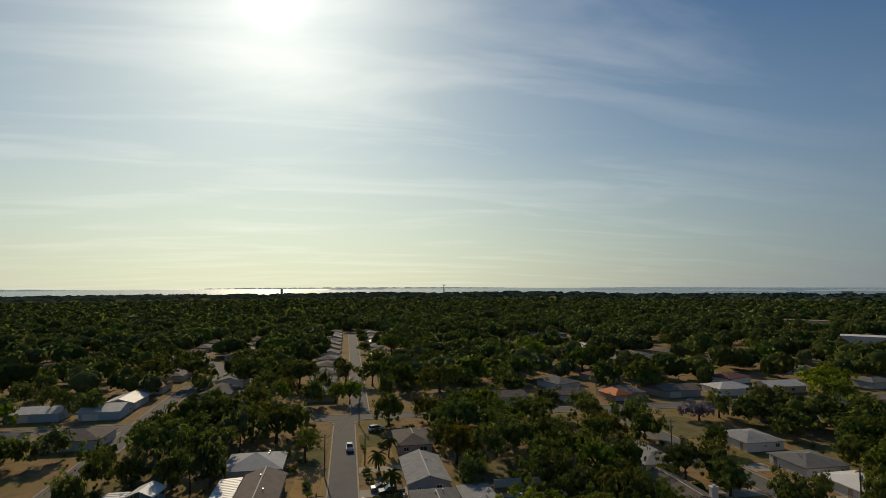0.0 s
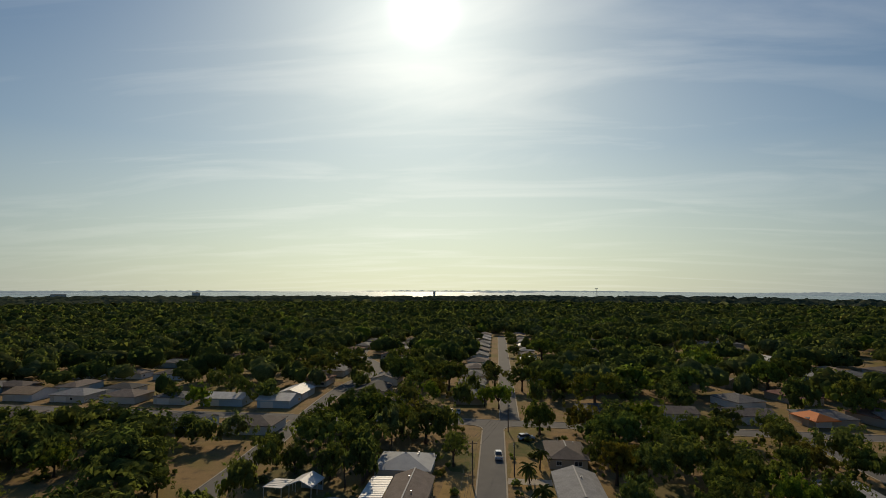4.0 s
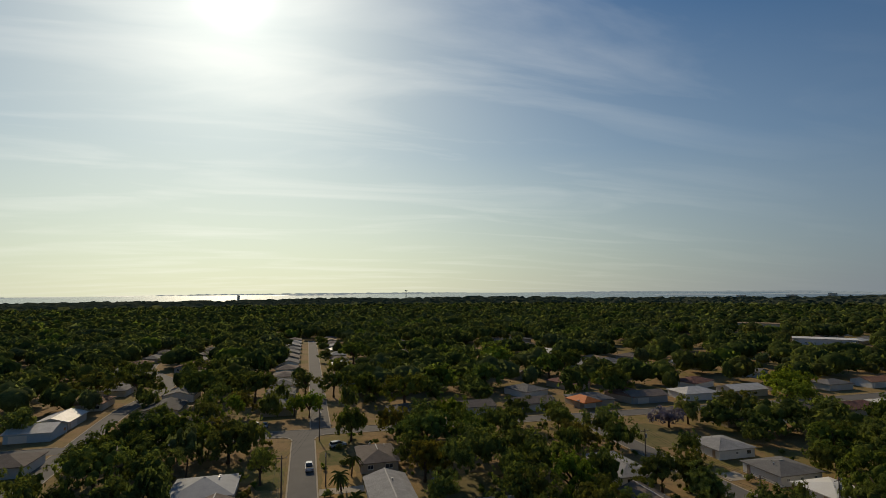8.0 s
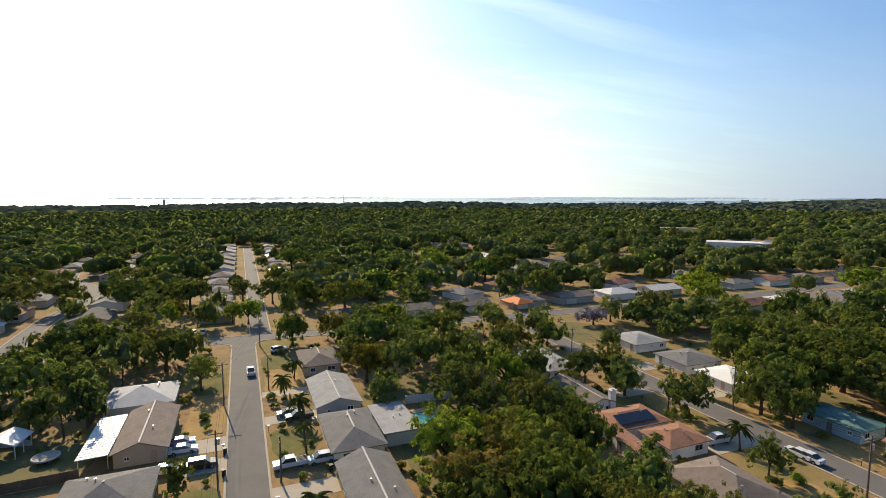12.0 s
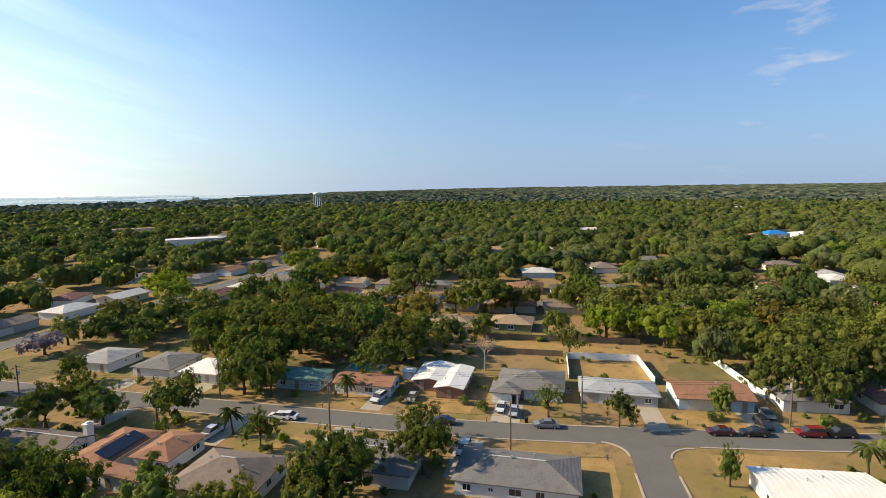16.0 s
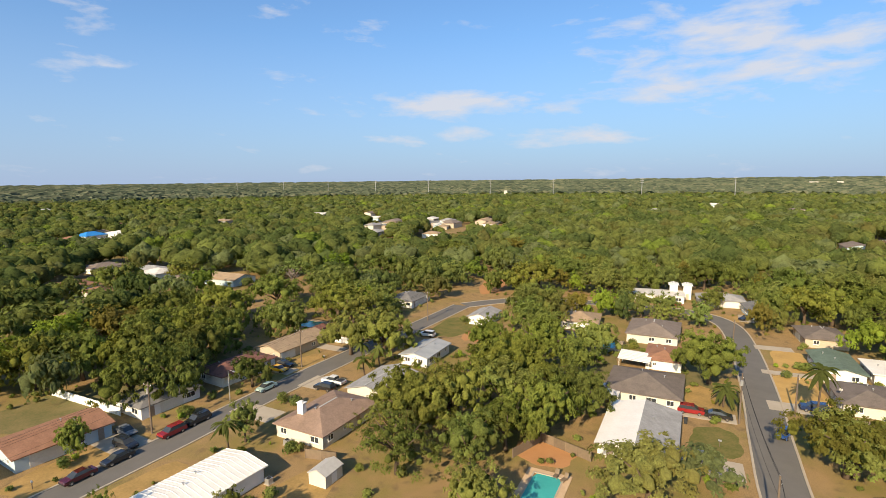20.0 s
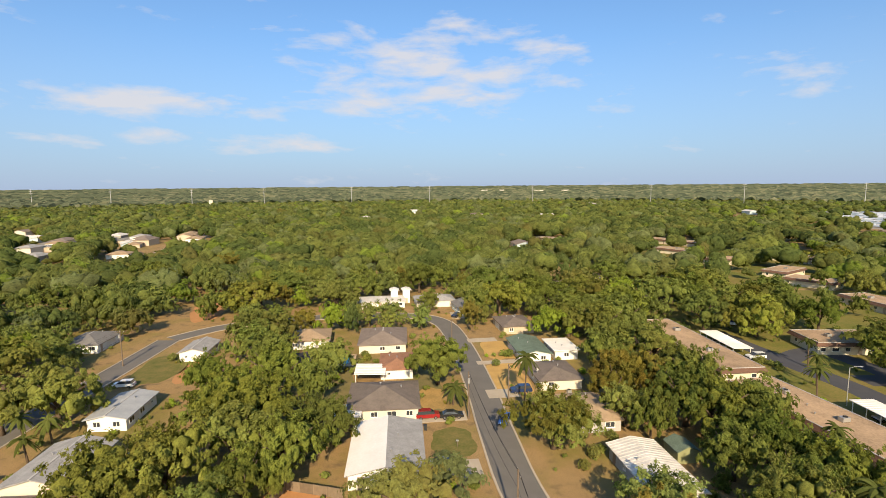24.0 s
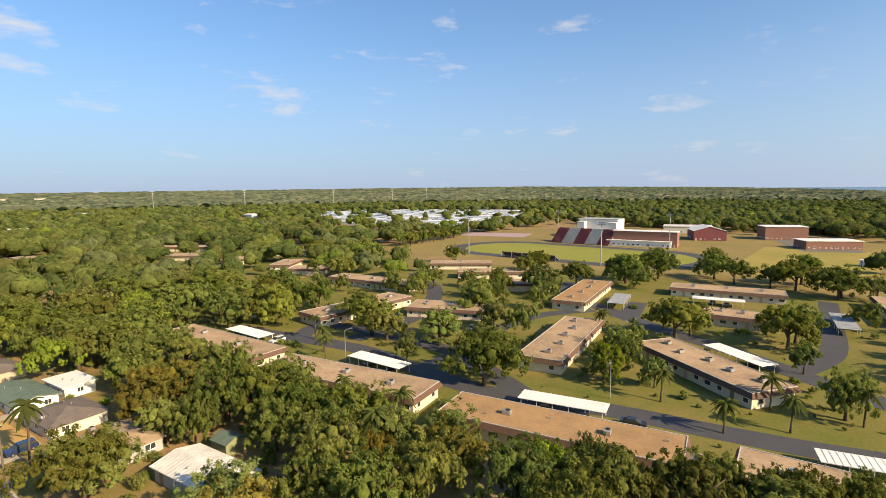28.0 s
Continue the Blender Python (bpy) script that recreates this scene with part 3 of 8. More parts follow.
def window_meshes(w, h):
    # one moulded frame with a mullion between its two lights
    ys, zs = (-w / 2, -w / 2 + 0.09, -0.03, 0.03, w / 2 - 0.09, w / 2), (-h / 2 - 0.06, -h / 2 + 0.09, h / 2 - 0.09, h / 2)
    k = len(ys) * len(zs)
    pts = [(0.08 + 0.05 * (z < -h / 2), y, z) for z in zs for y in ys] + [(0.0, y, z) for z in zs for y in ys]
    cells = [(i, j) for j in range(3) for i in range(5) if not (j == 1 and i in (1, 3))]
    faces, edges = [], {}
    for i, j in cells:
        loop = [j * 6 + i, j * 6 + i + 1, j * 6 + i + 7, j * 6 + i + 6]
        faces.append(tuple(loop))
        for a, b in zip(loop, loop[1:] + loop[:1]):
            edges[(a, b)] = 1
    faces += [(b, a, a + k, b + k) for a, b in edges if (b, a) not in edges]
    frame_geo = Geo().add(pts, faces)
    # far off: one moulded piece, a frame stepping back to its glass
    rings = [(0.0, 0.0), (0.08, 0.0), (0.08, 0.09), (0.015, 0.09)]
    pts = [(dx, sy * (w / 2 - ins), sz * (h / 2 - ins)) for dx, ins in rings for sy, sz in ((-1, -1), (1, -1), (1, 1), (-1, 1))]
    both = Geo().add(pts, [(4 * k + i, 4 * k + (i + 1) % 4, 4 * k + 4 + (i + 1) % 4, 4 * k + 4 + i) for k in range(3) for i in range(4)] + [(12, 13, 14, 15)]).mesh("window", WHITE)
    both.materials.append(GLASS)
    both.polygons[12].material_index = 1
    return frame_geo.mesh("window", WHITE), Geo().box(0.012, 0, 0, 0.02, w - 0.17, h - 0.17).mesh("pane", GLASS), both


WINDOWS = {key: window_meshes(*size) for key, size in {"wide": (1.9, 1.15), "mid": (1.35, 1.1), "small": (0.8, 0.7)}.items()}
DOOR = Geo().box(0.03, 0, 0, 0.06, 0.95, 2.05).box(0.075, 0.36, -0.05, 0.03, 0.06, 0.12).mesh("door", material("painted_door", (0.40, 0.30, 0.22), 0.5, by_object=0.9))
g = Geo()
for k in range(4):
    g.box(0.03, 0, -0.79 + 0.527 * k, 0.06, 4.6, 0.50)
g.box(0.015, 0, 0, 0.02, 4.7, 2.15)
GARAGE = g.mesh("garage_door", material("garage_door_paint", (0.70, 0.67, 0.60), 0.5, by_object=0.3, second=(0.58, 0.55, 0.48)))
SIDES = {"+x": 0, "+y": 90, "-x": 180, "-y": 270}


def roof_geo(w, d, h, form, pitch):
    """Roof surfaces over an eave rectangle, with fascia and soffit; and its ridge lines."""
    a, b, g, ridge = w / 2, d / 2, Geo(), []
    long_x = w >= d
    if form == "flat":
        return Geo().box(0, 0, h + 0.13, w, d, 0.26), [], h + 0.26
    half = b if long_x else a
    top = h + half * pitch
    if form == "shed":
        top = h + 0.6
        pts = [(-a, -b, h), (a, -b, h), (a, b, top), (-a, b, top)]
        g.add(pts + [(x, y, z - 0.16) for x, y, z in pts], [(0, 1, 2, 3), (7, 6, 5, 4), (0, 4, 5, 1), (1, 5, 6, 2), (2, 6, 7, 3), (3, 7, 4, 0)])
        return g, [], top
    inset = half if form == "hip" else 0.0
    if long_x:
        r0, r1 = (-a + inset, 0, top), (a - inset, 0, top)
        pts = [(-a, -b, h), (a, -b, h), (a, b, h), (-a, b, h), r0, r1]
        faces = [(0, 1, 5, 4), (2, 3, 4, 5), (1, 2, 5), (3, 0, 4)]
    else:
        r0, r1 = (0, -b + inset, top), (0, b - inset, top)
        pts = [(-a, -b, h), (a, -b, h), (a, b, h), (-a, b, h), r0, r1]
        faces = [(1, 2, 5, 4), (3, 0, 4, 5), (0, 1, 4), (2, 3, 5)]
    ends = faces[2:] if form == "gable" else []
    faces = faces[:2] if form == "gable" else faces
    low = [(x, y, h - 0.17) for x, y, _ in pts[:4]]
    n = len(pts)
    rim = [(i, n + i, n + (i + 1) % 4, (i + 1) % 4) for i in range(4)]
    if form == "gable":
        drop = [(x, y, z - 0.17) for x, y, z in (r0, r1)]
        g.add(pts + low + drop, faces + [(0, n, n + 1, 1), (2, n + 2, n + 3, 3)] if long_x else faces + [(1, n + 1, n + 2, 2), (3, n + 3, n, 0)])
        k = len(g.v)
        if long_x:
            g.f += [(0, 4, n + 4, n), (4, 3, n + 3, n + 4), (1, n + 1, n + 5, 5), (5, n + 5, n + 2, 2), (n, n + 4, n + 5, n + 1), (n + 4, n + 3, n + 2, n + 5)]
        else:
            g.f += [(0, n, n + 4, 4), (4, n + 4, n + 1, 1), (3, 5, n + 5, n + 3), (5, 2, n + 2, n + 5), (n, n + 3, n + 5, n + 4), (n + 4, n + 5, n + 2, n + 1)]
    else:
        g.add(pts + low, faces + rim + [(n + 3, n + 2, n + 1, n)])
    ridge = [(r0, r1)]
    if form == "hip":
        c = pts[:4]
        ridge += [(c[0], r0), (c[3], r0), (c[1], r1), (c[2], r1)] if long_x else [(c[0], r0), (c[1], r0), (c[2], r1), (c[3], r1)]
    return g, ridge, top


def house(x, y, w, d, rz, label, roof, wall, form="hip", pitch=0.30, h=2.5, front="+x", garage=0.25, caps=True, seams=0,
          chimney=None, vents=2, seed=0, detail=True, name="house", category="house", z=0.0, roof_two=None):
    """A one-storey house by its eave rectangle; front: the side to the street; garage: where along the front its door is."""
    rng = random.Random(int(x * 13 + y * 7) + seed)
    TAKEN.append((x, y, w / 2, d / 2, rz))
    ob = thing("house" if name == "far" else name, label, category, pose(x, y, z, 0, 0, rz))
    over = 0.5
    ww, wd = w - 2 * over, d - 2 * over
    g, ridge, top = roof_geo(w, d, h, form, pitch)
    walls = Geo().box(0, 0, (h - 0.1) / 2, ww, wd, h - 0.1)
    if form == "gable":
        half = (d if w >= d else w) / 2
        rise = (half - over) * pitch
        if w >= d:
            for sx in (-1, 1):
                e = sx * (ww / 2 - 0.01)
                walls.add([(e, -wd / 2, h - 0.1), (e, wd / 2, h - 0.1), (e, 0, h + rise + 0.08)], [(0, 1, 2)])
        else:
            for sy in (-1, 1):
                e = sy * (wd / 2 - 0.01)
                walls.add([(-ww / 2, e, h - 0.1), (ww / 2, e, h - 0.1), (0, e, h + rise + 0.08)], [(0, 1, 2)])
    part("wall", walls, wall, ob)
    r = part("roof", g, roof, ob)
    if roof_two:
        r.data.materials.append(roof_two)
        for face in r.data.polygons:
            if face.normal.z > 0.5 and face.center.x > 0:
                face.material_index = 1
    if caps and ridge and detail:
        for p, q in ridge[:1]:
            part("ridge_cap", Geo().bar(Vector(p) + Vector((0, 0, 0.03)), Vector(q) + Vector((0, 0, 0.03)), 0.28, 0.06), RIDGE if caps is True else caps, r)
    if seams:
        half = (d if w >= d else w) / 2
        n = int((w if w >= d else d) / seams)
        for i in range(n + 1):
            s = -(w if w >= d else d) / 2 + 0.1 + i * seams
            if form == "flat":
                p, q = (s, -d / 2, h + 0.28), (s, d / 2, h + 0.28)
                part("roof_seam", Geo().bar(p, q, 0.07, 0.06), roof, r)
                continue
            for side in (-1, 1):
                p, q = ((s, side * half, h + 0.02), (s, 0, top + 0.02)) if w >= d else ((side * half, s, h + 0.02), (0, s, top + 0.02))
                part("roof_seam", Geo().bar(p, q, 0.06, 0.07), roof, r)
    for i in range(vents if detail else 0):
        u, v = rng.uniform(-0.25, 0.25) * w, rng.uniform(-0.25, 0.25) * d
        rise = top if form == "flat" else h + ((d / 2 - abs(v)) if w >= d else (w / 2 - abs(u))) * pitch if form != "shed" else h + 0.4
        if form == "hip":
            rise = h + min(d / 2 - abs(v), w / 2 - abs(u)) * pitch
        part("roof_vent", Geo().tube([(u, v, rise - 0.1), (u, v, rise + 0.35)], [0.09, 0.09], 6).box(u, v, rise + 0.38, 0.32, 0.32, 0.06), METAL_GREY, r)
    if chimney:
        u, v = chimney
        part("chimney", Geo().box(u, v, top / 2 + 0.6, 1.3, 0.9, top + 1.2).box(u, v, top + 1.25, 1.55, 1.1, 0.16).box(u, v, top + 1.42, 0.7, 0.45, 0.25), W_WHITE, ob, "white plastered chimney")
    if not detail:
        return ob
    for side, turn in SIDES.items():
        dist, length = (ww / 2, wd) if side[1] == "x" else (wd / 2, ww)
        slots = [length * (k + 0.5) / max(1, int(length / 3.2)) - length / 2 for k in range(max(1, int(length / 3.2)))]
        base = pose(0, 0, 0, 0, 0, turn)
        if side == front:
            used = []
            if garage is not None:
                s = (garage - 0.5) * length * 0.999
                s = max(-length / 2 + 2.6, min(length / 2 - 2.6, s))
                part("garage_door", GARAGE, None, ob, "", base @ pose(dist, s, 1.08))
                used.append((s, 3.4))
            s = rng.choice([q for q in slots if all(abs(q - u) > k for u, k in used)] or [length / 2 - 0.8])
            if name != "far":
                part("door", DOOR, None, ob, "", base @ pose(dist, s, 1.03))
            used.append((s, 1.6))
            slots = [q for q in slots if all(abs(q - u) > k for u, k in used)]
        for s in slots:
            if rng.random() < 0.18:
                continue
            f, p, both = WINDOWS[rng.choice(("wide", "mid", "mid", "small"))]
            if name == "far":
                if rng.random() < 0.12 and side in ("-y", front):
                    part("window", both, None, ob, "", base @ pose(dist, s, 1.4))
                continue
            win = part("window", f, None, ob, "", base @ pose(dist, s, 1.4))
            part("pane", p, None, win)
    return ob


def patio_roof(x, y, w, d, rz, h, mat, label, name="patio_roof", category="patio roof", posts=4, tilt=0.04):
    """A flat light roof on posts."""
    TAKEN.append((x, y, w / 2, d / 2, rz))
    ob = thing(name, label, category, pose(x, y, 0, 0, 0, rz))
    a, b = w / 2, d / 2
    top = part("roof", Geo().add([(-a, -b, h), (a, -b, h + tilt * w), (a, b, h + tilt * w), (-a, b, h), (-a, -b, h - 0.12), (a, -b, h - 0.12 + tilt * w), (a, b, h - 0.12 + tilt * w), (-a, b, h - 0.12)],
                          [(0, 1, 2, 3), (7, 6, 5, 4), (0, 4, 5, 1), (1, 5, 6, 2), (2, 6, 7, 3), (3, 7, 4, 0)]), mat, ob)
    long_x = w > d
    n = int((w if long_x else d) / 0.9)
    for i in range(1, n):
        if long_x:
            s = -a + i * w / n
            part("roof_seam", Geo().bar((s, -b, h + 0.03 + tilt * (s + a)), (s, b, h + 0.03 + tilt * (s + a)), 0.06, 0.05), mat, top)
        else:
            s = -b + i * d / n
            part("roof_seam", Geo().bar((-a, s, h + 0.03), (a, s, h + 0.03 + tilt * w), 0.06, 0.05), mat, top)
    per = max(2, posts // 2)
    for i in range(per):
        for side in (-1, 1):
            s = (-0.92 + 1.84 * i / (per - 1))
            px, py = (s * a, side * b * 0.9) if long_x else (side * a * 0.9, s * b)
            part("post", Geo().box(px, py, (h - 0.1 + tilt * (px + a)) / 2, 0.12, 0.12, h - 0.1 + tilt * (px + a)), WHITE, ob)
    return ob


# ---- trees ----
def icosphere(sub):
    bm = bmesh.new()
    bmesh.ops.create_icosphere(bm, subdivisions=sub, radius=1.0)
    v = np.array([p.co[:] for p in bm.verts])
    f = np.array([[q.index for q in t.verts] for t in bm.faces])
    bm.free()
    return v, f


ICO = {k: icosphere(k) for k in (1, 2)}


def crown_arrays(seed, lobes, leaves, size, squash=0.75, spread=0.55, sub=1, core=0.40, top_heavy=0.5, ruffle=0.55, sprays=0):
    """A crown of about unit radius that stands on z = 0: limbs' lobes, on them sprays of twigs, on those the leaves; darker cores within."""
    rng = np.random.default_rng(seed)
    verts, faces = [], []
    count = 0
    ang = rng.uniform(0, 2 * np.pi) + np.arange(lobes) * 2.399
    rad = spread * np.sqrt((np.arange(lobes) + 0.3) / lobes) * rng.uniform(0.85, 1.15, lobes)
    rad = rad * (1 + 0.20 * np.sin(2 * ang + rng.uniform(0, 6.28)) + 0.14 * np.sin(3 * ang + rng.uniform(0, 6.28)))
    ctr = np.stack([rad * np.cos(ang), rad * np.sin(ang), squash * (0.5 + top_heavy * (0.25 - rad ** 2) + rng.uniform(-0.20, 0.20, lobes))], 1)
    size_l = rng.uniform(0.22, 0.44, lobes) * (1.35 if lobes < 6 else 1.0)
    flat = np.array([1, 1, squash + 0.1])
    iv, jf = ICO[sub]
    for c, r in zip(ctr, size_l):
        lump = iv * (1 + rng.normal(0, 0.16, (len(iv), 1))) * r * core * flat
        verts.append(lump + c)
        faces.append(jf + count)
        count += len(iv)

    def outward(n):
        d = rng.normal(0, 1, (n, 3))
        d[:, 2] = np.where(d[:, 2] < 0, d[:, 2] * 0.7, d[:, 2])
        return d / np.linalg.norm(d, axis=1, keepdims=True)

    share = size_l ** 2 / (size_l ** 2).sum()
    if sprays:
        home = rng.choice(lobes, sprays, p=share)
        way = outward(sprays)
        at = ctr[home] + way * (size_l[home] * rng.uniform(0.72, 1.16, sprays))[:, None] * flat
        reach = rng.uniform(0.55, 1.3, sprays) * 1.05 / np.sqrt(sprays)
        pick = rng.choice(sprays, leaves, p=reach ** 2 / (reach ** 2).sum())
        off = rng.normal(0, 1, (leaves, 3))
        off /= np.linalg.norm(off, axis=1, keepdims=True)
        where = at[pick] + off * (reach[pick] * rng.uniform(0.35, 1.2, leaves))[:, None] * np.array([1.15, 1.15, 0.62])
        nrm = 0.75 * way[pick] + 0.55 * off + np.array([0, 0, 0.45]) + rng.normal(0, ruffle * 0.5, (leaves, 3))
    else:
        pick = rng.choice(lobes, leaves, p=share)
        d = outward(leaves)
        where = ctr[pick] + d * (size_l[pick] * rng.uniform(0.80, 1.14, leaves))[:, None] * flat
        nrm = d + rng.normal(0, ruffle, (leaves, 3))
    nrm /= np.linalg.norm(nrm, axis=1, keepdims=True)
    u = np.cross(nrm, rng.normal(0, 1, (leaves, 3)))
    u /= np.linalg.norm(u, axis=1, keepdims=True)
    v = np.cross(nrm, u)
    s = size * rng.uniform(0.6, 1.35, (leaves, 1))
    tri = np.stack([where - u * s - v * s * 0.5, where + u * s * rng.uniform(0.6, 1.1, (leaves, 1)) - v * s * rng.uniform(0.2, 0.7, (leaves, 1)), where + v * s * rng.uniform(0.7, 1.2, (leaves, 1))], 1)
    verts.append(tri.reshape(-1, 3))
    faces.append(count + 3 * np.arange(leaves)[:, None] + [0, 1, 2])
    verts, faces = np.concatenate(verts), np.concatenate(faces)
    verts[:, 2] -= verts[:, 2].min()
    verts[:, :2] /= np.percentile(np.hypot(verts[:, 0], verts[:, 1]), 97)
    verts[:, 2] /= verts[:, 2].max()
    return verts, faces


def trunk_mesh(name, seed, limbs=6, mat=None):
    rng = random.Random(seed)
    g = Geo().tube([(0, 0, -0.02), (0.01, 0, 0.18), (rng.uniform(-.03, .03), rng.uniform(-.03, .03), 0.5), (rng.uniform(-.05, .05), rng.uniform(-.05, .05), 0.85)], [0.075, 0.052, 0.045, 0.02], 7)
    for i in range(limbs):
        a = i * 2.4 + rng.uniform(-0.4, 0.4)
        r, z = rng.uniform(0.35, 0.7), rng.uniform(0.6, 0.95)
        z0 = rng.uniform(0.28, 0.5)
        g.tube([(0, 0, z0), (0.45 * r * math.cos(a), 0.45 * r * math.sin(a), z0 + 0.5 * (z - z0)), (r * math.cos(a), r * math.sin(a), z)], [0.034, 0.022, 0.008], 5)
    return g.mesh(name, mat or BARK, True)


CROWNS, FAR_CROWNS = {}, {}
for kind, mats, pars in (
        ("oak", LEAF_DARK, dict(lobes=20, leaves=6600, size=0.029, squash=0.58, spread=0.78, sprays=190)),
        ("round", LEAF_MID, dict(lobes=15, leaves=5600, size=0.031, squash=0.85, spread=0.58, sprays=150)),
        ("lime", LEAF_LIME, dict(lobes=15, leaves=5600, size=0.031, squash=0.7, spread=0.64, sprays=140)),
        ("rust", LEAF_RUST, dict(lobes=15, leaves=5600, size=0.031, squash=0.7, spread=0.64, sprays=140)),
        ("tall", LEAF_DARK, dict(lobes=8, leaves=3000, size=0.055, squash=1.5, spread=0.42, top_heavy=1.2, sprays=70)),
        ("thin", LEAF_MID, dict(lobes=20, leaves=4800, size=0.025, squash=0.9, spread=0.74, core=0.2, sprays=120)),
        ("lilac", BLOSSOM, dict(lobes=8, leaves=2400, size=0.050, squash=0.6, spread=0.6, core=0.4, sprays=50)),
        ("bush", LEAF_MID, dict(lobes=5, leaves=420, size=0.11, squash=0.7, spread=0.45))):
    CROWNS[kind] = [mesh_from_arrays("crown", *crown_arrays(11 * i + len(kind), **pars), mats) for i in range(4 if kind in ("oak", "round") else 2)]
    # for trees farther off: fewer, larger sprays
    pars = {**pars, "leaves": pars["leaves"] // 3, "size": pars["size"] * 1.6, "sprays": pars.get("sprays", 0) // 2}
    FAR_CROWNS[kind] = [mesh_from_arrays("crown", *crown_arrays(11 * i + len(kind), **pars), mats) for i in range(len(CROWNS[kind]))]
TRUNKS = [trunk_mesh("trunk", s) for s in range(4)]

TREE_WORDS = {"oak": "broad dark green oak with a dense spreading crown", "round": "rounded mid-green yard tree with a full crown",
              "lime": "bright yellow-green tree in fresh leaf", "rust": "tree with rust-brown and olive leaves",
              "tall": "tall narrow dark evergreen", "thin": "loose airy tree with sparse grey-green leaves",
              "lilac": "small tree covered in lilac blossom", "bush": "low rounded green garden shrub"}
tree_rng = random.Random(5)
TREES = []


def tree(kind, x, y, r, h, tint=None):
    """A tree of crown radius r and height h."""
    rng = tree_rng
    TREES.append((x, y, r))
    name = "shrub" if kind == "bush" else "tree"
    if kind == "bush":
        ob = new("shrub", rng.choice(CROWNS[kind]))
        ob.matrix_world = pose(x, y, 0, 0, 0, rng.uniform(0, 360)) @ Matrix.Diagonal((r, r * rng.uniform(0.85, 1.15), h, 1))
        k = rng.uniform(0.8, 1.25)
        ob.color = (k * rng.uniform(0.9, 1.15), k, k * rng.uniform(0.8, 1.1), 1)
        return tagged(ob, TREE_WORDS[kind], "shrub", "yard shrubs")
    ob = thing(name, TREE_WORDS[kind], name, pose(x, y, 0, 0, 0, rng.uniform(0, 360)), "yard " + name + "s")
    low = 0.0 if kind == "bush" else h * (0.08 if kind == "tall" else 0.13)
    crown = part("crown", rng.choice((CROWNS if math.hypot(x - 8, y - 12) < 125 else FAR_CROWNS)[kind]), None, ob)
    crown.location, crown.scale = (0, 0, low), (r, r * rng.uniform(0.9, 1.1), h - low)
    k = tint or rng.uniform(0.75, 1.25)
    crown.color = (k * rng.uniform(0.9, 1.15), k, k * rng.uniform(0.8, 1.1), 1)
    if kind != "bush":
        trunk = part("trunk", rng.choice(TRUNKS), None, ob)
        trunk.scale = (max(r, 2.5), max(r, 2.5), h * 0.82)
    return ob


def frond_geo(rng, n=17, length=2.6, droop=1.0):
    g = Geo()
    for i in range(n):
        a = i * 2.399 + rng.uniform(-0.2, 0.2)
        up = rng.uniform(-0.5, 0.95)
        pts = []
        for k in range(7):
            s = k / 6 * length
            z = up * s * 0.9 - droop * 0.26 * s * s
            rr = s * (1 - 0.25 * abs(up))
            w = 0.34 * math.sin(math.pi * (0.12 + 0.85 * k / 6)) + 0.02
            ca, sa = math.cos(a), math.sin(a)
            for side in (-1, 0, 1):
                pts.append((rr * ca - side * w * sa, rr * sa + side * w * ca, z - 0.16 * abs(side)))
        faces = []
        for k in range(6):
            b = 3 * k
            faces += [(b, b + 1, b + 4, b + 3), (b + 1, b + 2, b + 5, b + 4)]
        g.add(pts, faces)
    return g


PALM_TOPS = [frond_geo(random.Random(s), 18 + 3 * s).mesh("crown", PALM) for s in range(3)]
PALM_TRUNKS = [Geo().tube([(0, 0, 0), (0.15 * s, 0.05, 0.35), (0.3 * s, 0.1, 0.7), (0.36 * s, 0.1, 1.0)], [0.22, 0.16, 0.14, 0.16], 7).mesh("trunk", BARK, True) for s in (-1, 1)]


def palm(x, y, h, size=1.0):
    i = tree_rng.randrange(2)
    TREES.append((x, y, 1.5))
    ob = thing("palm_tree", "slender palm with drooping fronds on a bare trunk", "palm tree", pose(x, y, 0), "palms")
    part("trunk", PALM_TRUNKS[i], None, ob).scale = (1, 1, h)
    top = part("crown", tree_rng.choice(PALM_TOPS), None, ob, "", pose(0.36 * (-1, 1)[i], 0.1, h, 0, 0, tree_rng.uniform(0, 360)) @ Matrix.Diagonal((size, size, size, 1)))
    k = tree_rng.uniform(0.8, 1.2)
    top.color = (k, k, k, 1)
    return ob


def bare_mesh(seed):
    rng = random.Random(seed)
    g = Geo()

    def grow(p, d, length, r, depth):
        q = p + d * length
        mid = (p + q) / 2 + Vector((rng.uniform(-1, 1), rng.uniform(-1, 1), 0)) * length * 0.08
        g.tube([p, mid, q], [r, r * 0.8, r * 0.6], 4 if depth > 1 else 6, False)
        if depth < 5:
            for _ in range(3 if depth < 4 else 4):
                e = (d + Vector((rng.uniform(-1, 1), rng.uniform(-1, 1), rng.uniform(-0.25, 0.7))) * 0.75).normalized()
                grow(q - d * length * rng.uniform(0, 0.3), e, length * rng.uniform(0.6, 0.82), r * 0.58, depth + 1)

    grow(Vector((0, 0, 0)), Vector((0, 0, 1)), 2.6, 0.20, 0)
    return g.mesh("trunk", PALE_BARK, True)


BARE = bare_mesh(3)


def bare_tree(x, y, k=1.0):
    TREES.append((x, y, 3 * k))
    ob = thing("bare_tree", "leafless tree with pale grey branches", "tree", pose(x, y, 0, 0, 0, tree_rng.uniform(0, 360)), "bare trees")
    part("trunk", BARE, None, ob).scale = (k, k, k)
    return ob


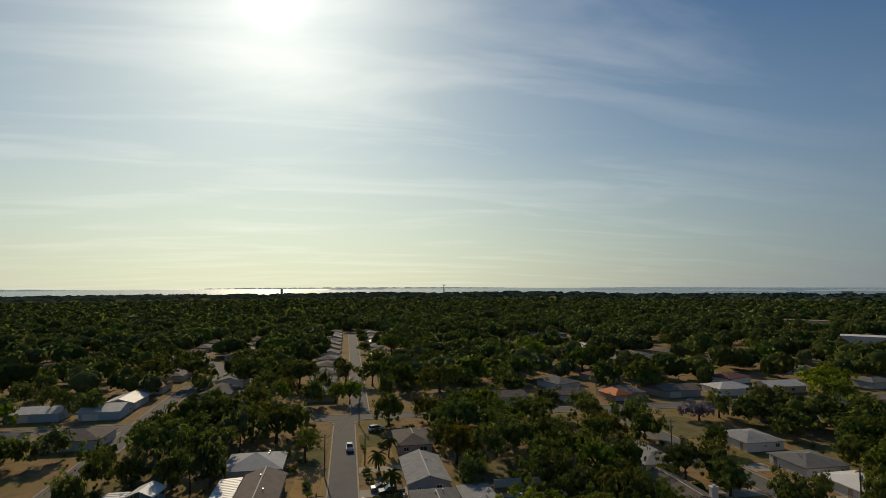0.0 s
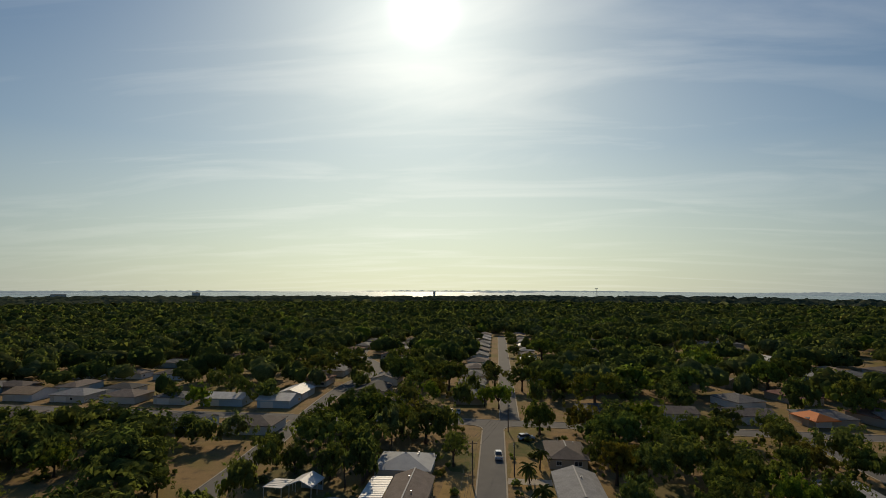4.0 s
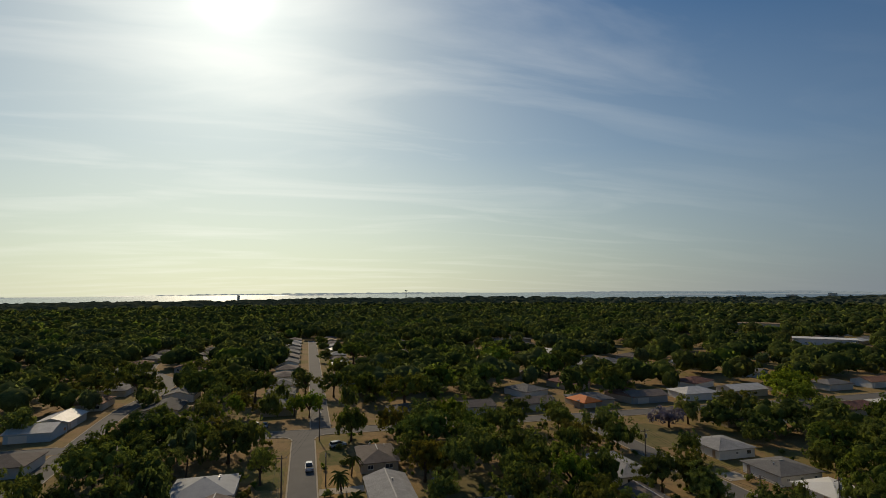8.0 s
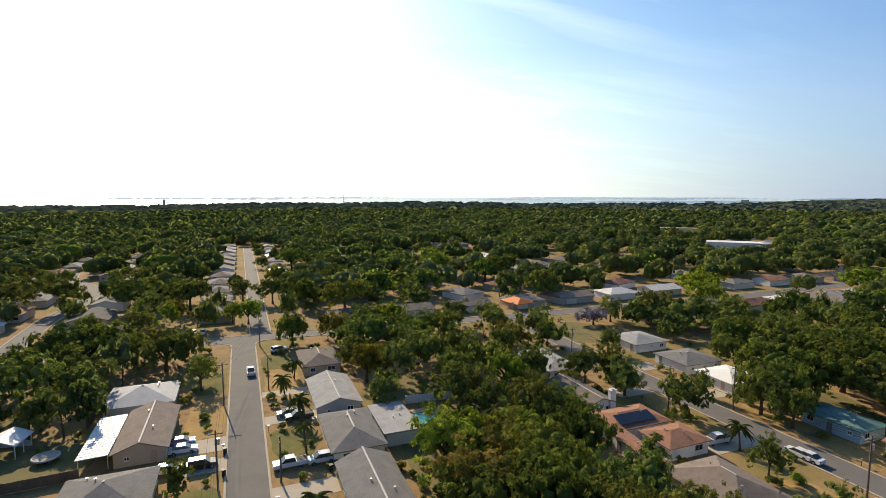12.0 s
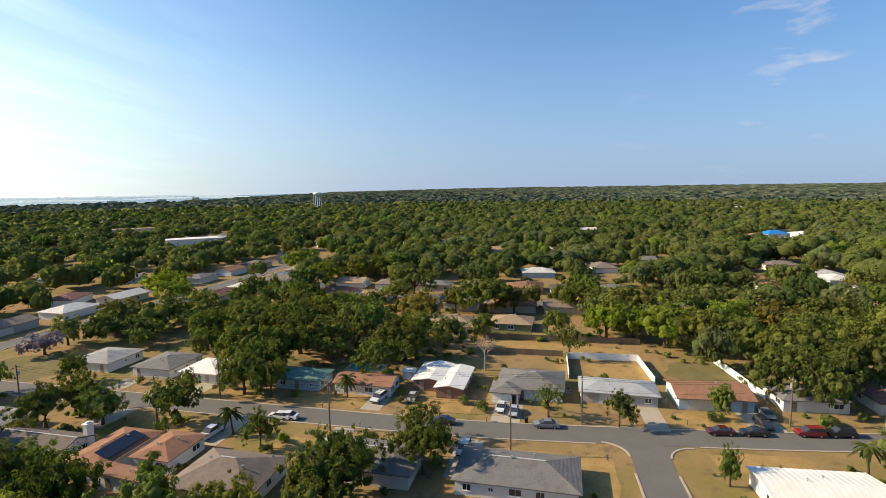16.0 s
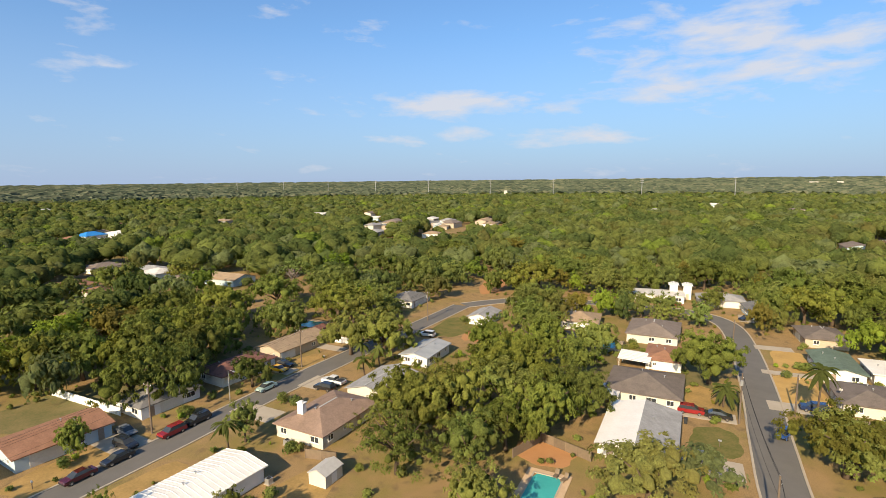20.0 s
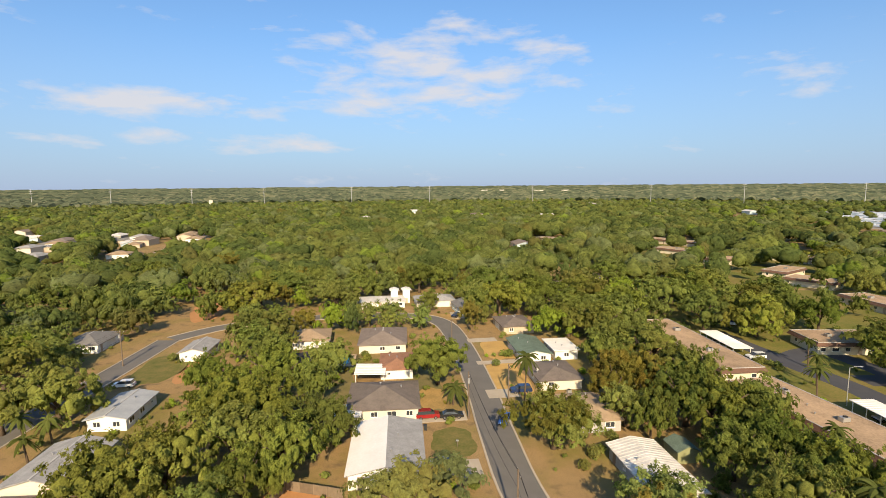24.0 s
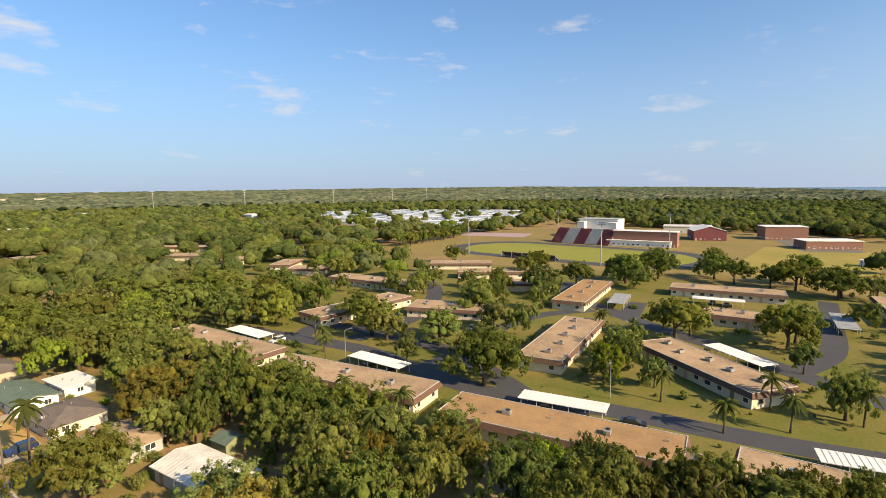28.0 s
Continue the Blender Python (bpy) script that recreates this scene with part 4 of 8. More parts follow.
# ---- houses west of the long street ----
house(-20.5, 97, 12.5, 13, 0, "yellow stucco house with a grey hip roof and pale patio", SH_GREY, W_YELLOW, front="+x", garage=None, pitch=0.34)
patio_roof(-27.0, 94.2, 6.5, 7.5, 0, 2.45, ROOF_STAINED, "stained white patio roof beside the yellow house")
house(-18.2, 119, 8.8, 19, 0, "beige house with a taupe gable roof and white ridge", SH_TAUPE, W_TAN, form="gable", pitch=0.36, front="-y", garage=None)
patio_roof(-25.0, 118.3, 4.6, 17.0, 0, 2.5, ROOF_WHITE, "bright white patio roof along the beige house", posts=8)
house(-21.8, 137.5, 13.4, 13, 0, "cream house with a blue-grey metal hip roof", ROOF_METAL, W_CREAM, pitch=0.30, front="-y", garage=None)
# houses east of the long street
house(16.1, 125.2, 9.6, 17.6, 0, "grey house with a pale grey hip roof", SH_PALE, W_GREY, form="gable", pitch=0.32, front="-x", garage=0.8)
house(16.0, 105.4, 9.6, 16.4, 0, "white house with a grey hip roof and pale hips", SH_GREY, W_WHITE, pitch=0.36, front="-x", garage=0.2)
house(24.4, 107, 6.9, 13.4, 0, "low grey flat-roofed back wing of a house", SH_PALE, W_WHITE, form="flat", front="+x", garage=None, caps=False)
house(15.7, 86, 9.0, 16.6, 0, "olive house with a grey gable roof and white ridge", SH_GREY, W_GREEN, form="gable", pitch=0.40, front="-y", garage=None)
house(16.4, 150, 10.0, 15.0, 0, "house with a brown hip roof behind yard trees", SH_BROWN, W_TAN, pitch=0.32, front="-x", garage=0.3)
house(15.5, 68.0, 9.0, 13.0, 0, "grey gabled house in the shade of oaks", SH_GREY, W_GREY, form="gable", front="-x", garage=0.5)
house(-20.0, 75.8, 14.0, 18.0, 0, "yellowish house with a broad brown shingle hip roof", shingle("warm_brown_shingle", (0.27, 0.18, 0.125)), W_YELLOW, front="+x", garage=None, caps=False, pitch=0.32)
patio_roof(-31.0, 81.4, 7.6, 9.0, 0, 2.5, SH_PALE, "pale grey patio roof beside the brown-roofed house")
house(-17.0, 52.0, 11.0, 15.0, 0, "house with a grey hip roof", SH_GREY, W_CREAM, front="+x", garage=0.3)
house(16.0, 46.0, 10.0, 15.0, 0, "house with a tan hip roof", SH_TAN, W_WHITE, front="-x", garage=0.4)
# the curved street, its near side
house(66, 90.8, 13.5, 8.6, 0, "white house with a terracotta roof round a courtyard", SH_TERRA, W_WHITE, pitch=0.30, front="+x", garage=None, caps=False)
house(68.5, 81.8, 9.5, 7.6, 0, "front wing of the terracotta-roofed white house", SH_TERRA, W_WHITE, pitch=0.30, front="+x", garage=None, caps=False)
house(59.6, 82.2, 3.2, 9.0, 0, "side wing with a brick-red roof", SH_TERRA, W_WHITE, form="shed", front="-x", garage=None, caps=False)
house(63.5, 66.9, 11.6, 14.2, 0, "white house with a grey-brown hip roof", SH_TAUPE, W_WHITE, pitch=0.38, front="+x", garage=0.2)
patio_roof(56.3, 65.8, 2.6, 5.6, 0, 2.3, ROOF_WHITE, "white patio roof behind the hip-roofed house")
house(65.4, 105, 7.6, 15.6, 0, "white house with a brown gable roof", SH_BROWN, W_WHITE, form="gable", pitch=0.34, front="+x", garage=0.7, chimney=(2.6, -7.2))
house(70.5, 126.5, 9.4, 17.5, 0, "house with a pale grey hip roof", SH_PALE, W_WHITE, pitch=0.28, front="+x", garage=0.6)
house(73.3, 24.2, 10.5, 18.6, 0, "white house with a grey hip roof at the street corner", SH_GREY, W_WHITE, pitch=0.30, front="+x", garage=None)
house(72.5, 46.5, 10.0, 14.0, 0, "grey-roofed house behind an oak", SH_GREY, W_CREAM, front="+x", garage=0.3)
house(76.9, -17.7, 9.6, 16.4, 5, "white house with a bright white ribbed metal roof", ROOF_WHITE, W_WHITE, form="gable", pitch=0.16, front="-x", garage=None, caps=False, seams=0.9)
house(79.3, -43.6, 11.4, 16.2, 8, "cream house with a rosy brown hip roof and white chimney", SH_ROSE, W_CREAM, pitch=0.30, front="-x", garage=None, chimney=(2.2, 4.4))
house(81.2, -60.3, 10.2, 13.8, 10, "yellowish house with a grey gable roof and carport", SH_PALE, W_CREAM, form="gable", pitch=0.26, front="+y", garage=None)
house(86.6, -81.4, 8.0, 13.0, 10, "pale house with a light grey roof", ROOF_METAL, W_WHITE, form="gable", pitch=0.2, front="+x", garage=0.4)
# its far side
house(104.5, 101, 10.5, 10.5, 0, "white house with a white roof and front porch", ROOF_WHITE, W_WHITE, pitch=0.22, front="-x", garage=None, caps=False)
house(106, 114.6, 12.5, 11.5, 0, "low white house with a grey roof", SH_GREY, W_WHITE, pitch=0.22, front="-x", garage=0.7)
house(106.5, 133.5, 12.0, 12.0, 0, "low house with a pale grey roof", SH_PALE, W_WHITE, pitch=0.22, front="-x", garage=0.3)
house(104, 76, 8.0, 11.6, 0, "pale blue house with a weathered turquoise roof", ROOF_TURQ, W_BLUE, pitch=0.24, front="-x", garage=None, caps=False)
house(103.6, 60.4, 7.4, 13.8, 0, "white house with a rust-brown shingle roof", SH_TERRA, W_WHITE, pitch=0.26, form="gable", front="-x", garage=0.15, caps=False)
house(111, 46.5, 12.0, 8.4, 0, "brick house with a bright white roof", ROOF_WHITE, W_BRICK, form="gable", pitch=0.16, front="-x", garage=None, caps=False)
house(108.8, 41.4, 14.0, 6.6, 0, "front wing of a brick house under a white roof", ROOF_WHITE, W_BRICK, form="gable", pitch=0.18, front="-x", garage=None, caps=False)
house(110.6, 24.6, 12.5, 14.5, 0, "white house with a stained grey hip roof", SH_GREY, W_WHITE, pitch=0.27, front="-x", garage=0.75)
house(104.8, 29.5, 6.5, 6.5, 0, "garage wing with a grey hip roof", SH_GREY, W_WHITE, pitch=0.27, front="-x", garage=0.5)
house(110, 6.6, 9.0, 16.0, 0, "grey house with a light grey metal roof", ROOF_METAL, W_GREY, pitch=0.24, front="-x", garage=0.4)
house(111.5, -11.4, 10.5, 15.0, 5, "pale blue house with a terracotta shingle roof", SH_TERRA, W_BLUE, form="gable", pitch=0.26, front="-x", garage=0.3, caps=False)
house(114.0, -30.0, 9.5, 13.0, 6, "white house hidden among oaks", SH_GREY, W_WHITE, front="-x", garage=0.5)
house(116.0, -48.6, 9.6, 15.4, 6, "white house with a maroon hip roof", SH_RED, W_WHITE, pitch=0.27, front="-x", garage=0.3, caps=False)
house(119.4, -66.6, 9.4, 17.4, 7, "tan house with a tan gable roof", SH_TAN, W_TAN, form="gable", pitch=0.30, front="-x", garage=0.15, caps=False)
house(127.5, -123.7, 11.0, 14.0, 10, "grey-roofed house on the bend", SH_GREY, W_WHITE, front="-x", garage=0.5)
house(92.5, -118.5, 7.5, 11.0, 10, "small white house beside a bare red yard", SH_PALE, W_WHITE, form="gable", front="+x", garage=None)
# houses of the next street
house(197, 110, 13, 17, 0, "white house with a brick-red hip roof", SH_RED, W_WHITE, front="+x", garage=0.4, caps=False)
house(192, 92, 12, 13, 0, "house with a tan hip roof", SH_TAN, W_WHITE, front="+x", garage=0.4)
house(156.7, 52.7, 13, 17, 0, "house with a pinkish tan hip roof", SH_TAN, W_PINK, front="+x", garage=0.4)
house(161.3, 33.9, 11, 13.5, 0, "green-walled house with a tan hip roof", SH_TAN, W_GREEN, front="+x", garage=0.3)
house(188, 70.8, 13, 12, 0, "house with a taupe hip roof", SH_TAUPE, W_CREAM, front="+x", garage=0.3)
house(221, 33, 14, 13, 0, "house with a pink-brown tile roof", SH_RED, W_PINK, front="-x", garage=0.3)
# the street south of the crossing
house(31.7, -69.8, 12.2, 17.6, 10, "white house with a pale grey gable roof", SH_PALE, W_WHITE, form="gable", pitch=0.20, front="+y", garage=None, caps=False, roof_two=ROOF_WHITE)
house(36.5, -90.3, 14.5, 14.5, 10, "cream house with a grey-brown hip roof", SH_BROWN, W_CREAM, pitch=0.28, front="-x", garage=0.3, caps=False)
patio_roof(41.6, -82.2, 5.0, 5.5, 10, 2.45, ROOF_STAINED, "stained white patio roof beside the dark-roofed house")
patio_roof(42.5, -104.0, 7.0, 7.0, 10, 2.7, ROOF_WHITE, "bright white patio roof over a paved court", name="patio_roof")
house(37.6, -111, 8.5, 12.5, 10, "house with a bright terracotta roof", SH_TERRA, W_WHITE, front="-x", garage=0.4, caps=False)
house(45.3, -131.5, 13.5, 17, 10, "cream house with a taupe hip roof", SH_TAUPE, W_CREAM, front="-x", garage=0.4)
house(56.5, -178, 19.0, 10.0, 15, "long white flat-roofed house", ROOF_STAINED, W_WHITE, form="flat", front="+y", garage=0.2, caps=False)
for u in (52.0, 47.6):
    house(u, -184.0 - 0.27 * (52.0 - u), 3.6, 4.6, 15, "small white gabled upper storey behind a flat roof", ROOF_WHITE, W_WHITE, form="gable", h=5.2, front="+y", garage=None, caps=False)
house(36.5, -182, 15.0, 10.5, 15, "low white house with a pale roof", SH_PALE, W_CREAM, front="+y", garage=0.7)
house(5.0, -125.5, 8.6, 15.4, 12, "white house with a grey-green gable roof", SH_GREEN, W_WHITE, form="gable", pitch=0.24, front="+y", garage=None, caps=False)
house(-3.5, -126.5, 7.0, 10.5, 12, "white flat-roofed back wing", ROOF_WHITE, W_WHITE, form="flat", front="-x", garage=None, caps=False)
house(0.6, -107.4, 10.4, 12.6, 12, "house with a brown hip roof and a red end wall", SH_BROWN, W_CREAM, pitch=0.26, h=2.4, front="+x", garage=None, caps=False)
house(-9.8, -66.8, 8.4, 15.5, 12, "weathered house with a rusty corrugated metal roof", ROOF_STAINED, W_GREY, form="gable", pitch=0.22, front="+x", garage=None, caps=False, seams=0.8)
house(-3.5, -88.0, 9.5, 13.0, 12, "tan-roofed house among trees", SH_TAN, W_GREY, front="+x", garage=0.4, h=2.4, caps=False)
house(66.5, -131, 12.0, 12.0, 15, "low house with a pale tan roof", SH_TAN, W_WHITE, front="+x", garage=0.4, caps=False)
house(23.5, -172.0, 9.0, 12.0, 20, "grey-roofed house at the end of the street", SH_GREY, W_BLUE, form="gable", front="+y", garage=None)
house(8.0, -150.5, 10.5, 13.0, 15, "brown-roofed house under tall trees", SH_BROWN, W_TAN, front="+x", garage=0.4)


# ---- apartments ----
def air_unit(x, y, z, rz):
    ob = thing("air_conditioner", "grey rooftop air conditioning unit", "air conditioner", pose(x, y, z, 0, 0, rz), "rooftop air conditioners")
    part("body", Geo().box(0, 0, 0.42, 1.5, 1.1, 0.72), METAL_GREY, ob)
    part("base_frame", Geo().box(0, 0, 0.03, 1.7, 1.3, 0.06), WOOD, ob)
    part("fan_guard", Geo().tube([(0.2, 0, 0.78), (0.2, 0, 0.88)], [0.42, 0.40], 12), TYRE, ob)


def apartment(x, y, w, d, rz, units=4, label="long cream apartment block with a gravel roof and brown mansard edge", detail=True, gravel=None):
    TAKEN.append((x, y, w / 2, d / 2, rz))
    ob = thing("apartment_building", label, "apartment building", pose(x, y, 0, 0, 0, rz), "apartment blocks")
    a, b = w / 2, d / 2
    part("wall", Geo().box(0, 0, 1.3, w - 1.6, d - 1.6, 2.6), W_APT, ob)
    low, high = [(-a, -b), (a, -b), (a, b), (-a, b)], [(-a + .55, -b + .55), (a - .55, -b + .55), (a - .55, b - .55), (-a + .55, b - .55)]
    pts = [(u, v, 2.45) for u, v in low] + [(u, v, 3.45) for u, v in high] + [(u * 0.985, v * 0.95, 2.40) for u, v in low]
    part("mansard", Geo().add(pts, [(i, (i + 1) % 4, 4 + (i + 1) % 4, 4 + i) for i in range(4)] + [(11, 10, 9, 8)] + [(i, 8 + i, 8 + (i + 1) % 4, (i + 1) % 4) for i in range(4)]), ROOF_EDGE, ob, "brown shingled roof edge")
    roof = part("roof", Geo().box(0, 0, 3.36, w - 1.1, d - 1.1, 0.14), gravel or ROOF_GRAVEL, ob, "flat orange-tan gravel roof" if gravel else "flat tan gravel roof")
    for sx, sy, cx, cy in ((w - 1.0, 0.16, 0, b - .6), (w - 1.0, 0.16, 0, -b + .6), (0.16, d - 1.3, a - .6, 0), (0.16, d - 1.3, -a + .6, 0)):
        part("roof_edge", Geo().box(cx, cy, 3.47, sx, sy, 0.12), RIDGE, roof)
    rng = random.Random(int(x * 3 + y))
    for side in (-1, 1):
        n = int((w - 3) / (3.0 if detail else 9.0))
        for i in range(n):
            s = -a + 2.2 + i * (w - 4.4) / max(1, n - 1)
            m = pose(0, 0, 0, 0, 0, 90 * side) @ pose(b - 0.8, -side * s * 1.0, 0)
            if i % 4 == 1:
                part("door", DOOR, None, ob, "", m @ pose(0, 0, 1.03))
            else:
                part("window", WINDOWS["wide" if i % 2 else "mid"][2], None, ob, "", m @ pose(0, 0, 1.45))
        for s in (-0.25, 0.25):
            part("window", WINDOWS["mid"][2], None, ob, "", pose(0, 0, 0, 0, 0, 0 if side > 0 else 180) @ pose(a - 0.8, s * d, 1.45))
    for i in range(units):
        u, v = -a + w * (i + 0.7) / (units + 0.4), rng.uniform(-0.12, 0.12) * d
        p = pose(x, y, 0, 0, 0, rz) @ Vector((u, v, 3.43))
        air_unit(p.x, p.y, p.z, rz + rng.choice((0, 90)))
    for i in range(3):
        u, v = rng.uniform(-0.45, 0.45) * w, rng.uniform(-0.3, 0.3) * d
        part("roof_vent", Geo().tube([(u, v, 3.4), (u, v, 3.8)], [0.1, 0.1], 6).box(u, v, 3.82, 0.3, 0.3, 0.05), METAL_GREY, roof)


def carport(x, y, w, d, rz, grey=False):
    patio_roof(x, y, w, d, rz, 2.35, ROOF_METAL if grey else ROOF_WHITE, "long grey ribbed carport roof on slim posts" if grey else "long white ribbed carport roof on slim posts", name="carport", category="carport", posts=12, tilt=0.0)


apartment(-107, -27.5, 37, 12.5, 61, 5)
apartment(-103.5, -62.5, 43, 12.5, 15, 5)
apartment(-56.5, -35.5, 42, 11.5, 106, 2, gravel=ROOF_ORANGE)
apartment(-38.0, -130, 44, 11.5, 100, 2)
apartment(-46, -82.5, 43, 11.5, 106, 3)
apartment(-90, -137, 42, 13, 3, 4)
apartment(-109.5, -110.5, 30, 13, 118, 3)
apartment(-124.5, -173, 46, 12, 102, 3)
apartment(-163, -90, 46, 13, 15, 4, gravel=ROOF_ORANGE)
apartment(-200, -50, 40, 12, 106, 3)
apartment(-160, -37, 27, 12, 100, 4)
apartment(-203, 2, 36, 13, 15, 3)
apartment(-66, 3, 26, 12, 100, 2)
FAR_BLOCK = "distant cream apartment block with a flat tan roof"
for x, y, w, rz in ((-36, -392, 40, 130), (-74, -287, 26, 130), (-120, -385, 42, 127), (-103, -332, 28, 127), (-113, -290, 18, 20), (-157, -301, 22, 127), (-126, -253, 22, 40), (-124, -226, 20, 128), (-181, -143, 46, 131), (-188, -178, 34, 130), (-163, -118, 26, 131)):
    apartment(x, y, w, 12, rz, 1, FAR_BLOCK, False)
carport(-46, -303, 14, 5, 130)
carport(-38, -318, 14, 5, 130)
carport(-59, -87, 17, 4.9, 98)
carport(-49, -135.5, 17, 5.2, 98)
carport(-68, -41, 17, 4.6, 108)
carport(-121.5, -24.5, 17.5, 5.0, 61)
carport(-79.5, 6, 16, 4.6, 110)
carport(-162, -75, 18, 6, 17, True)
carport(-184, -48, 17, 5, 105)
carport(-176, -10.5, 21, 5.5, 14, True)
carport(-25.5, -175, 16, 5, 100)
carport(-30, -226, 16, 5, 20)


# ---- yards ----
ORANGE = material("orange_tarp", (0.72, 0.20, 0.03), 0.7, second=(0.55, 0.14, 0.02))
BLUE_TARP = material("blue_tarp", (0.03, 0.25, 0.62), 0.6)
MAROON = material("maroon_paint", (0.17, 0.045, 0.05), 0.7, second=(0.13, 0.035, 0.04))
PAVERS = material("pinkish_pavers", (0.56, 0.40, 0.25), 0.9, second=(0.43, 0.29, 0.17), scale=1.5, bump=0.2)
SOLAR = material("solar_panel", (0.02, 0.02, 0.028), 0.2, spec=0.6)
BLACK_NET = material("black_mesh", (0.03, 0.03, 0.033), 0.8)
VINYL = material("white_vinyl", (0.80, 0.79, 0.76), 0.45, by_object=0.08, second=(0.70, 0.69, 0.65))

APARTMENT_LAWN = material("apartment_lawn", (0.100, 0.122, 0.022), 0.95, second=(0.215, 0.16, 0.055), scale=0.06, amount=0.8, fine=1.5, bump=0.4, spec=0.1)
ground_patch("lawn", [(-30, -152), (-38, -60), (-50, -20), (-58, 30), (-232, 22), (-226, -110), (-196, -215), (-55, -218)], APARTMENT_LAWN, "green and straw-coloured lawn round the apartment blocks", "lawn", 0.012)
ground_patch("lawn", [(-56, -222), (-196, -219), (-214, -300), (-170, -420), (-10, -430), (-24, -300)], APARTMENT_LAWN, "green and straw-coloured lawn round the farther apartment blocks", "lawn", 0.012)
def blob(cx, cy, w, d, rz, n=36):
    """A loose-edged patch about as wide and deep as given."""
    rng = random.Random(int(cx * 5 + cy * 3))
    p1, p2, c, s = rng.uniform(0, 6.28), rng.uniform(0, 6.28), math.cos(radians(rz)), math.sin(radians(rz))
    pts = []
    for k in range(n):
        a = 2 * math.pi * k / n
        ca, sa = math.cos(a), math.sin(a)
        r = (abs(ca) ** 3.2 + abs(sa) ** 3.2) ** (-1 / 3.2) * (0.95 + 0.05 * math.sin(3 * a + p1) + 0.04 * math.sin(7 * a + p2) + rng.uniform(-0.025, 0.025))
        u, v = w / 2 * r * ca, d / 2 * r * sa
        pts.append((cx + c * u - s * v, cy + s * u + c * v))
    return pts


for cx, cy, w, d, rz, m, words in (
        (6.8, 79.0, 9.0, 20.0, 0, LAWN, "watered green front lawn"), (-9.4, 72.6, 8.0, 10.6, 0, LAWN, "bright green front lawn"), (-9.2, 145, 7.0, 14, 0, LAWN, "shaded green front lawn"), (-9.2, 89.5, 8.0, 19, 0, LAWN, "olive front lawn"), (6.4, 158, 8.0, 14, 0, LAWN, "olive front lawn"), (6.5, 109, 8.6, 13, 0, LAWN, "patchy green front lawn"), 
        (-9.0, 126, 7.5, 22, 0, STRAW, "dry front lawn beside the driveway"), (6.6, 140, 8.6, 22, 0, STRAW, "dry straw-coloured front lawn"), (-10, 57, 8, 30, 0, LAWN, "green front lawn"),
        (141, 20, 11, 44, -4, STRAW, "mown strip of dry grass behind the fences"), (152.5, 34, 12, 15, 0, LAWN, "bright green lawn behind a fence"), (126, 4, 12, 18, 0, STRAW, "bare tan yard inside a white fence"),
        (77.5, 12.5, 14, 7, 0, STRAW, "dry corner lawn"), (81, 24, 6, 16, 0, STRAW, "dry front lawn"), (86.5, -14, 7, 16, 5, STRAW, "dry front yard"), (66, -20, 10, 26, 5, STRAW, "dry back yard"),
        (98.5, 42, 7, 14, 0, STRAW, "dry front lawn"), (97.5, 66, 8, 18, 0, STRAW, "shaded dry yard"), (101.5, -12, 8, 22, 6, STRAW, "dry front yard with fallen leaves"), (109, -62, 7, 14, 8, STRAW, "dry front lawn"),
        (96.5, -108, 12, 22, 12, LAWN, "green front lawn beside bare soil"), (87.5, -108, 7, 20, 12, DIRT, "bare red-brown soil yard"), (21.3, -76.6, 8.0, 11.0, 11, LAWN, "small green front lawn"), (24.5, -60.5, 7, 6, 12, LAWN, "green lawn at the driveway"),
        (27, -95, 6, 12, 11, STRAW, "dry front lawn"), (11.0, -108, 9.5, 22, 12, GOLD, "golden dry front lawn"), (13.0, -129, 9.0, 17, 13, GOLD, "golden dry front lawn"), (43, -57, 10, 8, 10, DIRT, "bare brown yard beside the pool"),
        (33, -163, 14, 8, 20, STRAW, "dry yard at the bend"), (120, -172, 12, 44, 24, DIRT, "bare tan clearing under trees"), (66, -160, 22, 12, 10, STRAW, "dry yard at the bend"), (98, 84, 9, 14, 0, STRAW, "dry front lawn"), (76.5, 62, 7, 12, 0, STRAW, "dry front lawn"), (80, 88, 6, 20, 0, STRAW, "dry front yard")):
    ground_patch("lawn", blob(cx, cy, w, d, rz), m, words + " of a house", "lawn", 0.018 + 0.0007 * (abs(cx * 7 + cy) % 9))
# dark green-brown grass, with the yards' tree shade partly put into its tone
SHADY_GRASS = material("patchy_shade_toned_grass", (0.10, 0.105, 0.038), 0.95, second=(0.22, 0.165, 0.075), scale=0.25, amount=0.6, fine=2.5, bump=0.5, spec=0.1)
for cx, cy, w, d, rz in ((-36, 96, 15, 21, 0), (-35, 116, 18, 16, 0), (-46, 128, 16, 22, 0), (30, 92, 14, 22, 0), (34, 128, 20, 18, 0), (54, 108, 16, 26, 0), (110, 92, 24, 30, 0), (100, 152, 20, 26, 0), (30, -100, 9, 30, 10), (112, 70, 14, 26, 0), (52, -90, 16, 50, 10), (128, -30, 22, 50, 5), (-14, 64, 12, 14, 0)):
    ground_patch("lawn", blob(cx, cy, w, d, rz), SHADY_GRASS, "patchy dark grass of a shaded back yard", "lawn", 0.012 + 0.0006 * (abs(cx * 3 + cy) % 7))
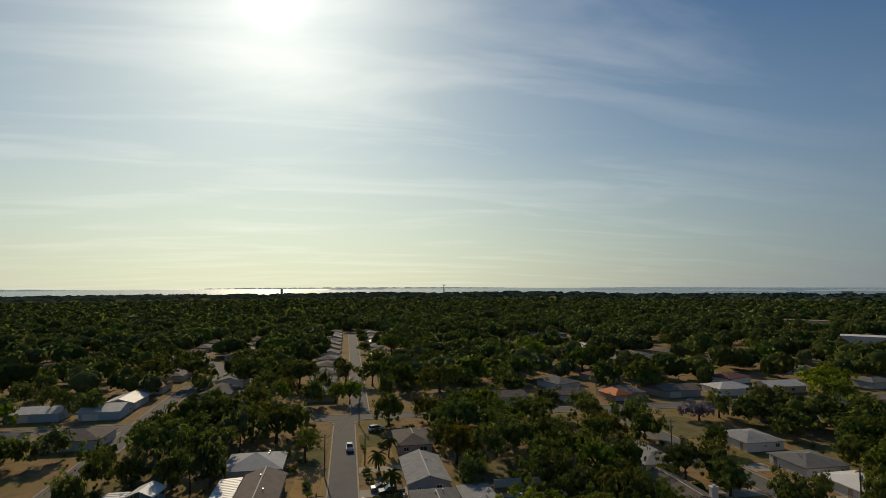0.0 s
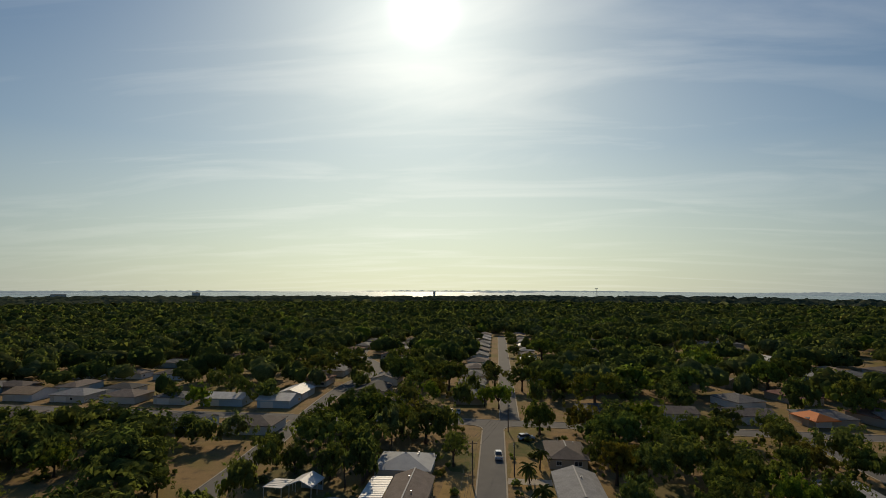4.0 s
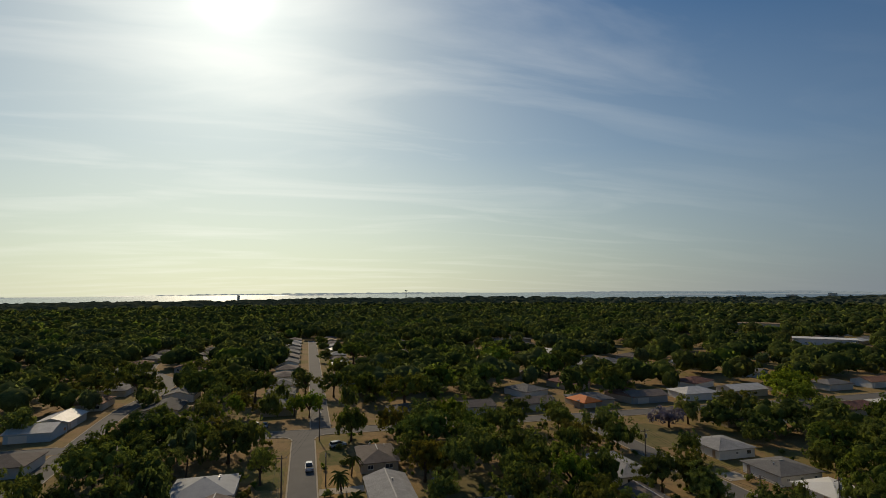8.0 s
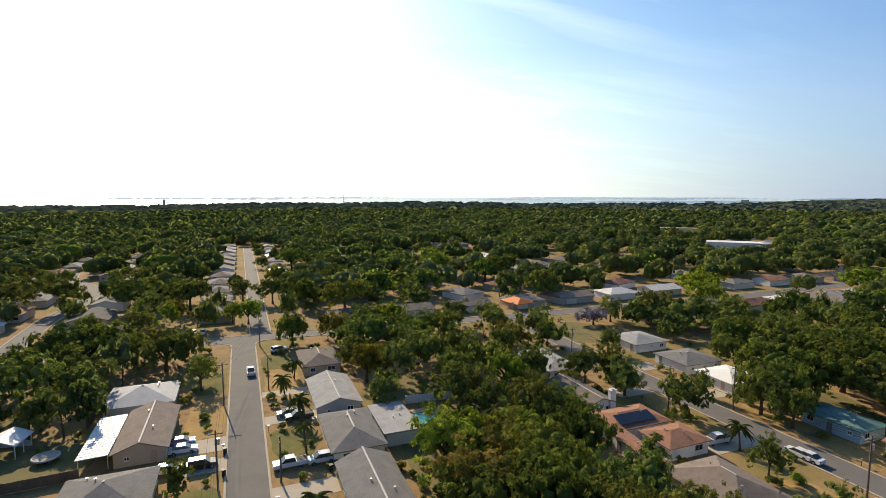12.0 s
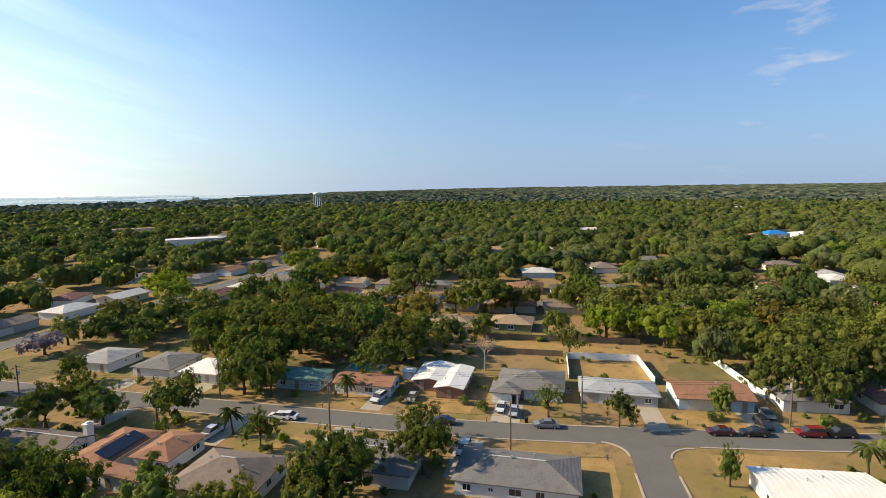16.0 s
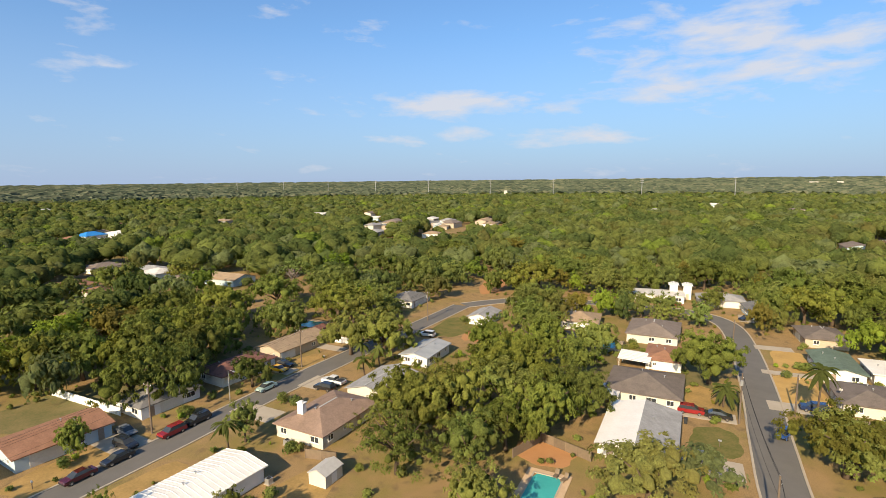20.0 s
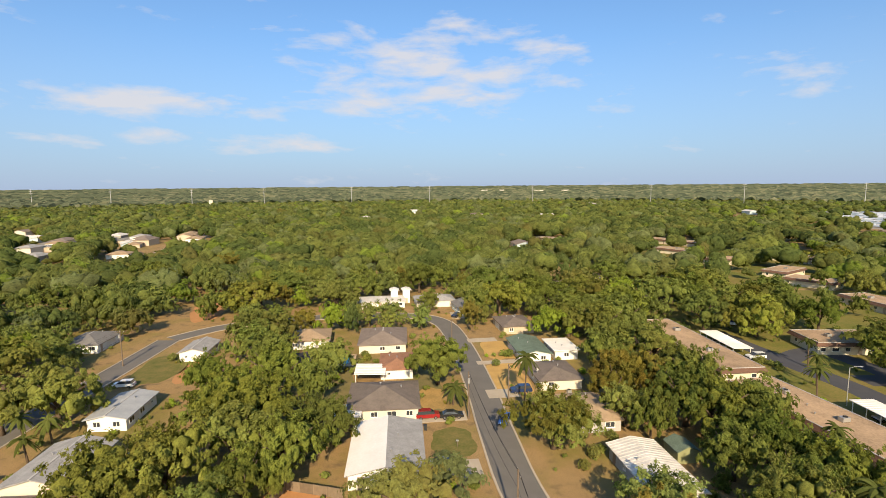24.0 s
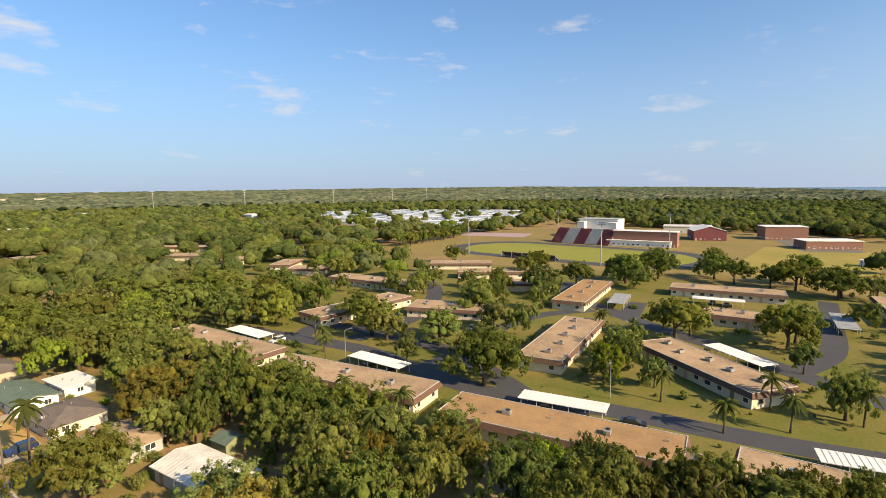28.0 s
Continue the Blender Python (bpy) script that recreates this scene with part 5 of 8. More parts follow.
for args in ((6.6, 92.3, 9.8, 4.6), (6.8, 119.8, 10.0, 4.0), (-9.0, 113.0, 8.0, 5.6), (-9.2, 105.2, 8.2, 4.4), (-9.2, 79.0, 8.6, 1.1), (-10.2, 66, 8.4, 5.0), (6.8, 134, 9.8, 3.6), (97.5, 56, 8.0, 4.2), (98.0, 28.5, 9.0, 5.6), (79.0, 33.5, 13.0, 4.6),
             (101, 0.8, 11, 4.0, 4), (103.5, -18.5, 9, 6, 6), (110, -55.8, 8, 4, 8), (96.5, -55.5, 5.6, 6.5, 9), (94.5, -39, 10, 5, 8), (112.5, -73.5, 9, 3.4, 9), (79.5, 79.5, 11.0, 4.6), (79.0, 57.5, 12.0, 4.0), (97, 98, 9.5, 4.4), (95.5, 118, 6.0, 5.0),
             (20.0, -67.8, 7.8, 5.4, 12), (24.5, -86.3, 10, 4.2, 12), (12.2, -98.8, 7.0, 4.6, 12), (12.5, -119, 12, 2.6, 13), (17.5, -137.5, 8.5, 3.6, 14), (26.5, -166, 4.5, 9, 10), (80, 105.5, 9, 4), (80.5, 127, 9, 4.5)):
    driveway(*args)
ground_patch("parking", rect(-120, -115, 14, 26, 28), ASPHALT_NEW, "dark asphalt parking bay", "parking", 0.026)
ground_patch("parking", rect(-158, -68, 24, 7, 17), ASPHALT_NEW, "dark asphalt parking bay beside a carport", "parking", 0.026)


def pool(x, y, w, d, rz, deck_w, deck_d):
    TAKEN.append((x, y, deck_w / 2, deck_d / 2, rz))
    ob = thing("swimming_pool", "turquoise swimming pool in a paved deck", "swimming pool", pose(x, y, 0, 0, 0, rz), "pools")
    g = Geo()
    a, b, c, e = w / 2, d / 2, deck_w / 2, deck_d / 2
    for cx, cy, sx, sy in ((0, (b + e) / 2, deck_w, e - b), (0, -(b + e) / 2, deck_w, e - b), ((a + c) / 2, 0, c - a, d), (-(a + c) / 2, 0, c - a, d)):
        g.box(cx, cy, 0.04, sx, sy, 0.12)
    part("deck", g, PAVERS, ob)
    rim = Geo()
    for cx, cy, sx, sy in ((0, b + .12, w + .5, .24), (0, -b - .12, w + .5, .24), (a + .12, 0, .24, d), (-a - .12, 0, .24, d)):
        rim.box(cx, cy, 0.13, sx, sy, 0.07)
    part("coping", rim, CONCRETE, ob)
    poly = [(-a, -b * 0.8), (-a * 0.75, -b), (a * 0.8, -b), (a, -b * 0.7), (a, b * 0.85), (a * 0.7, b), (-a * 0.85, b), (-a, b * 0.6)]
    part("water", Geo().prism(poly, -0.1, 0.055), POOL_WATER, ob)


pool(31.9, 109.6, 4.0, 5.4, 0, 6.4, 9.5)
pool(134.5, -85.5, 6.5, 6.0, 8, 10, 9)
pool(39.0, -47.3, 4.2, 7.6, 10, 6.6, 10)
pool(54.0, -117.0, 5.5, 6.0, 10, 8.5, 9)
pool(-47, 231, 5, 8, 0, 8, 11)
pool(117, 66, 4, 8, 0, 6, 10)


def fence(points, h=1.7, white=False, label=None, gap=0.01, board=0.9):
    """A board fence: posts, and panels of one board each between them."""
    mat = VINYL if white else WOOD
    ob = thing("fence", label or ("white vinyl privacy fence round a yard" if white else "weathered brown board fence along a yard"), "fence")
    for (x0, y0), (x1, y1) in zip(points, points[1:]):
        length = math.hypot(x1 - x0, y1 - y0)
        n = max(1, round(length / (2.4 if length < 60 else 3.6)))
        turn = math.degrees(math.atan2(y1 - y0, x1 - x0))
        seg = length / n
        post = Geo().box(0, 0, h / 2 + 0.06, 0.12, 0.12, h + 0.12).mesh("post", mat)
        k = max(2, int(seg / board * 2))
        edge = [(-seg / 2 + seg * i / (2 * k), 0.03 + 0.022 * (i // 1 % 2)) for i in range(2 * k + 1)]
        panel = Geo().prism([(u, -v) for u, v in edge] + [(u, v) for u, v in reversed(edge)], 0.03, h).mesh("panel", mat)
        for i in range(n + 1):
            f = i / n
            part("post", post, None, ob, "", pose(x0 + f * (x1 - x0), y0 + f * (y1 - y0), 0, 0, 0, turn))
            if i < n:
                f = (i + 0.5) / n
                part("panel", panel, None, ob, "", pose(x0 + f * (x1 - x0), y0 + f * (y1 - y0), 0, 0, 0, turn))


fence([(-44, 107.0), (-36, 107.6), (-26.5, 108.4)])
fence([(-44, 107.0), (-43, 87.4), (-35.4, 87.2)])
fence([(30.3, 117.8), (43.0, 116.8), (44.0, 108.0)], 1.8, True)
fence([(147.5, 41), (149.5, -3)], 1.7, False, "long brown board fence beside a grass strip")
fence([(134.5, 38), (135, 18)], 1.6)
fence([(119, 16.5), (133.5, 17.0), (134.6, -0.5), (119, -2.3)], 1.8, True)
fence([(137, -19), (114.5, -23)], 1.7, True)
fence([(117.5, -76.8), (110.5, -78.4)], 1.7, True)
fence([(46.5, -52.5), (45.0, -60.0), (36.0, -58.5)], 1.6)
fence([(68.5, -35.5), (73.5, -33.5)], 1.6)
fence([(55.0, -110.0), (51.5, -99.5)], 1.7)
fence([(-30, 145), (-30, 128)], 1.6)
fence([(46, 140), (46, 122)], 1.7, False)
fence([(28, 78), (28, 96)], 1.6)


def shed(x, y, w, d, rz, h, wall, roof, label):
    TAKEN.append((x, y, w / 2, d / 2, rz))
    ob = thing("garden_shed", label, "shed", pose(x, y, 0, 0, 0, rz))
    g, ridge, top = roof_geo(w, d, h, "gable", 0.45)
    body = Geo().box(0, 0, h / 2, w - 0.3, d - 0.3, h)
    for sgn in (-1, 1):
        if w >= d:
            body.add([(sgn * (w / 2 - .16), -d / 2 + .15, h), (sgn * (w / 2 - .16), d / 2 - .15, h), (sgn * (w / 2 - .16), 0, top - 0.05)], [(0, 1, 2)])
        else:
            body.add([(-w / 2 + .15, sgn * (d / 2 - .16), h), (w / 2 - .15, sgn * (d / 2 - .16), h), (0, sgn * (d / 2 - .16), top - 0.05)], [(0, 1, 2)])
    part("wall", body, wall, ob)
    part("roof", g, roof, ob)
    part("door", Geo().box(-w / 2 + 0.13, 0, h * 0.43, 0.06, 1.2, h * 0.8), VINYL, ob)


shed(66.1, -31.3, 3.4, 4.2, 10, 1.9, W_CREAM, RIDGE, "small cream garden shed on the dry lawn")
shed(112.5, 53.0, 3.0, 3.4, 0, 1.9, W_WHITE, ROOF_WHITE, "small white storage shed behind a house")
shed(72.0, -66.5, 3.4, 4.5, 10, 2.0, W_GREEN, SH_GREEN, "green-roofed garden shed behind the carport")
shed(-16.5, -74.5, 4.0, 4.5, 12, 2.1, W_GREEN, SH_GREEN, "green garden shed among trees")
shed(124.5, -79.5, 3.6, 4.5, 8, 2.1, W_BRICK, SH_RED, "small red-roofed pool house")
shed(27.5, 128.5, 3.0, 3.5, 0, 1.9, W_BLUE, ROOF_METAL, "pale blue storage shed")


def garden_canopy():
    """The white gabled canopy in the western yard."""
    ob = thing("garden_canopy", "bright white gabled canopy over a patio", "canopy", pose(-40.4, 122.6, 0, 0, 0, -8))
    g, _, _ = roof_geo(5.6, 5.8, 2.5, "gable", 0.42)
    part("roof", g, ROOF_WHITE, ob)
    for u in (-2.5, 2.5):
        for v in (-2.6, 0, 2.6):
            part("post", Geo().box(u, v, 1.22, 0.12, 0.12, 2.44), WHITE, ob)
    part("side_wall", Geo().box(0, 2.6, 0.5, 4.8, 0.1, 1.0), W_BLUE, ob)
    TAKEN.append((-40.4, 122.6, 3, 3, 0))
    patio_roof(-46.0, 121.5, 4.5, 5, -8, 2.2, ROOF_WHITE, "low white awning beside the garden canopy")


def trampoline():
    ob = thing("trampoline", "round garden trampoline with a pale rim", "trampoline", pose(-33.2, 117, 0))
    ring = [(1.95 * math.cos(k * math.pi / 12), 1.95 * math.sin(k * math.pi / 12), 0.85) for k in range(25)]
    part("rim", Geo().tube(ring, [0.16] * 25, 6, False), RIDGE, ob)
    part("mat", Geo().prism([(p[0] * 0.93, p[1] * 0.93) for p in ring[:-1]], 0.80, 0.83), CONCRETE, ob, "sun-bleached grey jumping mat")
    for k in range(6):
        x, y, _ = ring[4 * k]
        part("leg", Geo().tube([(x, y, 0.8), (x, y, 0.0)], [0.03, 0.03], 6), METAL_GREY, ob)
    TAKEN.append((-33.2, 117, 2.2, 2.2, 0))


garden_canopy()
trampoline()


def solar_array(x, y, z, w, d, rz, tilt):
    ob = thing("solar_panels", "black solar heating panels on the terracotta roof", "solar panel", pose(x, y, z, tilt, 0, rz))
    n = max(2, int(w / 1.25))
    for i in range(n):
        part("panel", Geo().box(-w / 2 + w * (i + 0.5) / n, 0, 0.05, w / n - 0.06, d, 0.06), SOLAR, ob)


solar_array(65.8, 88.8, 3.32, 8.0, 2.6, 0, 16.7)


def orange_canopy():
    ob = thing("party_tent", "orange canvas tent roof on poles", "tent", pose(99.0, 192.0, 0, 0, 0, 10))
    a, b = 4.2, 5.5
    part("canopy", Geo().add([(-a, -b, 2.6), (a, -b, 2.6), (a, b, 2.6), (-a, b, 2.6), (0, -2, 4.2), (0, 2, 4.2), (-a, -b, 2.35), (a, -b, 2.35), (a, b, 2.35), (-a, b, 2.35)],
                             [(0, 1, 4), (1, 2, 5, 4), (2, 3, 5), (3, 0, 4, 5), (0, 6, 7, 1), (1, 7, 8, 2), (2, 8, 9, 3), (3, 9, 6, 0)]), ORANGE, ob)
    for u in (-a, a):
        for v in (-b, 0, b):
            part("pole", Geo().tube([(u, v, 0), (u, v, 2.5)], [0.05, 0.05], 6), METAL_GREY, ob)


orange_canopy()


def pool_cage(x, y, w, d, rz):
    ob = thing("pool_enclosure", "dark screened pool enclosure with a metal frame", "pool enclosure", pose(x, y, 0, 0, 0, rz))
    TAKEN.append((x, y, w / 2, d / 2, rz))
    n = int(w / 1.8)
    for i in range(n + 1):
        s = -w / 2 + i * w / n
        part("rib", Geo().bar((s, -d / 2, 2.6), (s, d / 2, 2.6), 0.09, 0.09).bar((s, -d / 2, 0), (s, -d / 2, 2.6), 0.09, 0.09).bar((s, d / 2, 0), (s, d / 2, 2.6), 0.09, 0.09), SH_DARK, ob)
    for v in (-d / 2, 0, d / 2):
        part("beam", Geo().bar((-w / 2, v, 2.62), (w / 2, v, 2.62), 0.09, 0.09), SH_DARK, ob)
    part("screen", Geo().box(0, 0, 2.66, w, d, 0.02), BLACK_NET, ob)


pool_cage(60.5, -112.0, 7.5, 6.5, 10)


def condenser(x, y, rz):
    ob = thing("air_conditioner", "grey outdoor air conditioning unit beside a house wall", "air conditioner", pose(x, y, 0, 0, 0, rz), "outdoor air conditioners")
    part("base", Geo().box(0, 0, 0.04, 1.1, 1.1, 0.1), CONCRETE, ob)
    part("body", Geo().box(0, 0, 0.50, 0.85, 0.85, 0.82), METAL_GREY, ob)
    part("fan_guard", Geo().tube([(0, 0, 0.90), (0, 0, 0.97)], [0.36, 0.33], 12), TYRE, ob)


for x, y, rz in ((-12.2, 101, 0), (-20, 129.6, 0), (11.0, 116, 0), (12.0, 94.6, 0), (72.2, -25.8, 5), (79.5, -34.5, 8), (110.5, 16.6, 0), (109.0, -2.6, 0), (111.8, -20.2, 5), (117.4, -57.3, 6), (24.0, -66.0, 10), (33.0, -82.0, 10),
                 (41.5, -122.0, 10), (7.0, -135.2, 12), (-2.0, -99.8, 12), (70.4, 57.9, 0), (66.5, 95.8, 0), (106.5, 49.2, 0), (63.0, -126.0, 15)):
    condenser(x, y, rz)


def garden_table(x, y, rz):
    """A patio set: the table and its chairs are things of their own."""
    ob = thing("garden_table", "round white garden table on a patio", "table", pose(x, y, 0, 0, 0, rz), "garden tables")
    ring = [(0.6 * math.cos(k * math.pi / 8), 0.6 * math.sin(k * math.pi / 8)) for k in range(16)]
    part("tabletop", Geo().prism(ring, 0.70, 0.74), VINYL, ob)
    part("leg", Geo().tube([(0, 0, 0.03), (0, 0, 0.7)], [0.05, 0.04], 6), VINYL, ob)
    part("foot", Geo().prism([(0.5 * u, 0.5 * v) for u, v in ring], 0.0, 0.04), VINYL, ob)
    for k in range(4):
        c = thing("garden_chair", "white plastic garden chair at a patio table", "chair", pose(x, y, 0, 0, 0, rz + 90 * k) @ pose(1.05, 0, 0), "garden chairs")
        part("seat", Geo().box(0, 0, 0.43, 0.46, 0.46, 0.05), VINYL, c)
        part("backrest", Geo().box(0.22, 0, 0.68, 0.05, 0.44, 0.46), VINYL, c)
        for u in (-0.19, 0.19):
            for v in (-0.19, 0.19):
                part("leg", Geo().box(u, v, 0.205, 0.05, 0.05, 0.41), VINYL, c)


for x, y, rz in ((34.6, 112.3, 20),):
    garden_table(x, y, rz)


def deck_chair(x, y, rz):
    """A low reclining chair at the pool."""
    ob = thing("deck_chair", "brown wooden deck chair on the pool deck", "chair", pose(x, y, 0.1, 0, 0, rz), "deck chairs")
    part("seat", Geo().box(0.2, 0, 0.33, 1.1, 0.62, 0.06), WOOD, ob)
    part("backrest", Geo().bar((-0.3, 0, 0.33), (-0.75, 0, 0.92), 0.62, 0.06), WOOD, ob)
    for u in (-0.25, 0.65):
        for v in (-0.26, 0.26):
            part("leg", Geo().box(u, v, 0.15, 0.06, 0.06, 0.30), WOOD, ob)


deck_chair(37.2, -51.2, 80)
deck_chair(38.6, -51.4, 95)


# ---- vehicles ----
def side_profile(pts, half, inset=0.0):
    """A body from its side outline (x along, z up), as wide as twice half, narrowed above by inset."""
    g = Geo()
    n = len(pts)
    top = max(z for _, z in pts)
    low = min(z for _, z in pts)
    ring = lambda s: [(x, s * (half - inset * (z - low) / (top - low)), z) for x, z in pts]
    g.add(ring(-1) + ring(1), [tuple(range(n)), tuple(range(2 * n - 1, n - 1, -1))] + [(i + n, (i + 1) % n + n, (i + 1) % n, i) for i in range(n)])
    return g


def vehicle_meshes(kind):
    if kind == "pickup":
        body = side_profile([(-2.75, 0.45), (2.7, 0.4), (2.75, 0.75), (2.65, 1.0), (1.35, 1.12), (-2.7, 1.12), (-2.78, 0.8)], 0.95, 0.05)
        cabin = side_profile([(-0.95, 1.1), (1.5, 1.1), (0.75, 1.72), (-0.75, 1.74)], 0.86, 0.14)
        roof = Geo().box(-0.02, 0, 1.76, 1.5, 1.42, 0.06)
        extra = ("bed", Geo().box(-1.85, 0, 1.125, 1.6, 1.6, 0.03), BLACK_NET)
        base, length = 1.72, 2.75
    elif kind == "suv":
        body = side_profile([(-2.3, 0.4), (2.25, 0.38), (2.33, 0.7), (2.2, 0.98), (1.2, 1.08), (-2.25, 1.10), (-2.34, 0.75)], 0.93, 0.05)
        cabin = side_profile([(-2.15, 1.06), (1.3, 1.06), (0.55, 1.64), (-1.9, 1.68)], 0.86, 0.14)
        roof = Geo().box(-0.7, 0, 1.70, 2.45, 1.42, 0.06)
        extra = ("bumper", Geo().box(2.3, 0, 0.5, 0.12, 1.7, 0.22), TYRE)
        base, length = 1.42, 2.3
    else:
        body = side_profile([(-2.3, 0.36), (2.25, 0.32), (2.35, 0.6), (2.2, 0.82), (1.15, 0.96), (-1.5, 0.98), (-2.25, 0.95), (-2.36, 0.65)], 0.89, 0.06)
        cabin = side_profile([(-1.75, 0.94), (1.3, 0.94), (0.45, 1.42), (-0.95, 1.44)], 0.80, 0.16)
        roof = Geo().box(-0.25, 0, 1.45, 1.35, 1.26, 0.05)
        extra = ("bumper", Geo().box(2.3, 0, 0.45, 0.12, 1.6, 0.2), TYRE)
        base, length = 1.4, 2.3
    return body.mesh("body", PAINT), cabin.mesh("cabin_glass", GLASS), roof.mesh("roof", PAINT), (extra[0], extra[1].mesh(extra[0], extra[2])), base, length


TYRE_MESH = Geo().tube([(0, -0.11, 0), (0, 0.11, 0)], [0.33, 0.33], 12).mesh("tyre", TYRE)
RIM_MESH = Geo().tube([(0, -0.12, 0), (0, 0.12, 0)], [0.2, 0.2], 8).mesh("rim", CHROME)
LIGHT_MESH = Geo().box(0, 0, 0, 0.06, 0.32, 0.14).mesh("headlight", CHROME)
TAIL_MESH = Geo().box(0, 0, 0, 0.05, 0.26, 0.16).mesh("tail_light", RED_LENS)
VEHICLES = {k: vehicle_meshes(k) for k in ("car", "suv", "pickup")}
COLORS = {"white": (0.75, 0.75, 0.74), "black": (0.02, 0.02, 0.022), "grey": (0.22, 0.23, 0.24), "silver": (0.45, 0.46, 0.47), "red": (0.26, 0.018, 0.02), "dark red": (0.085, 0.01, 0.014), "blue": (0.10, 0.22, 0.50),
          "yellow": (0.78, 0.42, 0.02), "pale green": (0.40, 0.52, 0.47), "dark blue": (0.02, 0.035, 0.09)}


def vehicle(kind, color, x, y, rz, where):
    body, cabin, roof, extra, base, length = VEHICLES[kind]
    name = {"car": "car", "suv": "suv", "pickup": "pickup_truck"}[kind]
    word = {"car": "car", "suv": "SUV", "pickup": "pickup truck"}[kind]
    ob = thing(name, color + " " + word + " parked " + where, "car", pose(x, y, 0.035, 0, 0, rz), "parked cars")
    TAKEN.append((x, y, 2.0, 1.2, rz))
    c = (*COLORS[color], 1)
    part("body", body, None, ob).color = c
    part("cabin_glass", cabin, None, ob)
    part("roof", roof, None, ob).color = c
    part(extra[0], extra[1], None, ob)
    for sx in (-1, 1):
        for sy in (-1, 1):
            w = part("wheel", TYRE_MESH, None, ob, "", pose(sx * base, sy * 0.82, 0.33))
            part("rim", RIM_MESH, None, w)
    for sy in (-0.62, 0.62):
        part("headlight", LIGHT_MESH, None, ob, "", pose(length - 0.02, sy, 0.72))
        part("tail_light", TAIL_MESH, None, ob, "", pose(-length - 0.02, sy, 0.78))


for row in (("pickup", "white", -0.2, 149.8, 92, "at the kerb of the street"), ("car", "blue", -12.6, 115.0, 3, "on a concrete driveway"), ("car", "white", -12.0, 111.9, 0, "on a concrete driveway"), ("suv", "black", -8.6, 105.2, 2, "on a driveway beside a lawn"),
            ("car", "white", -14.0, 105.4, 0, "under a small yard tree"), ("pickup", "white", 4.9, 100.2, 182, "across the front lawn"), ("suv", "white", 10.0, 99.9, 180, "beside the grey-roofed house"), ("pickup", "black", 8.3, 118.6, 183, "on the driveway"),
            ("car", "grey", 6.4, 121.0, 180, "on the driveway"), ("car", "white", -16.4, 195.6, 90, "at a house front"), ("car", "white", -13.8, 195.0, 90, "at a house front"), ("suv", "white", 7.7, 166.5, 20, "in a yard under trees"),
            ("pickup", "white", 77.4, 80.6, 175, "on the driveway of the terracotta house"), ("car", "white", 86.2, 71.9, 91, "at the kerb of the curved street"), ("suv", "white", 98.5, 55.8, 170, "on a driveway"), ("car", "silver", 100.2, 48.9, 185, "beside the brick house"),
            ("car", "white", 99.0, 29.9, 178, "on a concrete driveway"), ("car", "silver", 97.6, 27.2, 180, "on a concrete driveway"), ("car", "grey", 93.0, 20.7, 98, "at the kerb of the street"), ("car", "black", 90.6, 40.0, 92, "in the shade of a tree"), ("suv", "silver", 80.9, 34.0, 178, "on a driveway")):
    vehicle(*row)
for row in (("car", "white", 86.5, 70.5, 91, "at the kerb"), ("car", "grey", 106.0, -20.4, 186, "on a driveway"), ("suv", "black", 101.0, -18.3, 188, "on a driveway"), ("car", "black", 97.2, -15.6, 98, "at the kerb of the street"), ("car", "dark red", 96.4, -9.9, 98, "at the kerb of the street"),
            ("suv", "red", 98.9, -25.0, 98, "at the kerb of the street"), ("suv", "black", 99.8, -30.2, 98, "at the kerb of the street"), ("car", "pale green", 102.4, -46.6, 98, "at the kerb under a cover"), ("car", "yellow", 109.4, -54.8, 190, "on a driveway"), ("car", "black", 110.8, -57.6, 190, "on a driveway"),
            ("pickup", "white", 93.0, -57.0, 10, "in front of the grey-roofed house"), ("suv", "black", 92.0, -53.6, 10, "on a concrete driveway"), ("suv", "red", 26.9, -85.6, 192, "on a driveway"), ("car", "black", 22.4, -86.2, 192, "on a driveway"), ("car", "blue", 12.2, -85.1, 80, "at the kerb of the street"),
            ("car", "silver", 22.2, -68.6, 192, "on a pale driveway"), ("suv", "dark blue", 8.3, -99.6, 12, "on a driveway beside a palm"), ("car", "black", 26.6, -164.0, 60, "at the end of the street"), ("car", "red", 48.6, -171.0, 10, "in front of the white house"), ("suv", "white", 97.4, -95.8, 12, "beside a bare yard")):
    vehicle(*row)
for row in (("pickup", "white", -60.6, -160.0, 100, "on the apartments' lane"), ("suv", "white", -52.8, -126.0, 10, "beside a white carport"), ("car", "silver", -100.2, -92.9, 20, "on the apartments' lane"), ("car", "black", -71.6, -28.4, 108, "beside a carport"), ("car", "black", -66.5, -36.0, 18, "under a carport"),
            ("car", "grey", -68.8, -45.0, 18, "under a carport"), ("car", "black", -57.8, -83.0, 8, "under a carport"), ("car", "silver", -59.6, -91.0, 8, "under a carport"), ("car", "grey", -48.2, -139.0, 8, "under a carport"), ("car", "black", -122.0, -20.5, -29, "under a carport"), ("car", "white", -118.0, -122.0, 30, "on the parking bay"),
            ("car", "black", -183.5, -45, 15, "under a carport"), ("car", "grey", -184.5, -50, 15, "under a carport"), ("suv", "white", 40.5, 187.0, -2, "on the cross street")):
    vehicle(*row)


# ---- poles, wires, lamps ----
POLE_WOOD = material("pole_wood", (0.17, 0.125, 0.09), 0.9, second=(0.10, 0.075, 0.055), scale=2.0, bump=0.3)


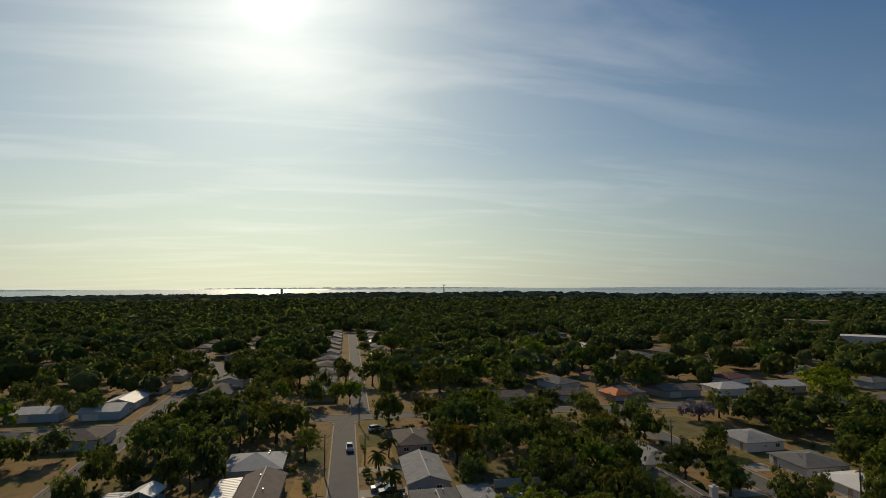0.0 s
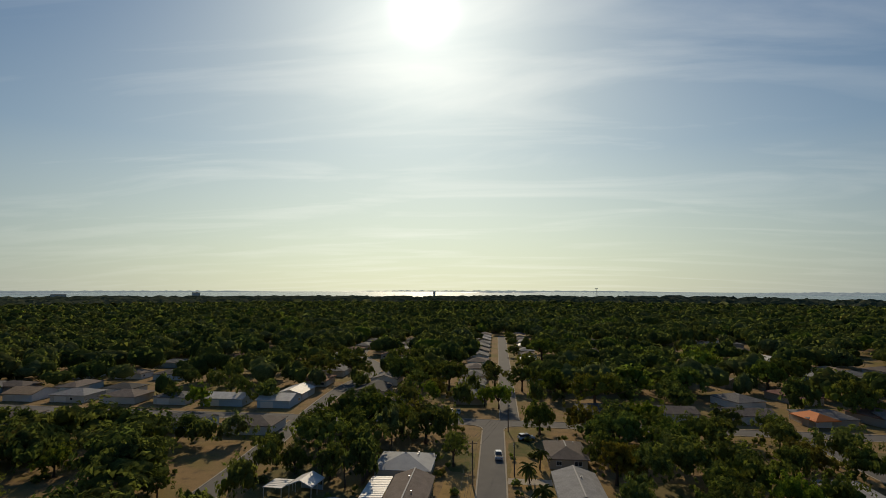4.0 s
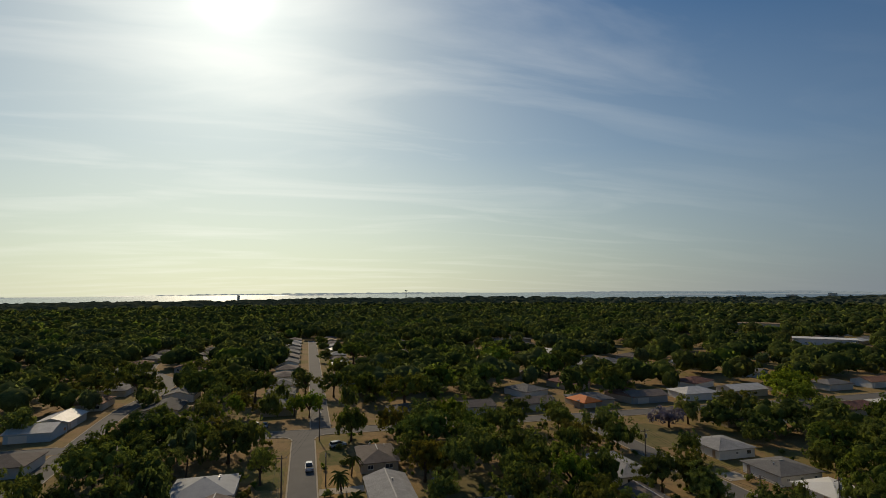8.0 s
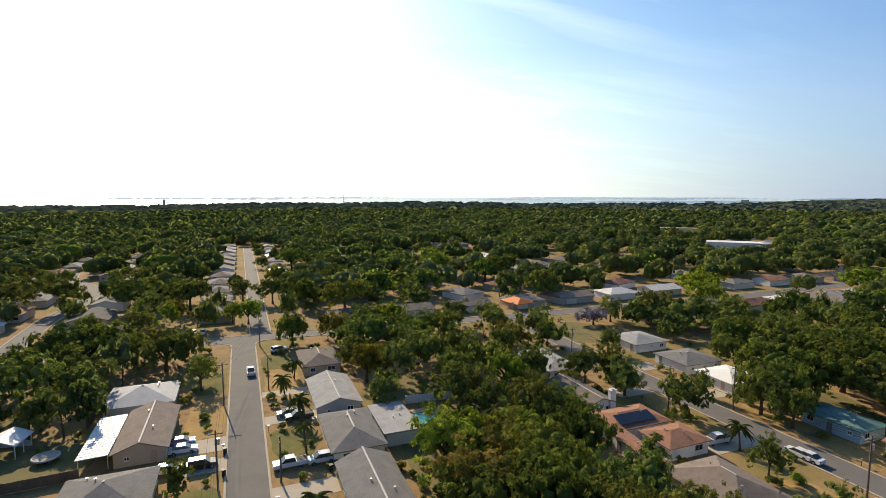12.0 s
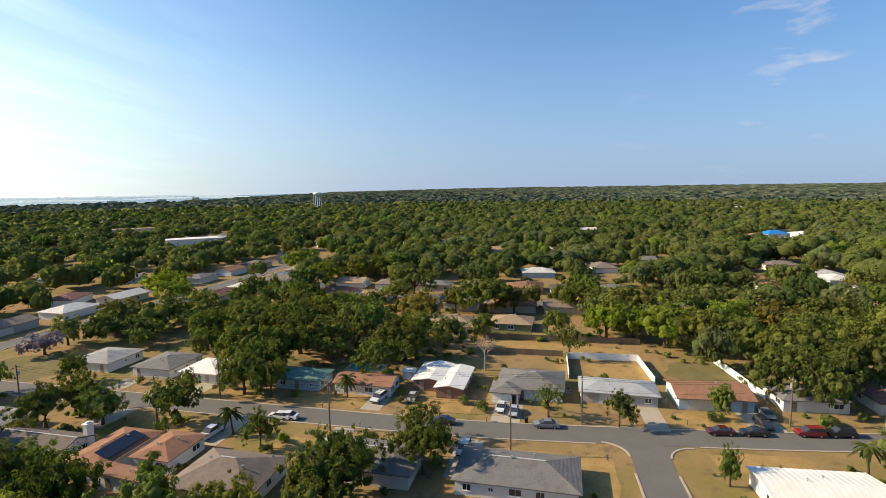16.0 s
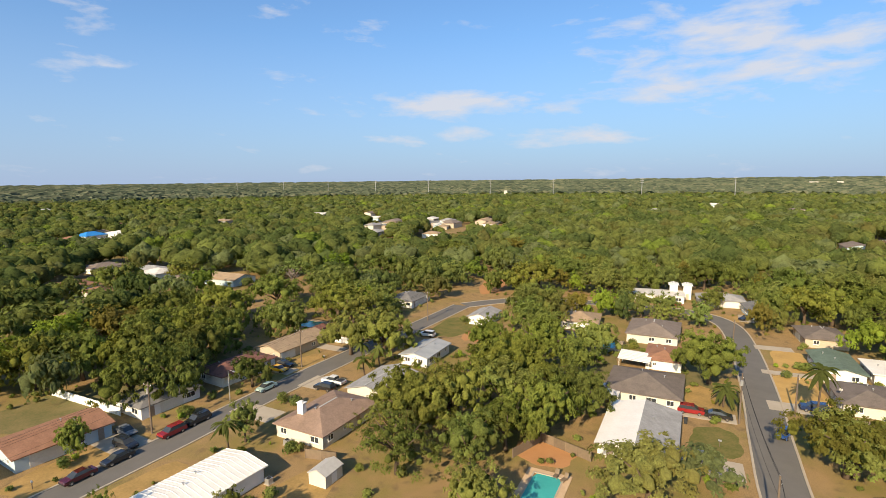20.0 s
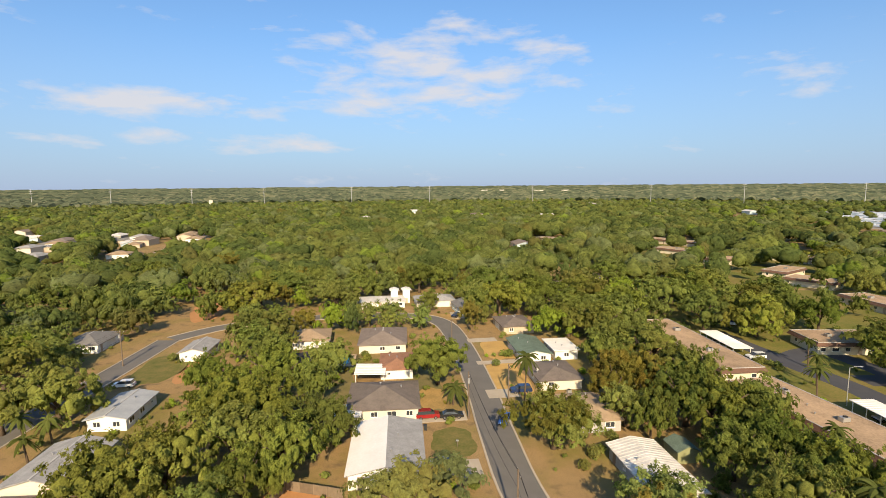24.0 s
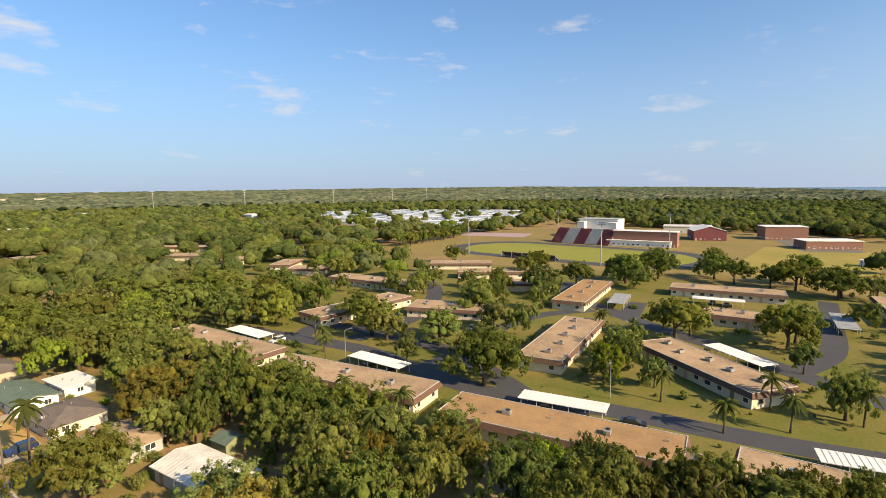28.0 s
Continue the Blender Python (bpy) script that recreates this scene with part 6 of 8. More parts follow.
def utility_pole(x, y, rz, h=9.5, transformer=False):
    ob = thing("utility_pole", "brown wooden utility pole beside the street", "utility pole", pose(x, y, 0, 0, 0, rz), "utility poles")
    part("shaft", Geo().tube([(0, 0, 0), (0, 0, h)], [0.17, 0.11], 8), POLE_WOOD, ob)
    part("crossarm", Geo().box(0, 0.1, h - 0.6, 2.2, 0.1, 0.13), POLE_WOOD, ob)
    for u in (-0.95, 0.0, 0.95):
        part("insulator", Geo().tube([(u, 0.1, h - 0.54), (u, 0.1, h - 0.34)], [0.06, 0.04], 6), W_WHITE, ob)
    if transformer:
        part("transformer", Geo().tube([(0.32, 0, h - 2.2), (0.32, 0, h - 1.3)], [0.24, 0.24], 10), METAL_GREY, ob, "grey can transformer")
    return [pose(x, y, 0, 0, 0, rz) @ Vector((u, 0.1, h - 0.33)) for u in (-0.95, 0.0, 0.95)] + [Vector((x, y, h - 2.6))]


def wires(a, b):
    ob = thing("power_lines", "sagging black power lines between poles", "power line")
    for p, q in zip(a, b):
        pts = [p.lerp(q, k / 8) - Vector((0, 0, 0.9 * (1 - (k / 4 - 1) ** 2))) for k in range(9)]
        part("wire", Geo().tube(pts, [0.022] * 9, 4, False), TYRE, ob)


def pole_line(spots, rz):
    ends = [utility_pole(x, y, rz, 9.5, i % 2 == 0) for i, (x, y) in enumerate(spots)]
    for a, b in zip(ends, ends[1:]):
        wires(a, b)


pole_line([(-6.1, 30), (-6.0, 62), (-5.9, 97.1), (-5.9, 131), (2.8, 174)], 0)
pole_line([(79.5, 128), (79.8, 94.6), (83.6, 60.0), (81.6, 26.2)], 0)
pole_line([(92.6, 90), (95.6, 14.3), (102.4, -23.2), (106.9, -59.5), (107.5, -109)], 8)
pole_line([(19.0, -85.9), (11.3, -52), (4.5, -12)], 100)
utility_pole(3.2, 95.8, 90, 7.5)
utility_pole(3.4, 137, 90, 7.5)
utility_pole(11.1, -95.0, 100, 8.0)
utility_pole(25.5, -128, 100, 8.5)


def street_lamp(x, y, rz, h=8.0, arm=1.8):
    ob = thing("street_lamp", "grey street lamp with a curved arm", "street lamp", pose(x, y, 0, 0, 0, rz), "street lamps")
    part("pole", Geo().tube([(0, 0, 0), (0, 0, h)], [0.1, 0.06], 8), METAL_GREY, ob)
    part("arm", Geo().tube([(0, 0, h - 0.1), (arm * 0.5, 0, h + 0.25), (arm, 0, h + 0.3)], [0.05, 0.04, 0.04], 6), METAL_GREY, ob)
    part("lamp_head", Geo().box(arm + 0.25, 0, h + 0.28, 0.65, 0.28, 0.14), METAL_GREY, ob)


street_lamp(-56.6, -97.5, 180)
street_lamp(-80.0, -37.2, 20)
street_lamp(-104.3, -87.2, 90)
street_lamp(103.2, -38.7, 180, 6.5)
street_lamp(-5.6, 75.5, 0, 7)
street_lamp(-116, -52, 60, 7)
street_lamp(-135, -75, 60, 7)


def mailbox(x, y):
    ob = thing("mailbox", "small kerbside mailbox on a wooden post", "mailbox", pose(x, y, 0), "mailboxes")
    part("post", Geo().box(0, 0, 0.5, 0.1, 0.1, 1.0), POLE_WOOD, ob)
    part("box", Geo().prism([(-0.25, -0.1), (0.25, -0.1), (0.25, 0.1), (-0.25, 0.1)], 1.0, 1.22), METAL_GREY, ob)


for x, y in ((2.3, 90), (2.3, 115), (-5.5, 110), (-5.5, 83), (92.7, 66), (92.9, 32), (86, 55), (99.3, -5), (20.5, -75), (14.0, -117), (106.4, -66)):
    mailbox(x, y)


def bin_cart(x, y, rz, color):
    ob = thing("wheelie_bin", "dark wheeled rubbish bin by the driveway", "rubbish bin", pose(x, y, 0.03, 0, 0, rz), "rubbish bins")
    part("body", Geo().add([(-.25, -.28, .08), (.25, -.28, .08), (.25, .28, .08), (-.25, .28, .08), (-.3, -.34, 1.0), (.3, -.34, 1.0), (.3, .34, 1.0), (-.3, .34, 1.0)], [(3, 2, 1, 0), (4, 5, 6, 7), (0, 1, 5, 4), (1, 2, 6, 5), (2, 3, 7, 6), (3, 0, 4, 7)]), color, ob)
    part("lid", Geo().box(0, 0, 1.04, 0.66, 0.74, 0.07), color, ob)
    for v in (-0.25, 0.25):
        part("wheel", Geo().tube([(-0.22, v - 0.03, 0.12), (-0.22, v + 0.03, 0.12)], [0.12, 0.12], 8), TYRE, ob)


BIN = material("dark_plastic", (0.03, 0.035, 0.04), 0.6)
for x, y in ((12.0, 97.8), (-5.2, 101.2), (-5.2, 108.8), (11.0, 96.5), (26.8, -80.5), (94, 24.5)):
    bin_cart(x, y, 10, BIN)


def satellite_dish(x, y, z):
    ob = thing("satellite_dish", "small grey satellite dish on a roof", "satellite dish", pose(x, y, z))
    part("mast", Geo().tube([(0, 0, -0.1), (0, 0, 0.5)], [0.03, 0.03], 6), METAL_GREY, ob)
    ring = [(0.3 * math.cos(k * math.pi / 6), -0.12, 0.55 + 0.3 * math.sin(k * math.pi / 6)) for k in range(12)]
    part("dish", Geo().add(ring + [(0, 0.02, 0.55)], [(k, (k + 1) % 12, 12) for k in range(12)]), RIDGE, ob)


satellite_dish(66.8, 61.5, 3.2)
satellite_dish(4.5, -103.5, 3.2)

# ---- the ball field and the school ----
FIELD_TURN = 5
ground_patch("field", [(-215, -300), (-215, 0), (-470, 10), (-480, -120), (-420, -300)], material("dry_field", (0.27, 0.195, 0.075), 0.95, second=(0.17, 0.14, 0.05), scale=0.02, amount=0.5, fine=0.5, bump=0.4, spec=0.1), "wide dry sports ground", "field", 0.011)


def oval(a, b, n=48):
    pts = []
    for k in range(n):
        t = 2 * math.pi * k / n
        x, y = b * math.cos(t), b * math.sin(t)
        pts.append((x, y + (a - b) * (1 if y >= 0 else -1)))
    return pts


def placed(poly, cx, cy, rz):
    c, s = math.cos(radians(rz)), math.sin(radians(rz))
    return [(cx + c * x - s * y, cy + s * x + c * y) for x, y in poly]


ground_patch("running_track", placed(oval(88, 44), -282, -168, FIELD_TURN), ASPHALT_NEW, "dark oval running track", "running track", 0.03)
ground_patch("playing_field", placed(oval(77, 33), -282, -168, FIELD_TURN), material("playing_turf", (0.17, 0.205, 0.035), 0.95, second=(0.26, 0.23, 0.06), scale=0.03, amount=0.5, fine=0.5, spec=0.1), "green playing field inside the track", "playing field", 0.045)
ground_patch("lawn", rect(-330, -45, 130, 60, 5), material("practice_turf", (0.20, 0.195, 0.045), 0.95, second=(0.33, 0.24, 0.075), scale=0.03, amount=0.6, fine=0.5, spec=0.1), "dry practice field by the school", "lawn", 0.03)
ground_patch("parking", rect(-425, -60, 90, 34, 25), ASPHALT, "grey school car park", "parking", 0.04)
ground_patch("tennis_court", rect(-352, -285, 34, 60, 20), material("purple_court", (0.30, 0.20, 0.22), 0.9, second=(0.36, 0.27, 0.27), scale=0.3), "faded purple tennis courts", "tennis court", 0.04)


def bleachers(x, y, rz, length, rows, label, colors):
    ob = thing("bleachers", label, "bleachers", pose(x, y, 0, 0, 0, rz))
    rise = 0.65 if rows > 8 else 0.5
    for i in range(rows):
        bays = len(colors)
        for k in range(bays):
            part("bench", Geo().box(-i * 0.9, (k + 0.5) / bays * length - length / 2, 0.6 + i * rise, 0.85, length / bays - 0.4, rise + 0.06), colors[k], ob)
    for k in range(6):
        v = (k / 5 - 0.5) * length
        part("frame", Geo().bar((0.4, v, 0.2), (-rows * 0.9, v, rows * rise), 0.25, 0.3).bar((-rows * 0.9, v, 0), (-rows * 0.9, v, rows * rise + 1), 0.25, 0.25), METAL_GREY, ob)


bleachers(-329, -188, FIELD_TURN, 46, 16, "grey and maroon grandstand facing the playing field", (MAROON, METAL_GREY, MAROON, METAL_GREY, MAROON))
bleachers(-244, -171, 180 + FIELD_TURN, 37, 6, "low dark grandstand on the near side of the field", (SH_DARK, SH_DARK))
SCHOOL_WORDS = "large flat-roofed school building with brick walls"
for args in ((-394, -204, 20, 34, 10, "tall white school building with a flat roof", ROOF_METAL, W_WHITE, 15.0), (-380, -186, 7, 7, 10, "white stair tower of the school", ROOF_WHITE, W_WHITE, 13.0), (-379, -214, 7, 7, 10, "white stair tower of the school", ROOF_WHITE, W_WHITE, 13.0), (-349, -146, 12, 44, 13, "two-storey school block with brown walls and a white roof", ROOF_WHITE, W_BRICK, 10.5), (-340.5, -147.5, 4, 44, 13, "white terrace along the school block", ROOF_WHITE, W_WHITE, 4.0), (-420, -128, 26, 24, 30, "maroon school hall with a white gabled roof", ROOF_WHITE, MAROON, 7.5),
             (-455, -84, 20, 30, 30, SCHOOL_WORDS, ROOF_WHITE, W_BRICK, 10.0), (-405, -48, 18, 34, 35, SCHOOL_WORDS, ROOF_WHITE, W_BRICK, 5.5), (-390, -190, 20, 30, 10, SCHOOL_WORDS, ROOF_WHITE, W_WHITE, 6.0), (-470, -160, 24, 40, 20, SCHOOL_WORDS, ROOF_STAINED, W_CREAM, 6.0),
             (-330, -15, 6, 16, 30, "small white portable classroom", ROOF_WHITE, W_WHITE, 3.0)):
    x, y, w, d, rz, words, roof, wall, h = args
    house(x, y, w, d, rz, words, roof, wall, form="gable" if "gabled" in words else "flat", pitch=0.3, h=h, front="+x", garage=None, caps=False, vents=3, name="school_building", category="building")
house(376, 325, 18, 40, 42, "large white flat-roofed hall among distant trees", ROOF_WHITE, W_WHITE, form="flat", h=4.5, front="-x", garage=None, caps=False, vents=0, name="hall", category="building")
house(440, 445, 14, 38, 42, "long grey flat-roofed building far off", ROOF_GRAVEL, W_CREAM, form="flat", h=7, front="-x", garage=None, caps=False, vents=0, name="hall", category="building")
house(468, -146, 14, 20, 20, "distant white house with a blue tarp on its roof", BLUE_TARP, W_WHITE, pitch=0.4, h=4, front="-x", garage=None, caps=False, vents=0)
for x, y, w, d, roof, h in ((452, -128, 14, 12, SH_TERRA, 4), (480, -168, 16, 9, ROOF_WHITE, 3), (462, -172, 14, 12, SH_PALE, 3), (430, -140, 14, 10, ROOF_STAINED, 3), (446, -112, 14, 12, SH_TAN, 3), (425, -118, 15, 10, SH_PALE, 3), (440, -158, 18, 9, ROOF_WHITE, 3), (290, -378, 15, 13, SH_TAUPE, 5), (303, -392, 14, 13, SH_PALE, 5), (340, -350, 12, 14, SH_TAN, 4), (252, -300, 14, 12, SH_TAN, 3), (560, -200, 26, 14, SH_TERRA, 4)):
    house(x, y, w, d, 20, "distant pale house with a low roof among woods", roof, W_WHITE, pitch=0.3, h=h, front="-x", garage=None, caps=False, vents=0, name="far")


def floodlight(x, y, h):
    ob = thing("floodlight_mast", "tall grey floodlight mast at the playing field", "floodlight", pose(x, y, 0, 0, 0, 90), "floodlights")
    part("mast", Geo().tube([(0, 0, 0), (0, 0, h)], [0.35, 0.18], 8), METAL_GREY, ob)
    for k in range(2):
        part("crossbar", Geo().box(0, 0, h - 0.4 - k * 1.1, 4.2, 0.2, 0.15), METAL_GREY, ob)
        for u in (-1.7, -0.6, 0.6, 1.7):
            part("lamp", Geo().box(u, 0.3, h - 0.4 - k * 1.1, 0.6, 0.35, 0.5), CHROME, ob)


for x, y in ((-243, -125), (-236, -215), (-338, -125), (-340, -213)):
    floodlight(x, y, 24)


# ---- mobile homes ----
HOME_PARK = [(-320, -406), (-387, -349), (-483, -354), (-702, -508), (-640, -700), (-470, -794), (-352, -547)]


def inside(x, y, poly):
    hits = 0
    for (x0, y0), (x1, y1) in zip(poly, poly[1:] + poly[:1]):
        if (y0 > y) != (y1 > y) and x < x0 + (y - y0) / (y1 - y0) * (x1 - x0):
            hits += 1
    return hits % 2 == 1


def mobile_homes():
    rng = random.Random(14)
    walls, roofs = Geo(), Geo()
    for i in range(-28, 29):
        for j in range(-14, 15):
            u, v = i * 9.0 + rng.uniform(-1, 1), j * 21.0 + rng.uniform(-2, 2)
            c, s = math.cos(radians(28)), math.sin(radians(28))
            x, y = -480 + c * u - s * v, -540 + s * u + c * v
            if rng.random() < 0.08 or not inside(x, y, HOME_PARK):
                continue
            rz = 28 + rng.choice((0, 0, 0, 4))
            walls.box(x, y, 1.3, 5.0, 16, 2.6, rz)
            g, _, _ = roof_geo(6.0, 17, 2.6, "gable", 0.22)
            cc, ss = math.cos(radians(rz)), math.sin(radians(rz))
            roofs.add([(x + cc * a - ss * b, y + ss * a + cc * b, z) for a, b, z in g.v], g.f)
    solid("mobile_homes", walls, W_GREY, "close rows of white mobile homes", "mobile homes", "stuff")
    roofing = material("mobile_home_roofing", (0.64, 0.66, 0.69), 0.6, second=(0.45, 0.48, 0.52), scale=0.08, amount=0.7, fine=0.5)
    nt = roofing.node_tree
    base = nt.nodes["Principled BSDF"].inputs["Base Color"]
    island = nt.nodes.new("ShaderNodeNewGeometry").outputs["Random Per Island"]
    nt.links.new(mix_color(nt, 1.0, base.links[0].from_socket, ramp(nt, island, (0.15, (0.28, 0.36, 0.40)), (0.75, (1.0, 1.0, 1.0))), "MULTIPLY"), base)
    solid("mobile_home_roofs", roofs, roofing, "white metal roofs of the mobile homes", "mobile homes", "stuff")


mobile_homes()


# ---- landmarks ----
for az, far, w, h in ((178.8, 2500, 30, 19.5), (180.7, 2550, 22, 19.5), (184.7, 2400, 40, 18), (187.5, 2450, 36, 18), (149.8, 1180, 8, 17)):
    a = radians(az)
    house(far * math.sin(a), far * math.cos(a), 16, w, 90 - az, "large pale flat-roofed building on the horizon", ROOF_STAINED, W_CREAM, form="flat", h=h, front="-x", garage=None, caps=False, vents=0, name="far")
def pylon(x, y, h):
    ob = thing("transmission_pylon", "tall pale transmission pylon on the horizon", "pylon", pose(x, y, 0), "pylons")
    part("shaft", Geo().tube([(0, 0, 0), (0, 0, h)], [0.75, 0.3], 8), METAL_GREY, ob)
    for k in range(3):
        part("arm", Geo().box(0, 0, h - 2 - 4 * k, 7.5, 0.5, 0.5), METAL_GREY, ob)


for az in (122, 126.5, 131, 136, 141.7, 148.4, 155.1, 164.0, 172.4, 183.6, 195.6, 203.9, 213.0, 219.4, 223.2):
    a = radians(az)
    far = min(1080 / max(0.45, abs(math.cos(a))), 2400) if az < 200 else 1080 / abs(math.cos(a)) * 0.93
    pylon(far * math.sin(a), far * math.cos(a) + 10, 43)


def water_tower(x, y, h, r):
    ob = thing("water_tower", "pale blue water tower on six legs", "water tower", pose(x, y, 0))
    for k in range(6):
        u, v = 0.82 * r * math.cos(k * math.pi / 3), 0.82 * r * math.sin(k * math.pi / 3)
        part("leg", Geo().tube([(u, v, 0), (u, v, h - 0.15 * r)], [0.5, 0.45], 8), W_BLUE, ob)
    part("riser", Geo().tube([(0, 0, 0), (0, 0, h - 0.4 * r)], [1.4, 1.2], 10), W_BLUE, ob)
    prof = [(0.25, -0.42), (0.8, -0.28), (1.0, 0.0), (0.92, 0.2), (0.5, 0.40), (0.05, 0.46)]
    part("tank", Geo().tube([(0, 0, h + z * r) for _, z in prof], [r * q for q, _ in prof], 20), W_WHITE, ob, "white ellipsoid tank")


water_tower(1050 * math.sin(radians(63.07)), 15 + 1050 * math.cos(radians(63.07)), 35, 8.6)


def radio_mast(az, dist, h):
    a = radians(az)
    ob = thing("lattice_mast", "tall lattice mast near the shore", "mast", pose(dist * math.sin(a), dist * math.cos(a) + 15, 0))
    for k in range(3):
        b = k * 2.094
        part("leg", Geo().tube([(3.0 * math.cos(b), 3.0 * math.sin(b), 0), (1.4 * math.cos(b), 1.4 * math.sin(b), h)], [0.5, 0.4], 5), METAL_GREY, ob)
    for k in range(6):
        part("brace", Geo().box(0, 0, h * (k + 1) / 6.5, 4.2 - 0.3 * k, 4.2 - 0.3 * k, 0.6), METAL_GREY, ob)
    part("platform", Geo().box(0, 0, h, 8, 8, 2.2), METAL_GREY, ob)


radio_mast(10.5, 1800, 38)
for az, dist, w, d, h, words in ((-6.8, 1880, 9, 12, 26, "tall pale building at the shore"), (48, 2000, 30, 14, 16, "pale shoreline apartment block"), (51, 2050, 24, 14, 20, "pale shoreline apartment block"), (-42, 1990, 40, 18, 18, "pale shoreline apartment block"), (-31, 2000, 26, 18, 22, "pale shoreline apartment block"), (44, 1990, 30, 16, 14, "pale shoreline apartment block")):
    a = radians(az)
    house(dist * math.sin(a), dist * math.cos(a), w, d, -az, words, ROOF_GRAVEL, W_CREAM, form="flat", h=h, front="-y", garage=None, caps=False, vents=0, name="tower_block", category="building")


# ---- trees that can be told apart ----
def planted(text):
    """Trees from a short list of kind, x, y and crown radius."""
    for item in text.split(";"):
        kind, x, y, r = item.split()
        r = float(r)
        h = {"bush": 1.3 * r + 0.3, "tall": 9.5, "lime": 0.85 * r + 5.0, "oak": 0.72 * r + 6.2}.get(kind, 0.8 * r + 5.2)
        tree(kind, float(x), float(y), r, h)


planted("lime 27.7 88.1 7.4; rust 36.6 84.6 7; oak 48.9 83.1 7; oak 36.2 68.9 8.4; oak 27.3 71 7.4; oak 46.2 66.5 7; round 54.5 94.5 5.4; lime 53 115.4 6.4; oak 30.1 154.2 7.6; oak 41.9 149.6 7.6; lime 42.6 176 7; round 63.7 172 6.6; oak 11.8 171.2 5.8; oak 22 223.5 7.6")
planted("oak -45 172 9; oak -33.4 168 9; oak -20.1 159.8 7.5; oak -49.2 157.2 7; round -38 131 4.6; round -11.5 147.1 3.6; lime -5 206 3.6; oak 15.2 278.8 7; oak -27.9 248.9 7.4; oak 117.9 204.4 9; lime 166 165.3 9; oak 133.9 156.2 7.4; oak 79 112 4.8; oak 130.2 106.4 9.5; oak 138 96 9")
planted("oak 112 86 7.6; oak 162 105.7 9; oak 127.8 118 6.4; tall 55 72 2.4; round 75 69 2.8; oak 38.3 260.4 9; oak 112.8 249.1 9; rust 28.9 134 4.6; round 92.5 98 1.9; round -11.3 95.7 2.5; oak 73.1 229.9 9; round -47 133 3.6; round 118.2 160 5.4")
planted("oak 152.7 102.9 8; oak 152 88 9; oak 136 71.1 9; oak 124.2 58 7.8; thin 82.1 42.5 5.4; oak 73 39 5.8; thin 97.5 20.5 3.8; round 95.6 7.5 3.2; lime 148.5 -9.5 10; lime 156 -2 6; oak 129 -35.9 9.5; oak 141 -26 8; round 103.6 -11.7 2.6; oak 186 14.7 9; rust 180 35 7; round 178 55.8 5.4")
planted("oak 182 79.7 7; lime 217.7 125.9 9; oak 232 115.3 9; oak 96 -76.5 9.5; round 86 -31 3.4; round 79 -6.6 1.9; round 64.5 -15.4 3; bush 67.2 -7.9 1.3; oak 60 -55 8.6; thin 189.6 -122.1 9; lime 184.2 -142.6 9; oak 133 -95 9.5; oak 175.2 -4.1 9; round 228.3 -95.2 9; oak 234.7 -72.3 9; bush 76.9 -33.2 1.4; bush 83 -28 1")
planted("oak 57.5 -74.6 9.6; oak 74 -112.8 7.6; round 50.5 -46 5.5; oak 26.8 -103 8.2; round 3 -76 6.6; rust -10 -97 4.8; round 25.5 -51 7.6; thin 58.5 -38.6 7.4; thin 65.5 -45 6.4; round 42.5 -36 4.6; oak 60 -92 9; oak 73.5 -90 6.6; oak 46 -62 7.4; oak 48.6 -54 6; oak 139.3 -52 9; oak 134.2 -41 7; oak 157.7 -70.7 9; oak 167.5 -57 8.6")
planted("oak 159.1 -90.7 9.5; oak 12 -166 8; oak -4 -169 9.5; oak -17.5 -178.4 9.5; oak 18 -197 9.5; oak 45 -203 9.5; oak 76 -172 9; oak 98 -168 8.7; round 53.5 -149 4.2; round 36.5 -147 4; round 95.8 -186 9.5; oak -16.5 -138.1 8.4; oak 159.1 -202.9 9.5; oak 170 -205 9.5; oak 163.4 -151 9.5; rust 149.4 -240 9")
planted("oak -21.2 -85.9 8.6; rust -12 -104 5.4; round -6.8 -53 6; oak -22.4 -54 7; round -39.1 -43.4 6.4; oak -27.7 -38.9 6.4; oak -35 -27 7.4; round -43.5 -20 6.4; oak -48 -10 6.4; round -54 -1 5.4; oak -50 8 7.4; oak -68 -61 9.6; tall -113 -47 3.4; lime -89 -43 5.4; round -92 -33 3")
planted("round -75.5 -104 6.6; round -84 -91 5.6; round -105.9 -89 5.8; oak -208.1 -95 9; oak -223.2 -85.7 9; oak -239.4 -66.3 9; round -139 -42 6.6; oak -141 -18 8; oak -232 -33.2 9; oak -222 -18 9; oak -83 -152 7; oak -28.6 -71 6.8; oak -73.8 -169.7 9; oak -59.5 -186.1 9; oak -21 -196 9; oak -23.5 -150 8.6; oak -8 -142.3 8")
planted("oak -204.3 -140 7.4; round -139.6 -150 6.6; oak -150 -122 6.6; oak -24 -115 8; oak -27 -101 7.4; round -10 -85 4.6; oak -33 -60 7; oak -20 -40 6.6; round -15 -28 6; oak -24 -14 7; oak -22 -68 5.6")
